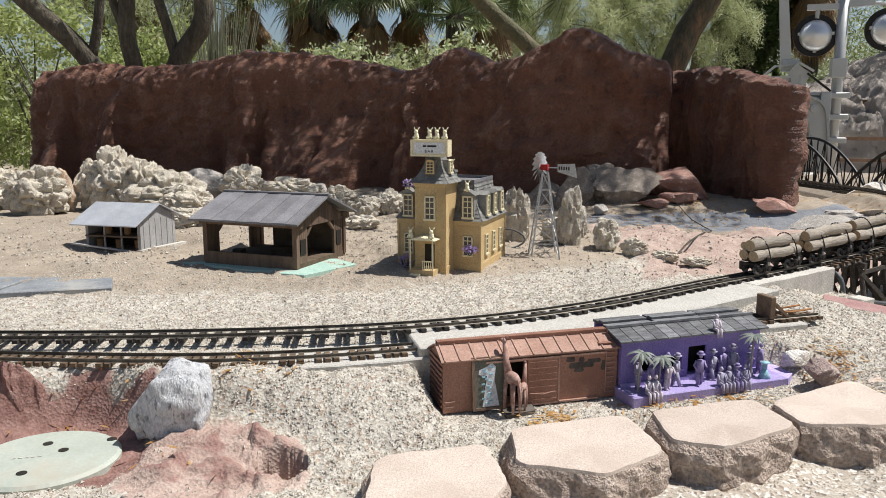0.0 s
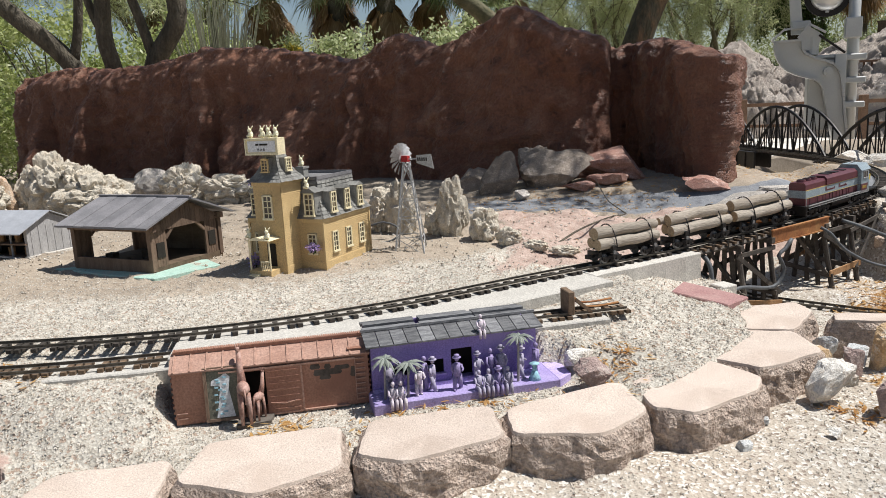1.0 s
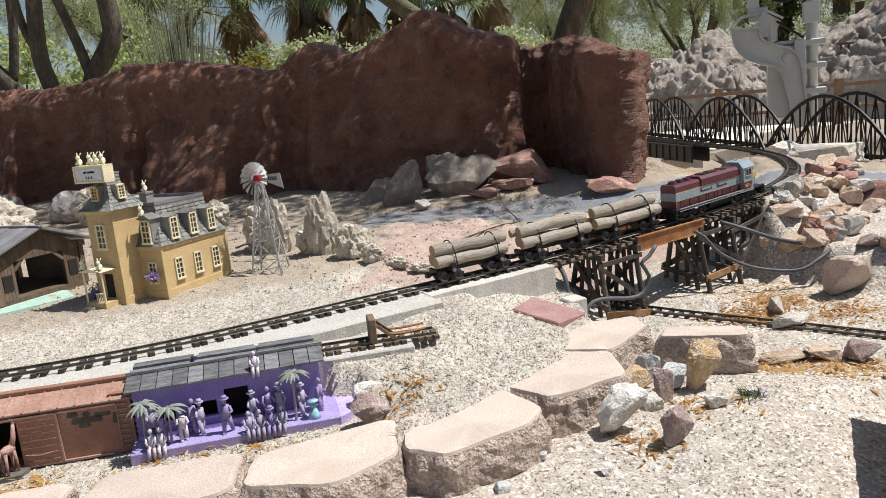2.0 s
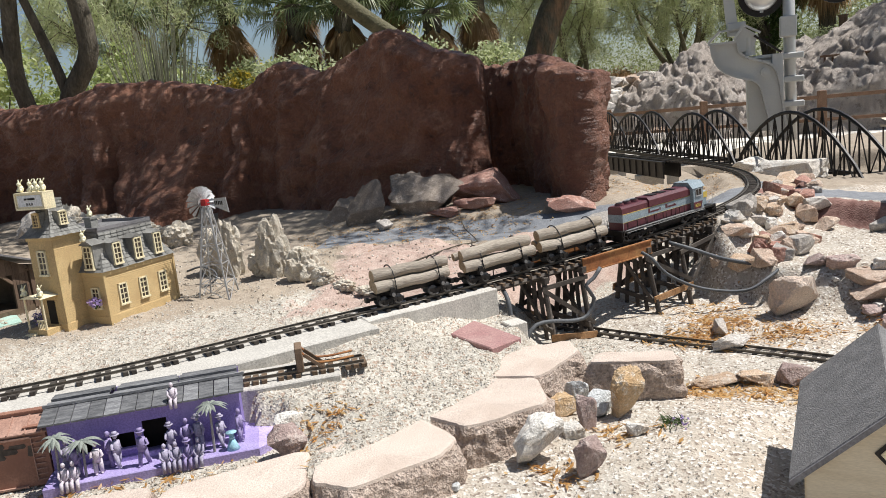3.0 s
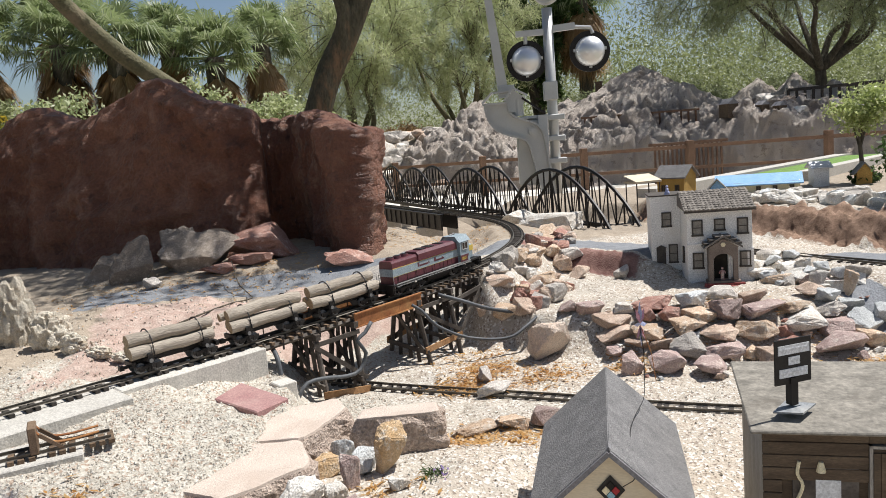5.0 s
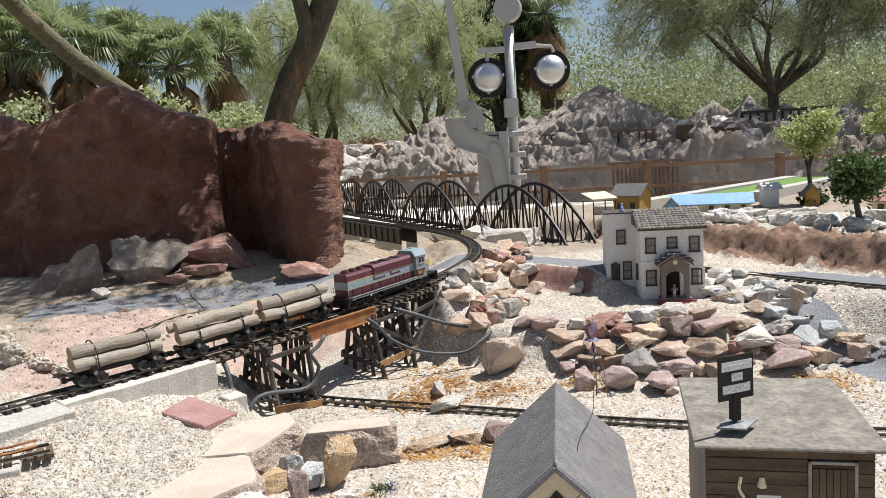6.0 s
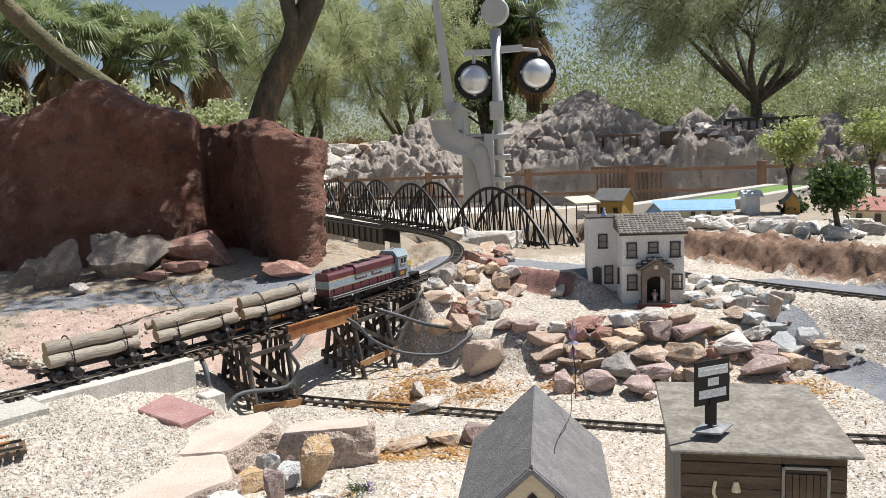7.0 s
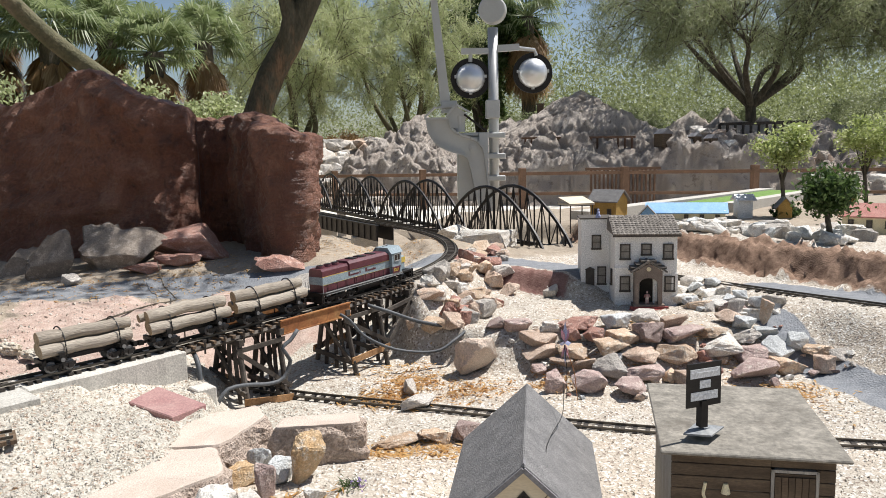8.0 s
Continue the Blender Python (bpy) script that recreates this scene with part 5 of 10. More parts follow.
M_MAROON = mat("maroon_paint", (0.085, 0.022, 0.030), (0.12, 0.032, 0.040), 0.4, 30, 200, 0.1, spec=0.5)
M_LOCOGREY = mat("blue_grey_paint", (0.24, 0.30, 0.33), (0.29, 0.345, 0.37), 0.4, 30, 200, 0.1, spec=0.5)
M_YELLOWLINE = mat("yellow_line", (0.55, 0.40, 0.08), (0.60, 0.45, 0.12), 0.5, 30, 200, 0.0)
M_GREYMETAL = mat("grey_metal", (0.24, 0.235, 0.23), (0.18, 0.175, 0.17), 0.5, 40, 200, 0.2, metal=0.3)
M_LOG = mat("weathered_log", (0.33, 0.285, 0.23), (0.44, 0.385, 0.315), 0.9, 14, 90, 1.0, 0.004, rnd=0.12, stretch=(0.35, 4, 4), dirt=(0.22, 0.175, 0.13))
M_LOGEND = mat("cut_log_end", (0.34, 0.25, 0.155), (0.42, 0.32, 0.21), 0.9, 60, 200, 0.5, 0.001)


def truck(parent, x, wheel_r, base, axles, name="truck"):
    """A wheel truck with side frames, springs and axles, its wheels standing on the rails."""
    g = Geo()
    for s in (-1, 1):
        y = s * 0.033
        g.box(-base - 0.014, base + 0.014, y - 0.003, y + 0.003, wheel_r * 0.9, wheel_r * 1.6)
        for k in range(axles):
            xx = -base + 2 * base * k / (axles - 1)
            g.box(xx - 0.007, xx + 0.007, y - 0.0045, y + 0.0045, wheel_r * 0.55, wheel_r * 1.45)
        for k in range(axles - 1):
            xx = -base + 2 * base * (k + 0.5) / (axles - 1)
            g.tube([(xx - 0.004, y + s * 0.003, wheel_r * 0.6), (xx - 0.004, y + s * 0.003, wheel_r * 1.3)], 0.003, 6).tube([(xx + 0.004, y + s * 0.003, wheel_r * 0.6), (xx + 0.004, y + s * 0.003, wheel_r * 1.3)], 0.003, 6)
            g.box(xx - 0.010, xx + 0.010, y - 0.003, y + 0.003, wheel_r * 0.35, wheel_r * 0.6)
    g.box(-0.012, 0.012, -0.033, 0.033, wheel_r * 0.9, wheel_r * 1.8)
    t = part(name, g, M_BLACK, parent)
    t.matrix_local = pose(x, 0, 0)
    for k in range(axles):
        xx = -base + 2 * base * k / (axles - 1)
        for s in (-1, 1):
            part("wheel", Geo().disc((xx, s * 0.0235, wheel_r), (0, 1, 0), wheel_r, 0.006, 18).disc((xx, s * 0.0205, wheel_r), (0, 1, 0), wheel_r * 1.14, 0.0016, 18), M_GREYMETAL, t)
    return t


def coupler(parent, x, s):
    part("coupler", Geo().box(min(x, x + s * 0.026), max(x, x + s * 0.026), -0.004, 0.004, 0.020, 0.028).box(min(x + s * 0.018, x + s * 0.030), max(x + s * 0.018, x + s * 0.030), -0.008, 0.008, 0.018, 0.031), M_BLACK, parent)


def locomotive(m):
    o = thing("diesel_locomotive", m, "maroon and grey model diesel locomotive on the main line", "locomotive")
    # frame and walkways
    part("frame", Geo().box(-0.272, 0.262, -0.047, 0.047, 0.038, 0.046), M_BLACK, o, bevel=0.001)
    for s in (-1, 1):
        part("walkway_edge", Geo().box(-0.262, 0.2, s * 0.046 - 0.001, s * 0.046 + 0.001, 0.037, 0.048), M_SILVER, o)
    # hood, with bands of colour as thin plates
    hood = part("long_hood", Geo().prism([(-0.032, 0.046), (0.032, 0.046), (0.032, 0.122), (0.026, 0.130), (-0.026, 0.130), (-0.032, 0.122)], -0.262, 0.135, pose(0, 0, 0, 90, 0, 90)), M_MAROON, o)
    for s in (-1, 1):
        y = s * 0.0328
        part("colour_band", Geo().box(-0.262, 0.134, y - 0.0006, y + 0.0006, 0.073, 0.101), M_LOCOGREY, hood, "blue-grey band")
        part("yellow_line", Geo().box(-0.262, 0.134, y - 0.0009, y + 0.0009, 0.0715, 0.073).box(-0.262, 0.134, y - 0.0009, y + 0.0009, 0.101, 0.1025), M_YELLOWLINE, hood)
        g = Geo()
        for k in range(7):
            x0 = -0.235 + k * 0.05
            g.box(x0, x0 + 0.042, y - 0.0008, y + 0.0008, 0.049, 0.0705)
        part("hood_door", g, M_MAROON, hood)
        g = Geo()
        for x0, w, h in ((-0.12, 0.010, 0.015), (-0.108, 0.05, 0.006), (-0.055, 0.006, 0.010), (-0.02, 0.012, 0.015), (-0.006, 0.05, 0.006), (0.03, 0.006, 0.010)):
            g.box(x0, x0 + w, y - 0.0011, y + 0.0011, 0.082, 0.082 + h)
        part("emblem_bars", g, M_MAROON, hood, "dark script-like bars")
    part("end_plate", Geo().box(-0.2635, -0.262, -0.032, 0.032, 0.073, 0.101), M_LOCOGREY, hood, "blue-grey band")
    part("roof_bulge", Geo().prism([(-0.036, 0.104), (0.036, 0.104), (0.036, 0.128), (0.026, 0.138), (-0.026, 0.138), (-0.036, 0.128)], -0.115, 0.12, pose(0, 0, 0, 90, 0, 90)), M_MAROON, o)
    for x in (-0.235, -0.195, -0.155):
        f = part("roof_fan", Geo().disc((x, 0, 0.134), (0, 0, 1), 0.017, 0.009, 18, 0.015), M_MAROON, o)
        part("fan_grille", Geo().disc((x, 0, 0.139), (0, 0, 1), 0.012, 0.002, 14), M_BLACK, f)
    for x, w in ((-0.06, 0.03), (-0.01, 0.03), (0.055, 0.02)):
        part("roof_hatch", Geo().box(x - w / 2, x + w / 2, -0.02, 0.02, 0.138, 0.141), M_BLACK, o)
    # cab
    cab = part("cab", Geo().prism([(-0.047, 0.046), (0.047, 0.046), (0.047, 0.128), (0.030, 0.150), (-0.030, 0.150), (-0.047, 0.128)], 0.135, 0.197, pose(0, 0, 0, 90, 0, 90)), M_LOCOGREY, o)
    part("cab_roof", Geo().prism([(-0.050, 0.128), (-0.031, 0.152), (0.031, 0.152), (0.050, 0.128), (0.047, 0.128), (0.029, 0.150), (-0.029, 0.150), (-0.047, 0.128)][::-1], 0.128, 0.206, pose(0, 0, 0, 90, 0, 90)), M_LOCOGREY, cab)
    for s in (-1, 1):
        y = s * 0.0474
        part("cab_window", Geo().box(0.150, 0.184, y - 0.001, y + 0.001, 0.098, 0.122), M_PANE, cab)
        part("window_frame", Geo().box(0.148, 0.150, y - 0.002, y + 0.002, 0.096, 0.124).box(0.184, 0.186, y - 0.002, y + 0.002, 0.096, 0.124).box(0.148, 0.186, y - 0.002, y + 0.002, 0.122, 0.124).box(0.148, 0.186, y - 0.003, y + 0.003, 0.095, 0.098).box(0.166, 0.168, y - 0.002, y + 0.002, 0.098, 0.122), M_SILVER, cab)
        part("colour_band", Geo().prism([(0.135, 0.048), (0.180, 0.048), (0.190, 0.074), (0.135, 0.074)], -0.0006, 0.0006, pose(0, y, 0, 90, 0, 0)), M_MAROON, cab, "maroon band")
        t = part("writing", text_geo("8201", 0.017), M_YELLOWLINE, cab, "yellow road number")
        t.matrix_local = pose(0.160, s * 0.0484, 0.055, 90, 0, 0 if s < 0 else 180)
    g = Geo()
    for y in (-0.018, 0.018):
        g.box(0.1965, 0.199, y - 0.012, y + 0.012, 0.112, 0.130)
    part("windscreen", g, M_PANE, cab)
    nose = part("short_hood", Geo().box(0.197, 0.245, -0.029, 0.029, 0.046, 0.105), M_LOCOGREY, o, bevel=0.004)
    part("nose_panel", Geo().box(0.215, 0.2465, -0.0302, 0.0302, 0.078, 0.100), M_YELLOWLINE, nose, "ochre panel")
    part("headlight", Geo().disc((0.247, 0.006, 0.094), (1, 0, 0), 0.005, 0.004, 10).disc((0.247, -0.006, 0.094), (1, 0, 0), 0.005, 0.004, 10), M_CREAM, nose)
    part("horn", Geo().tube([(0.15, 0.01, 0.152), (0.18, 0.01, 0.156)], 0.002, 8, 0.004), M_GREYMETAL, cab)
    # rails along the walkway
    for s in (-1, 1):
        y = s * 0.046
        part("handrail", Geo().tube([(-0.258, y, 0.075), (0.13, y, 0.075)], 0.0009, 5), M_BLACK, o)
        for k in range(8):
            x = -0.255 + k * 0.055
            part("stanchion", Geo().tube([(x, y, 0.046), (x, y, 0.075)], 0.0009, 5), M_BLACK, o)
    for x, s in ((-0.272, -1), (0.262, 1)):
        part("pilot", Geo().box(min(x, x + s * 0.006), max(x, x + s * 0.006), -0.046, 0.046, 0.010, 0.046), M_BLACK, o)
        for y in (-0.042, 0.042):
            part("step", Geo().box(x - 0.012, x + 0.012, y - 0.005, y + 0.005, 0.012, 0.014).box(x - 0.012, x + 0.012, y - 0.005, y + 0.005, 0.026, 0.028).box(x - 0.013, x - 0.011, y - 0.005, y + 0.005, 0.012, 0.046).box(x + 0.011, x + 0.013, y - 0.005, y + 0.005, 0.012, 0.046), M_BLACK, o)
            part("grab_iron", Geo().tube([(x, y, 0.046), (x, y, 0.082)], 0.0009, 5), M_SILVER, o)
        coupler(o, x, s)
    part("fuel_tank", Geo().prism([(-0.030, 0.014), (0.030, 0.014), (0.036, 0.024), (0.036, 0.038), (-0.036, 0.038), (-0.036, 0.024)], -0.07, 0.07, pose(0, 0, 0, 90, 0, 90)), M_BLACK, o)
    truck(o, -0.165, 0.0165, 0.062, 3)
    truck(o, 0.165, 0.0165, 0.062, 3)


def log_car(m, seed):
    r = random.Random(seed)
    o = thing("log_wagon", m, "black log wagon loaded with chained grey logs", "railway wagon", "log wagons in the train")
    part("underframe", Geo().box(-0.128, 0.128, -0.008, 0.008, 0.026, 0.038).box(-0.132, -0.122, -0.030, 0.030, 0.024, 0.038).box(0.122, 0.132, -0.030, 0.030, 0.024, 0.038), M_BLACK, o)
    for x in (-0.085, 0.085):
        part("bolster", Geo().box(x - 0.011, x + 0.011, -0.046, 0.046, 0.034, 0.044).box(x - 0.008, x + 0.008, -0.048, -0.042, 0.044, 0.056).box(x - 0.008, x + 0.008, 0.042, 0.048, 0.044, 0.056), M_BLACK, o)
        truck(o, x, 0.0145, 0.024, 2)
        part("brake_wheel", Geo().disc((x, -0.048, 0.036), (0, 1, 0), 0.006, 0.003, 12), M_GREYMETAL, o)
    coupler(o, -0.130, -1)
    coupler(o, 0.130, 1)
    load = thing("log_load", m, "stack of weathered grey logs held by chains", "logs", "log loads on the wagons")
    for y, z, rad in ((-0.021, 0.062, 0.0185), (0.021, 0.062, 0.0175), (-0.004 + r.uniform(-0.004, 0.004), 0.096, 0.0195), (0.027, 0.091, 0.013)):
        L, b = 0.27 + r.uniform(-0.02, 0.015), r.uniform(-0.006, 0.006)
        x0 = r.uniform(-0.01, 0.01)
        pts = [(x0 - L / 2 + L * k / 8, y + 0.003 * math.sin(k * 1.3 + seed), z + b * math.sin(math.pi * k / 8) + 0.0015 * math.sin(k * 2.1)) for k in range(9)]
        g = Geo().tube(pts, rad, 14, rad * r.uniform(0.8, 1.0), caps=False)
        log = part("log", g, M_LOG, load, smooth=True)
        for p, q in ((pts[0], pts[1]), (pts[-1], pts[-2])):
            d = (Vector(p) - Vector(q)).normalized()
            part("log_end", Geo().disc(Vector(p) - d * 0.001, d, rad * (0.985 if p is pts[0] else 0.79), 0.003, 14), M_LOGEND, log, "pale cut end")
    for x in (-0.072, 0.078):
        loop = [(x, -0.046, 0.044), (x, -0.042, 0.066), (x + 0.003, -0.028, 0.094), (x, -0.004, 0.1175), (x, 0.03, 0.109), (x, 0.043, 0.070), (x, 0.046, 0.044)]
        pts = spline(loop, 0.0045)
        g = Geo()
        for k in range(len(pts) - 1):
            d = pts[k + 1] - pts[k]
            g.beam(pts[k] - d * 0.2, pts[k + 1] + d * 0.2, 0.004 if k % 2 else 0.0015, 0.0015 if k % 2 else 0.004)
        part("chain", g, M_BLACK, load)


NOSE = arc_at_x(2.20)
locomotive(on_rails(NOSE - 0.262, 0.165))
for k in range(3):
    log_car(on_rails(NOSE - 0.272 - 0.262 - 0.052 - 0.132 - k * 0.312, 0.085), k + 2)


# ---- boxcar ----
def boxcar():
    P = pose(0.0, 1.617, -0.103, 0, 0, 15.5)
    o = thing("boxcar", P, "faded terracotta boxcar lying without wheels on gravel", "railway wagon")
    L, D, E, R = 0.43, 0.112, 0.118, 0.145
    part("body", Geo().box(0, 0.075, 0, 0.004, 0, E).box(0.20, L, 0, 0.004, 0, E).box(0.075, 0.20, 0, 0.004, E - 0.012, E).box(0, L, D - 0.004, D, 0, E).box(0, 0.004, 0.004, D - 0.004, 0, E).box(L - 0.004, L, 0.004, D - 0.004, 0, E).box(0.004, L - 0.004, 0.004, D - 0.004, 0, 0.006), M_BOXCAR, o)
    # near-black sheet across the doorway in place of the car's inner shade
    part("inner_side", Geo().box(0.06, 0.21, 0.05, 0.052, 0.006, E), M_DARK, o)
    for x in (0.0, L):
        part("end_gable", Geo().prism([(0, E), (D, E), (D / 2, R)], -0.002, 0.002, pose(x + (0.002 if x == 0 else -0.002), 0, 0, 90, 0, 90)), M_BOXCAR, o)
    for s in (0, 1):
        y0, y1 = (-0.006, D / 2) if s == 0 else (D + 0.006, D / 2)
        g = Geo().add([(-0.005, y0, E + 0.001), (L + 0.005, y0, E + 0.001), (L + 0.005, y1, R + 0.001), (-0.005, y1, R + 0.001), (-0.005, y0, E + 0.004), (L + 0.005, y0, E + 0.004), (L + 0.005, y1, R + 0.004), (-0.005, y1, R + 0.004)], [(3, 2, 1, 0), (4, 5, 6, 7), (0, 1, 5, 4), (1, 2, 6, 5), (2, 3, 7, 6), (3, 0, 4, 7)])
        rf = part("roof", g, M_BOXROOF, o)
        for k in range(13):
            x = 0.004 + k * (L - 0.008) / 12
            part("roof_rib", Geo().beam((x, y0, E + 0.005), (x, y1, R + 0.005), 0.003, 0.003), M_BOXROOF, rf)
    g = Geo()
    for k in range(86):
        g.box(k * L / 86, (k + 0.75) * L / 86, D / 2 - 0.010, D / 2 + 0.010, R + 0.007, R + 0.0095)
    part("roof_walk", g.box(0, L, D / 2 - 0.009, D / 2 - 0.006, R + 0.002, R + 0.007).box(0, L, D / 2 + 0.006, D / 2 + 0.009, R + 0.002, R + 0.007), M_BOXCAR, o)
    part("hatch", Geo().box(L - 0.045, L - 0.01, 0.004, 0.04, E + 0.012, E + 0.0145), M_BOXCAR, o)
    # framed picture leaning in the open doorway, sliding door beside it
    door = part("sliding_door", Geo().box(0.20, 0.277, -0.005, 0.0, 0.004, E - 0.004), M_BOXCAR, o)
    g = Geo()
    for k in range(7):
        g.box(0.204, 0.273, -0.0065, -0.005, 0.012 + k * 0.015, 0.014 + k * 0.015)
    part("door_ribs", g.box(0.224, 0.248, -0.007, -0.0065, 0.060, 0.061).box(0.224, 0.248, -0.007, -0.0065, 0.078, 0.079).box(0.224, 0.225, -0.007, -0.0065, 0.06, 0.079).box(0.247, 0.248, -0.007, -0.0065, 0.06, 0.079), M_BOXCAR, door)
    part("door_latch", Geo().tube([(0.207, -0.007, 0.03), (0.238, -0.009, 0.026), (0.265, -0.007, 0.03)], 0.0013, 5), M_BOXROOF, door)
    part("door_track", Geo().box(0.19, L - 0.05, -0.006, 0.0, 0.0, 0.004).box(0.10, L - 0.03, -0.006, 0.0, E - 0.008, E - 0.004), M_BOXROOF, o)
    part("door_edge", Geo().box(0.277, 0.281, -0.006, 0.0, 0.0, E - 0.004), M_BOXROOF, o)
    g = Geo()
    for x0, x1, z0, z1 in ((0.298, 0.322, 0.094, 0.106), (0.305, 0.37, 0.078, 0.092), (0.33, 0.346, 0.092, 0.104), (0.352, 0.388, 0.088, 0.098), (0.318, 0.345, 0.068, 0.078), (0.388, 0.402, 0.068, 0.092)):
        g.prism([(x0, z0 + 0.003), (x0 + 0.004, z0), (x1 - 0.004, z0), (x1, z0 + 0.004), (x1 - 0.003, z1), (x0 + 0.003, z1)], 0.0, 0.0006, pose(0, 0, 0, 90, 0, 0))
    part("paint_mark", g, M_TIMBER, o, "dark sprayed paint marks")
    for x in (L - 0.022, 0.012):
        g = Geo()
        for k in range(9 if x > 0.1 else 2):
            z = 0.014 + k * 0.012
            g.beam((x - 0.008, -0.003, z), (x + 0.014, -0.003, z), 0.002, 0.0022)
        part("ladder", g.beam((x - 0.008, -0.002, 0.01), (x - 0.008, -0.002, 0.11 if x > 0.1 else 0.02), 0.002, 0.002), M_BOXROOF, o)
    for x in (0.0, L):
        s = -1 if x == 0 else 1
        g = Geo()
        for k in range(9):
            z = 0.012 + k * 0.0125
            g.box(x + s * 0.001, x + s * 0.004, 0.004, D - 0.004, z, z + 0.006)
        part("end_ribs", g, M_BOXCAR, o)
    pic = thing("framed_picture", P @ pose(0.107, -0.013, 0.004, -6, 0, 0), "wood-framed pale blue giraffe-patterned picture leaning on the boxcar", "picture")
    part("picture_frame", Geo().box(-0.041, -0.034, -0.004, 0.004, 0, 0.122).box(0.034, 0.041, -0.004, 0.004, 0, 0.122).box(-0.034, 0.034, -0.004, 0.004, 0, 0.006).box(-0.034, 0.034, -0.004, 0.004, 0.115, 0.122), M_BARN, pic)
    part("canvas", Geo().box(-0.034, 0.034, -0.001, 0.003, 0.006, 0.115), M_CANVAS, pic)
    g = Geo().prism([(-0.018, 0.008), (0.022, 0.008), (0.012, 0.07), (0.016, 0.098), (0.006, 0.108), (-0.004, 0.10), (-0.024, 0.092), (-0.026, 0.082), (-0.006, 0.078), (-0.012, 0.04)], 0.0015, 0.0022, pose(0, 0, 0, 90, 0, 0))
    pale = part("pale_shape", g, M_SIGNGREY, pic, "pale long-necked painted shape")
    r = random.Random(4)
    g = Geo()
    for k in range(16):
        z = 0.014 + k * 0.0055
        x = -0.006 + 0.010 * math.sin(k * 2.2)
        g.box(x - 0.004, x + 0.004, -0.0034, -0.0021, z, z + 0.0036)
    part("blue_patches", g, M_BLUEPAINT, pic, "pale blue painted patches")
    for x, y, s, rz in ((0.152, -0.034, 1.28, 100), (0.182, -0.026, 0.85, 60)):
        g = Geo()
        for a, b in ((-0.016, -0.007), (-0.016, 0.007), (0.014, -0.007), (0.014, 0.007)):
            g.tube([(a, b, 0), (a * 0.95, b, 0.03), (a * 0.8, b * 0.8, 0.055)], 0.0028, 6, 0.0045)
        g.ball((0, 0, 0.06), 0.022, 0.011, 0.012, 10, 7)
        g.tube([(0.012, 0, 0.064), (0.022, 0, 0.085), (0.028, 0, 0.118)], 0.008, 8, 0.004)
        g.ball((0.033, 0, 0.120), 0.010, 0.0045, 0.0045).tube([(0.026, 0.003, 0.122), (0.025, 0.004, 0.131)], 0.001, 5).tube([(0.026, -0.003, 0.122), (0.025, -0.004, 0.131)], 0.001, 5)
        g.tube([(-0.02, 0, 0.064), (-0.026, 0, 0.04)], 0.0015, 5)
        st = part("giraffe_statue", g, M_GIRAFFE, smooth=True)
        st.matrix_world = P @ pose(x, y, 0.004, 0, 0, rz) @ Matrix.Scale(s, 4)
        tagged(st, "brown and pink giraffe statuette beside the boxcar doorway", "statuette", "giraffe statuettes")
    b = part("display_board", Geo().prism([(0.132, -0.055), (0.205, -0.045), (0.212, -0.006), (0.135, -0.008)], -0.006, 0.004), M_TIMBER)
    b.matrix_world = P
    tagged(b, "dark board under the giraffe statuettes", "board")


M_CANVAS = mat("brown_canvas", (0.13, 0.13, 0.10), (0.17, 0.16, 0.12), 0.8, 50, 200, 0.2)
M_BLUEPAINT = mat("pale_blue_paint", (0.25, 0.45, 0.53), (0.33, 0.52, 0.58), 0.7, 60, 200, 0.1)
M_GIRAFFE = mat("giraffe_brown", (0.30, 0.16, 0.12), (0.45, 0.30, 0.25), 0.7, 90, 260, 0.2)
boxcar()


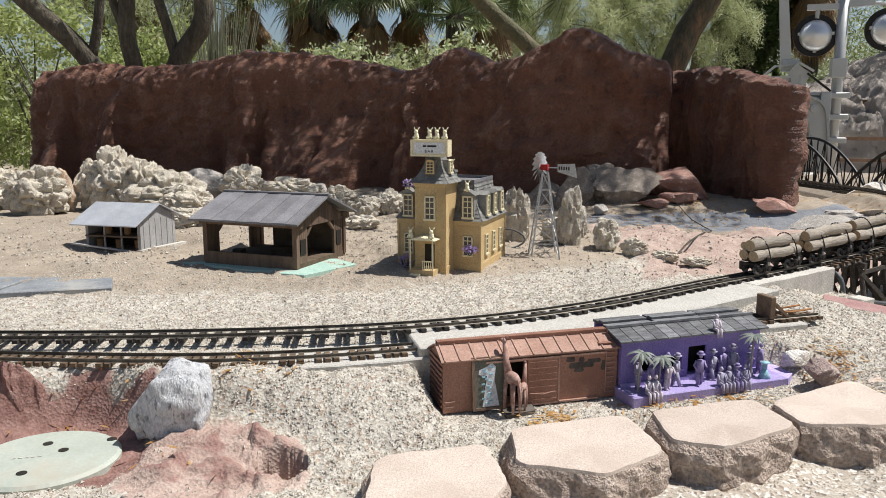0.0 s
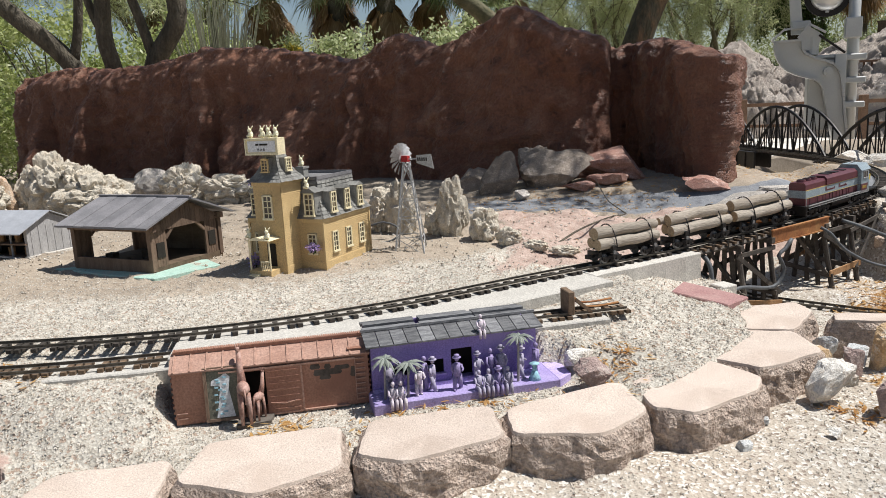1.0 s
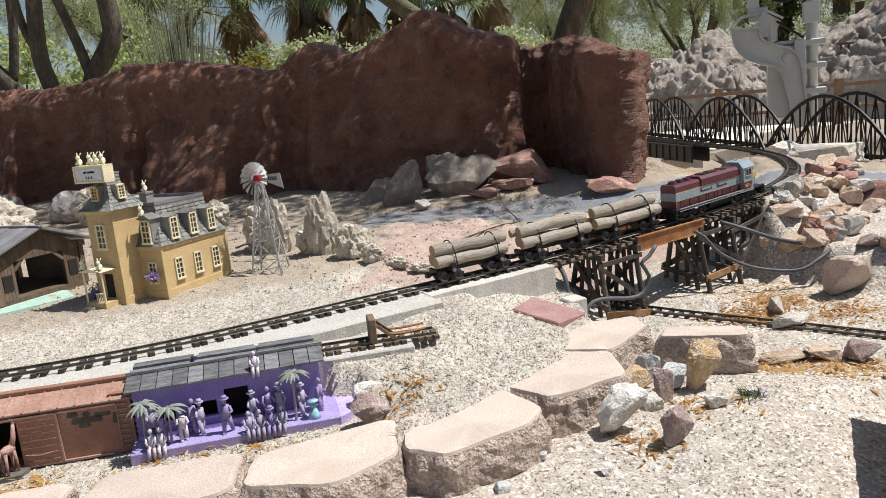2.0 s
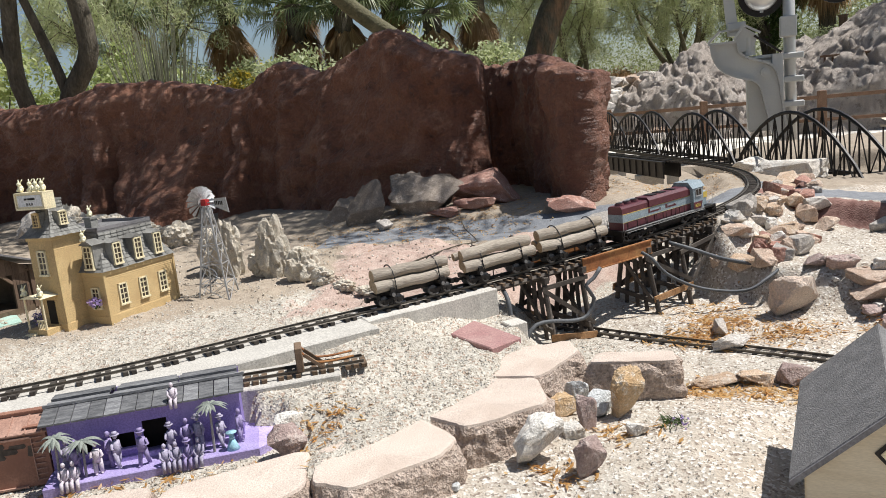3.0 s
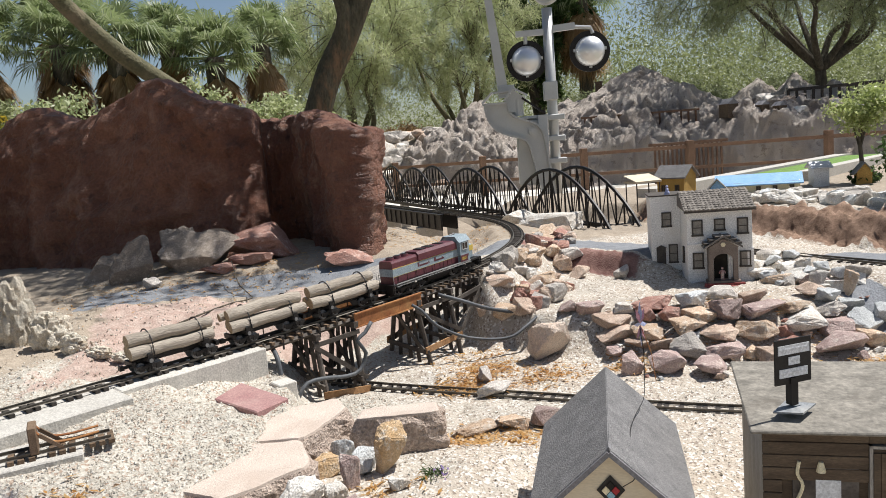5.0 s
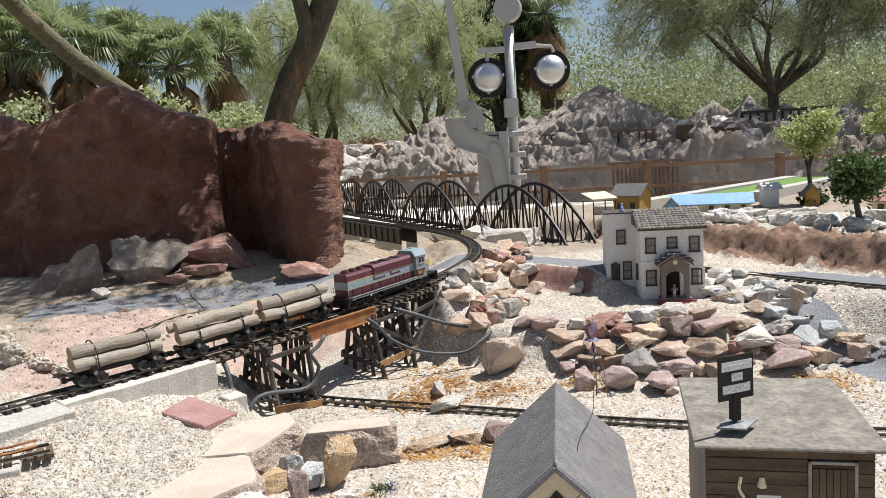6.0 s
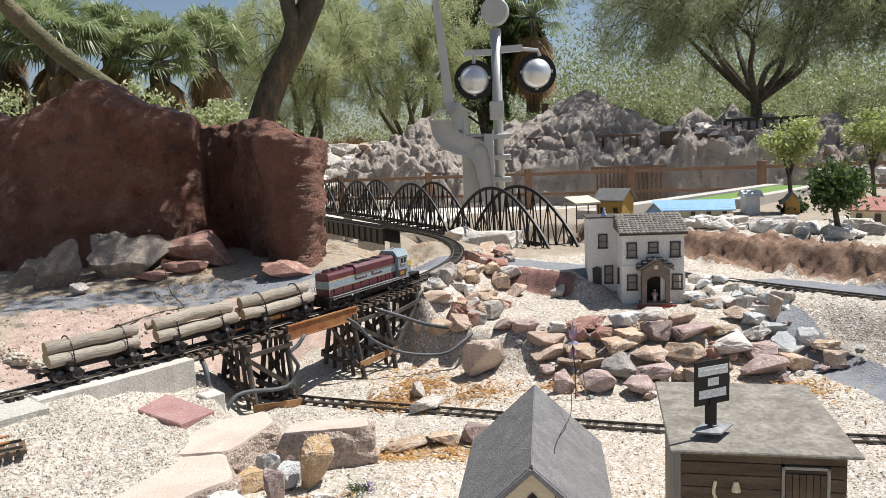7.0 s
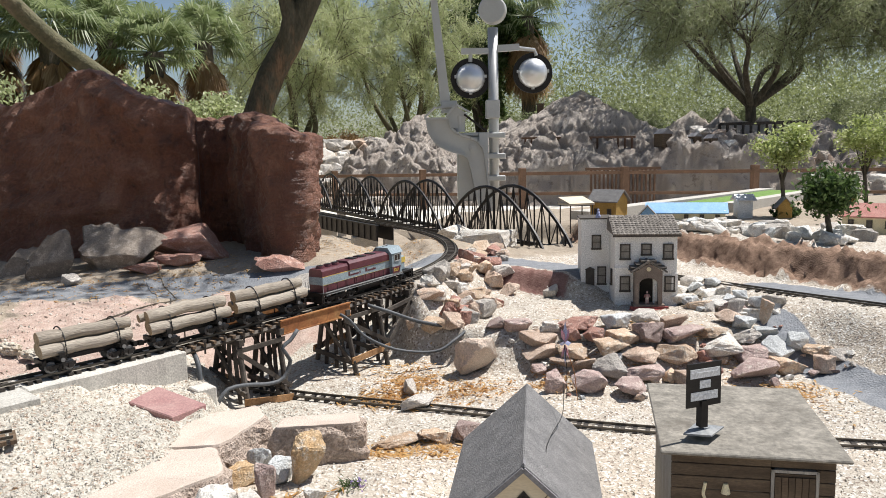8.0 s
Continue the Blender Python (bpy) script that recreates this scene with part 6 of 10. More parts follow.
# ---- violet building with figures and palms ----
def figure(m, pose_kind, material, s, seed, hat):
    """A small doll as one plain mesh."""
    r = random.Random(seed)
    g = Geo()
    if pose_kind == "sit":
        for y in (-0.005, 0.005):
            g.tube([(0, y, 0.020), (0.014, y, 0.020), (0.016, y, 0.002)], 0.0042, 6, 0.0032)
        g.tube([(0, 0, 0.018), (-0.001, 0, 0.030), (0, 0, 0.043)], 0.0075, 8, 0.0065)
        hz_ = 0.052
        arms = [[(0, y * 1.0, 0.041), (0.006, y * 1.2, 0.031), (0.013, y * 0.5, 0.026)] for y in (-0.008, 0.008)]
    else:
        st = 0.008 if pose_kind == "walk" else 0.0015
        g.tube([(st, -0.005, 0), (st * 0.5, -0.005, 0.014), (0, -0.004, 0.029)], 0.0036, 6, 0.0048)
        g.tube([(-st, 0.005, 0), (-st * 0.3, 0.005, 0.014), (0, 0.004, 0.029)], 0.0036, 6, 0.0048)
        lean = r.uniform(-0.003, 0.006)
        g.tube([(0, 0, 0.026), (lean * 0.5, 0, 0.038), (lean, 0, 0.050)], 0.0075, 8, 0.0068)
        hz_ = 0.0595
        arms = [[(lean, y * 0.9, 0.048), (lean + r.uniform(-0.004, 0.006), y * 1.35, 0.038), (lean + r.uniform(0, 0.010), y * r.uniform(0.6, 1.4), r.uniform(0.028, 0.042))] for y in (-0.008, 0.008)]
        g.ball((st + 0.002, -0.005, 0.0015), 0.005, 0.0028, 0.002, 6, 4).ball((-st + 0.002, 0.005, 0.0015), 0.005, 0.0028, 0.002, 6, 4)
    for a in arms:
        g.tube(a, 0.0027, 6, 0.002)
    g.ball((0.001, 0, hz_), 0.0046, 0.0042, 0.0055, 8, 6)
    if hat:
        g.disc((0.001, 0, hz_ + 0.003), (0, 0, 1), 0.0085, 0.0012, 10).disc((0.001, 0, hz_ + 0.006), (0, 0, 1), 0.0048, 0.005, 8)
    ob = part("figurine", g, material, smooth=True)
    ob.matrix_world = m @ Matrix.Scale(s, 4)
    tagged(ob, "small lilac painted figurine on the violet building's porch", "figurine", "lilac figurines")


def palm_model(m, h, seed):
    r = random.Random(seed)
    o = thing("model_palm", m, "grey-green plastic model palm tree", "model palm", "model palms")
    part("trunk", Geo().tube([(0, 0, 0), (0.002, 0.001, h * 0.5), (0.004, 0, h)], 0.0032, 7, 0.0022), M_PALMTRUNK, o)
    for k in range(16):
        a = k * 2.399
        up = r.uniform(0.1, 0.9)
        L = r.uniform(0.032, 0.042)
        d = Vector((math.cos(a), math.sin(a), 0))
        pts = [Vector((0.004, 0, h)), Vector((0.004, 0, h)) + d * L * 0.5 + Vector((0, 0, L * 0.35 * up)), Vector((0.004, 0, h)) + d * L + Vector((0, 0, -L * (0.7 - up * 0.6)))]
        side = Vector((-d.y, d.x, 0))
        vs, fs = [], []
        for i in range(7):
            t = i / 6
            p = pts[0] * (1 - t) ** 2 + pts[1] * 2 * t * (1 - t) + pts[2] * t * t
            w = 0.0045 * math.sin(math.pi * min(1, 0.15 + t * 0.85)) + 0.0004
            vs += [p - side * w + Vector((0, 0, -w * 0.5)), p + Vector((0, 0, 0.0006)), p + side * w + Vector((0, 0, -w * 0.5))]
        for i in range(6):
            fs += [(i * 3, i * 3 + 1, i * 3 + 4, i * 3 + 3), (i * 3 + 1, i * 3 + 2, i * 3 + 5, i * 3 + 4)]
        part("frond", Geo().add(vs, fs), M_PALMGREY, o)


M_PALMTRUNK = mat("grey_trunk", (0.26, 0.24, 0.24), (0.33, 0.31, 0.30), 0.8, 80, 300, 0.4, 0.0005)
M_PALMGREY = mat("grey_green_plastic", (0.17, 0.19, 0.17), (0.24, 0.26, 0.22), 0.7, 60, 300, 0.2)
M_FIG = [mat("lilac_figure", (0.34, 0.28, 0.47), (0.27, 0.22, 0.40), 0.7, 90, 300, 0.2, rnd=0.1), mat("grey_lilac_figure", (0.40, 0.37, 0.46), (0.30, 0.27, 0.36), 0.7, 90, 300, 0.2, rnd=0.1), mat("pale_figure", (0.62, 0.56, 0.58), (0.52, 0.45, 0.52), 0.7, 90, 300, 0.2)]
M_ROOFPLANK = mat("grey_weathered_plank", (0.11, 0.11, 0.115), (0.22, 0.22, 0.22), 0.85, 30, 160, 0.8, 0.002, rnd=0.3, dirt=(0.065, 0.065, 0.07), stretch=(1, 4, 4))


def violet_building():
    P = pose(0.447, 1.655, -0.088, 0, 0, 18.5)
    o = thing("violet_building", P, "violet painted model station with grey plank roof", "model building")
    L, Y0, D, E = 0.40, 0.075, 0.125, 0.118
    part("porch", Geo().box(-0.01, 0.43, 0.0, Y0 + D, -0.020, 0.008), M_LILAC, o, bevel=0.002)
    part("porch_edge", Geo().prism([(0.43, 0.0), (0.47, 0.03), (0.475, 0.10), (0.43, 0.16)], -0.03, 0.007), M_LILAC, o)
    holes = [(0.045, 0.082, 0.040, 0.068), (0.118, 0.170, 0.036, 0.070), (0.188, 0.240, 0.020, 0.090)]
    xs = [0.0] + [v for h in holes for v in h[:2]] + [L]
    g = Geo()
    for i in range(0, len(xs), 2):
        g.box(xs[i], xs[i + 1], Y0, Y0 + 0.006, 0.008, E)
    for x0, x1, z0, z1 in holes:
        g.box(x0, x1, Y0, Y0 + 0.006, 0.008, z0).box(x0, x1, Y0, Y0 + 0.006, z1, E)
    part("front_wall", g, M_PURPLE, o)
    for x in (0.0, L - 0.006):
        part("side_wall", Geo().box(x, x + 0.006, Y0 + 0.006, Y0 + D, 0.008, E + 0.008), M_PURPLE, o)
    part("back_wall", Geo().box(0, L, Y0 + D, Y0 + D + 0.006, 0.008, E + 0.02), M_PURPLE, o)
    # near-black sheet behind the openings, standing in for the shade indoors
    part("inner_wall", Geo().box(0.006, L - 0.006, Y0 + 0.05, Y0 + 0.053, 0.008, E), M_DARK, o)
    for x0, x1, z0, z1 in holes:
        part("sill", Geo().box(x0 - 0.004, x1 + 0.004, Y0 - 0.006, Y0, z0 - 0.004, z0), M_LILAC, o)
    part("plinth", Geo().box(0.0, L, Y0 - 0.006, Y0, 0.008, 0.016), M_LILAC, o)
    r = random.Random(9)
    for k in range(13):
        x0, x1 = -0.012 + k * 0.0328, -0.012 + (k + 1) * 0.0328 - 0.002
        part("roof_plank", Geo().add([(x0, Y0 - 0.016, E + 0.002), (x1, Y0 - 0.016, E + 0.002), (x1, Y0 + 0.05, E + 0.018), (x0, Y0 + 0.05, E + 0.018), (x0, Y0 - 0.016, E + 0.006), (x1, Y0 - 0.016, E + 0.006), (x1, Y0 + 0.05, E + 0.022), (x0, Y0 + 0.05, E + 0.022)], [(3, 2, 1, 0), (4, 5, 6, 7), (0, 1, 5, 4), (1, 2, 6, 5), (2, 3, 7, 6), (3, 0, 4, 7)]), M_ROOFPLANK, o)
    for j in range(3):
        y = Y0 + 0.056 + j * 0.026
        for k in range(3):
            x0 = -0.014 + k * 0.142 + r.uniform(0, 0.012)
            q = part("roof_board", Geo().box(x0, x0 + r.uniform(0.122, 0.14), y, y + 0.02, E + 0.02 + 0.004 * (j % 2), E + 0.026 + 0.004 * (j % 2)), M_ROOFPLANK, o)
    part("roof_bar", Geo().beam((-0.014, Y0 + 0.05, E + 0.026), (L + 0.016, Y0 + 0.05, E + 0.026), 0.006, 0.006), M_ROOFPLANK, o)
    spots = [(0.055, 0.035, "stand", 0, 1, -90, 1), (0.035, 0.055, "stand", 1, 0, -60, 0), (0.098, 0.028, "stand", 2, 1, -80, 0), (0.135, 0.045, "walk", 1, 1, -40, 1), (0.190, 0.03, "walk", 0, 1, -110, 1), (0.245, 0.055, "walk", 1, 0, -70, 1), (0.280, 0.062, "stand", 0, 0, -90, 0), (0.305, 0.055, "stand", 1, 0, -120, 1), (0.352, 0.05, "walk", 1, 0, -50, 1), (0.392, 0.06, "stand", 0, 0, -20, 0), (0.12, 0.058, "stand", 0, 0, 180, 0)]
    for i, (x, y, kind, mi, _, rz, hat) in enumerate(spots):
        figure(P @ pose(x, y, 0.008, 0, 0, rz), kind, M_FIG[mi], 1.18 + 0.06 * math.sin(i * 2.1), i, hat)
    for i, (x, mi) in enumerate(((0.035, 2), (0.053, 2), (0.235, 1), (0.258, 1), (0.282, 0), (0.305, 1))):
        figure(P @ pose(x, 0.010, -0.008, 0, 0, -90 + 8 * math.sin(i)), "sit", M_FIG[mi], 1.1, i + 30, i == 4)
    figure(P @ pose(0.262, Y0 - 0.004, E - 0.008, 0, 0, -90), "sit", M_FIG[2], 1.0, 50, 0)
    d = Geo().tube([(0, 0, 0), (0, 0, 0.012), (0, 0, 0.024)], 0.016, 12, 0.006).ball((0, 0, 0.036), 0.006).disc((0, 0, 0.041), (0, 0, 1), 0.012, 0.0015, 12).tube([(0, 0, 0.024), (0, 0, 0.034)], 0.006, 8)
    ob = part("figurine", d, M_BLUEPAINT, smooth=True)
    ob.matrix_world = P @ pose(0.375, 0.022, 0.006)
    tagged(ob, "small pale blue skirted figurine sitting on the porch", "figurine", "lilac figurines")
    palm_model(P @ pose(0.020, 0.03, 0.006), 0.098, 1)
    palm_model(P @ pose(0.072, 0.025, 0.006), 0.082, 2)
    palm_model(P @ pose(0.335, 0.025, 0.006), 0.112, 3)


violet_building()


# ---- utility cover, marbled stone, siding end ----
def cover():
    P = pose(-0.80, 1.425, -0.122, 0, 0, 12)
    o = thing("utility_cover", P, "pale green round plastic utility cover with holes", "utility cover")
    n = 40
    a, b = 0.145, 0.135
    ring = [(a * math.cos(6.28318 * k / n), b * math.sin(6.28318 * k / n)) for k in range(n)]
    g = Geo().prism(ring, -0.05, 0.0).prism(ring, 0.0, 0.006, shrink=0.05)
    part("lid", g, M_COVER, o)
    # holes are not cut: near-black discs paint the shade inside them
    for x, y in ((-0.01, 0.065), (0.115, 0.062), (0.03, 0.025), (-0.02, -0.07)):
        part("hole", Geo().disc((x, y, 0.005), (0, 0, 1), 0.010, 0.004, 14), M_DARK, o)
    g = Geo()
    for k in range(5):
        g.box(-0.06 + k * 0.012, -0.052 + k * 0.012, 0.0, 0.003, 0.0055, 0.0075)
    part("writing", g, M_CONC, o, "small moulded unreadable marks")


M_COVER = mat("pale_green_plastic", (0.37, 0.40, 0.34), (0.43, 0.46, 0.395), 0.6, 9, 150, 0.2, 0.0006, dirt=(0.42, 0.37, 0.29), grain=(0.88, 1.1))
cover()
rock("boulder", -0.580, 1.545, (0.084, 0.070, 0.090), M_MARBLE, "rounded black and white marbled stone beside the red ground", 14, 0, z=-0.125, sink=0.08, level=5, cuts=2, rough=0.06, smooth=True, block=0.35)


M_LAVA = rock_mat("red_lava", (0.27, 0.135, 0.11), (0.38, 0.22, 0.185), (0.46, 0.30, 0.255), 14.0, 0.15)


def lava_bank():
    """Lumpy crust heaped up to the ends of the siding's ties."""
    xs, ys = np.linspace(-1.7, -0.63, 190), np.linspace(1.46, 1.68, 60)
    vs = []
    for x in xs:
        for y in ys:
            w = Vector((x, y, 0)) + 0.02 * Vector((noise.noise((x * 13, y * 13, 1)), noise.noise((x * 13, y * 13, 5)), 0))
            lump = 0.0
            for sc, amp in ((13, 0.040), (34, 0.017)):
                d = noise.voronoi(Vector((w.x * sc, w.y * sc * 1.2, 3.0)))[0]
                lump += amp * (min(1.0, (d[1] - d[0]) * 2.4) ** 0.6 - 0.7)
            lump += 0.006 * fbm(x * 60, y * 60, 2.0, 3)
            wob = 0.03 * fbm(x * 7, y * 7, 4.0)
            rise = ss(1.48, 1.53, y + wob) * ss(0.175, 0.225, math.hypot(x + 0.80, y - 1.425) + wob) * ss(0.050, 0.085, near(SIDE_XY, x, y)[0]) * ss(-0.635, -0.68, x + wob) * ss(-1.7, -1.6, x)
            vs.append((x, y - 0.5 * lump * rise, mix(gz(x, y) - 0.03, gz(x, y) + 0.016 + lump, rise)))
    n = len(ys)
    fs = [(i * n + k, (i + 1) * n + k, (i + 1) * n + k + 1, i * n + k + 1) for i in range(len(xs) - 1) for k in range(n - 1)]
    tagged(part("lava_rock", Geo().add(vs, fs), M_LAVA), "lumpy crust of dark red lava rock beside the track", "rock")


lava_bank()


def buffer_stop():
    e = SIDING[-8]
    P = Matrix.Translation(e) @ pose(0, 0, 0, 0, 0, 16)
    o = thing("buffer_stop", P, "brown wooden buffer stop at the siding's end", "buffer stop")
    for y in (-0.022, 0.022):
        part("bent_rail", Geo().tube(spline([(0.12, y, 0.014), (0.06, y, 0.010), (0.02, y, 0.016), (-0.005, y, 0.042), (-0.008, y, 0.05)], 0.012), 0.0028, 6), M_RUST, o)
        part("strut", Geo().beam((0.045, y, -0.006), (0.0, y, 0.035), 0.008, 0.008), M_TIEBROWN, o)
    part("bumper_beam", Geo().box(-0.022, -0.004, -0.03, 0.03, -0.006, 0.056), M_TIEBROWN, o, bevel=0.002)


buffer_stop()


# ---- concrete bed and abutment ----
def strip(name, line, w0, w1, z_off, depth, material, label, kind=""):
    """A band along a line, from w0 on its right to w1 on its left, with thickness."""
    vs, n = [], len(line)
    for i, p in enumerate(line):
        d = line[min(n - 1, i + 1)] - line[max(0, i - 1)]
        nr = Vector((-d.y, d.x, 0)).normalized()
        j = 0.006 * fbm(p.x * 9, p.y * 9)
        for w, z in ((w0 + j, -depth), (w0 + j, 0.0), (w1 + j, 0.0), (w1 + j, -depth)):
            q = p + nr * w
            vs.append((q.x, q.y, p.z + z_off + z))
    fs = [(i * 4 + k, (i + 1) * 4 + k, (i + 1) * 4 + (k + 1) % 4, i * 4 + (k + 1) % 4) for i in range(n - 1) for k in range(4)] + [(0, 1, 2, 3), (n * 4 - 1, n * 4 - 2, n * 4 - 3, n * 4 - 4)]
    ob = part(name, Geo().add(vs, fs), material, bevel=0.003)
    return tagged(ob, label, "concrete bed", kind=kind)


a0, a1 = arc_at_x(-0.1), arc_at_x(1.335)
a2 = arc_at_x(0.95)
strip("track_bed", [on_main(a0 + (a2 - a0) * k / 40) for k in range(41)], -0.16, 0.055, -0.0175, 0.14, M_PALE, "pale concrete bed beneath the main line", "structure")
strip("siding_bed", [p for p in SIDING if -0.36 < p.x < 1.0], -0.06, 0.10, -0.0165, 0.12, M_PALE, "pale concrete bed beneath the dead-end siding", "structure")
b0 = arc_at_x(0.955)
strip("abutment", [on_main(b0 + (a1 - b0) * k / 20) for k in range(21)], -0.075, 0.07, -0.0165, 0.27, M_CONC, "grey concrete abutment at the trestle's end", "structure")


# ---- trestle ----
def trestle():
    o = thing("trestle_bridge", Matrix(), "dark timber trestle bridge with rusty girder plates", "bridge")
    s0, s1 = arc_at_x(1.335), arc_at_x(2.22)

    def at(s, w, z=None):
        p, q = on_main(s - 0.01), on_main(s + 0.01)
        d = (q - p).normalized()
        nr = Vector((-d.y, d.x, 0)).normalized()
        c = on_main(s) + nr * w
        return Vector((c.x, c.y, c.z if z is None else z))

    for w in (-0.026, 0.026, -0.05, 0.05):
        n = 14
        g = Geo().tube([at(s0 + (s1 - s0) * k / n, w) - Vector((0, 0, 0.027)) for k in range(n + 1)], 0.0085, 4)
        part("stringer", g, M_TIMBER, o)
    k = 0
    s = s0
    while s < s1:
        p, q = at(s, -0.062), at(s, 0.062)
        part("cross_tie", Geo().beam(p - Vector((0, 0, 0.0175)), q - Vector((0, 0, 0.0175)), 0.010, 0.008), M_TIEBROWN, o)
        if k % 2 == 0:
            for w in (-0.060, 0.060):
                if w > 0:
                    part("rail_post", Geo().beam(at(s, w) - Vector((0, 0, 0.02)), at(s, w) + Vector((0, 0, 0.024)), 0.004, 0.004), M_TIEBROWN, o)
                else:
                    part("hanger_post", Geo().beam(at(s, w) - Vector((0, 0, 0.045)), at(s, w) - Vector((0, 0, 0.004)), 0.006, 0.006), M_TIMBER, o)
        s += 0.035
        k += 1
    g = Geo().tube([at(s0 + (s1 - s0) * k / 14, 0.060) + Vector((0, 0, 0.024)) for k in range(15)], 0.0026, 4)
    part("top_rail", g, M_TIEBROWN, o)
    for x0, x1, w, z0, z1 in ((1.625, 1.90, -0.070, -0.052, -0.006), (1.50, 1.82, 0.072, -0.02, 0.024)):
        a, b = arc_at_x(x0), arc_at_x(x1)
        g = Geo()
        for k in range(6):
            u, v = a + (b - a) * k / 6, a + (b - a) * (k + 1) / 6
            P_, Q_ = at(u, w), at(v, w)
            g.beam(P_ + Vector((0, 0, (z0 + z1) / 2)), Q_ + Vector((0, 0, (z0 + z1) / 2)), 0.004, z1 - z0)
            g.beam(P_ + Vector((0, 0, z1)), Q_ + Vector((0, 0, z1)), 0.012, 0.004).beam(P_ + Vector((0, 0, z0)), Q_ + Vector((0, 0, z0)), 0.012, 0.004)
        part("girder_plate", g, M_RUST, o, "orange rusty plate")
    r = random.Random(3)
    bents = []
    for ds in (0.19, 0.345, 0.645, 0.825, 1.02):
        sk = s0 + ds
        deck = on_main(sk).z - 0.048
        tops, feet = [], []
        for k in range(5):
            u = k / 2 - 1
            ft = at(sk + r.uniform(-0.008, 0.008), u * (0.105 if ds < 0.9 else 0.085))
            ft.z = gz(ft.x, ft.y) - 0.012
            tops.append(at(sk, u * 0.056, deck))
            feet.append(ft)
            if k in (0, 4):
                part("post", Geo().tube([ft, tops[-1] + Vector((0, 0, 0.012))], 0.0100, 9, 0.0088), M_TIMBER, o)
            else:
                part("post", Geo().beam(ft, tops[-1], 0.0135, 0.0135), M_TIMBER, o)
        along = (at(sk + 0.02, 0) - at(sk - 0.02, 0)).normalized()
        side = at(sk, -1.0) - at(sk, 0.0)
        lift = Vector((0, 0, 0.008))
        part("bent_cap", Geo().beam(tops[0] + side * 0.022 + lift, tops[-1] - side * 0.022 + lift, 0.018, 0.020), M_TIMBER, o)

        def lerp(i, u):
            return feet[i].lerp(tops[i], u)
        f, b = -along * 0.011, along * 0.011
        part("sill_beam", Geo().beam(lerp(0, 0.26) + f + side * 0.018, lerp(-1, 0.26) + f - side * 0.018, 0.008, 0.017), M_TIMBER, o)
        part("diagonal_brace", Geo().beam(lerp(0, 0.30) + f * 1.7, lerp(-1, 0.93) + f * 1.7, 0.006, 0.015), M_TIMBER, o)
        part("diagonal_brace", Geo().beam(lerp(0, 0.93) + b, lerp(-1, 0.30) + b, 0.006, 0.015), M_TIMBER, o)
        bents.append((tops, feet))
    # planks that tie the bents together along the line
    for i, j, u, v, m_ in ((0, 1, 0.14, 0.10, M_BROWNWOOD), (0, 1, 0.92, 0.92, M_TIMBER), (0, 1, 0.85, 0.30, M_TIMBER), (2, 3, 0.30, 0.34, M_BROWNWOOD), (2, 3, 0.88, 0.45, M_TIMBER), (3, 4, 0.34, 0.42, M_TIMBER), (3, 4, 0.86, 0.50, M_TIMBER), (2, 3, 0.94, 0.94, M_TIMBER)):
        for k in (0, 4):
            out = (bents[i][0][0] - bents[i][0][-1]).normalized() * (0.012 if k == 0 else -0.012)
            a, b = bents[i][1][k].lerp(bents[i][0][k], u) + out, bents[j][1][k].lerp(bents[j][0][k], v) + out
            part("side_plank", Geo().beam(a + (a - b) * 0.10, b + (b - a) * 0.10, 0.006, 0.022 if m_ is M_BROWNWOOD else 0.015), m_, o)


trestle()


def hose(pts, r, label, name="hose", material=None):
    ob = part(name, Geo().tube(spline(pts, 0.02), r, 8), material or M_HOSE, smooth=True)
    tagged(ob, label, "hose", "hoses at the trestle")


hose([(1.90, 2.95, 0.045), (1.935, 2.94, 0.02), (1.985, 2.935, -0.04), (2.10, 2.935, -0.10), (2.25, 2.94, -0.122), (2.34, 2.97, -0.09), (2.40, 3.02, -0.07)], 0.006, "grey-black hose sagging below the trestle into the rocks")
hose([(2.02, 3.06, 0.05), (2.10, 3.05, 0.02), (2.22, 3.06, -0.03), (2.37, 3.09, -0.07), (2.46, 3.14, -0.08)], 0.0075, "grey-black hose running from the trestle to the rocks")
hose([(1.733, 2.775, 0.041), (1.707, 2.76, 0.01), (1.678, 2.741, -0.01), (1.704, 2.757, -0.058), (1.679, 2.742, -0.11), (1.632, 2.714, -0.117), (1.553, 2.666, -0.1), (1.502, 2.635, -0.099), (1.477, 2.619, -0.124), (1.463, 2.611, -0.152)], 0.0068, "grey hose looped round the trestle posts")
hose([(1.40, 2.70, 0.02), (1.418, 2.64, -0.01), (1.425, 2.62, -0.08), (1.44, 2.60, -0.15)], 0.008, "grey hose hanging beside the concrete abutment")
hose([(0.20, 3.04, 0.10), (0.26, 3.03, 0.115), (0.31, 3.02, 0.10), (0.33, 3.0, 0.075), (0.30, 2.99, 0.05), (0.24, 2.98, 0.035)], 0.004, "thin black hose looped behind the yellow house")
M_REDFLAG = mat("dusty_red_stone", (0.32, 0.175, 0.165), (0.38, 0.23, 0.21), 0.85, 16, 180, 0.4, 0.001, dirt=(0.45, 0.33, 0.29))
fl = part("flagstone", Geo().prism([(1.242, 2.414), (1.366, 2.245), (1.449, 2.326), (1.309, 2.539)], -0.075, -0.040), M_REDFLAG, bevel=0.003)
tagged(fl, "thin dusty red flagstone on the gravel", "flagstone")
bl = part("concrete_block", Geo().box(-0.030, 0.030, -0.03, 0.03, -0.08, 0.09), M_CONC, bevel=0.003)
bl.matrix_world = pose(1.432, 2.525, -0.14, 0, 0, 28)
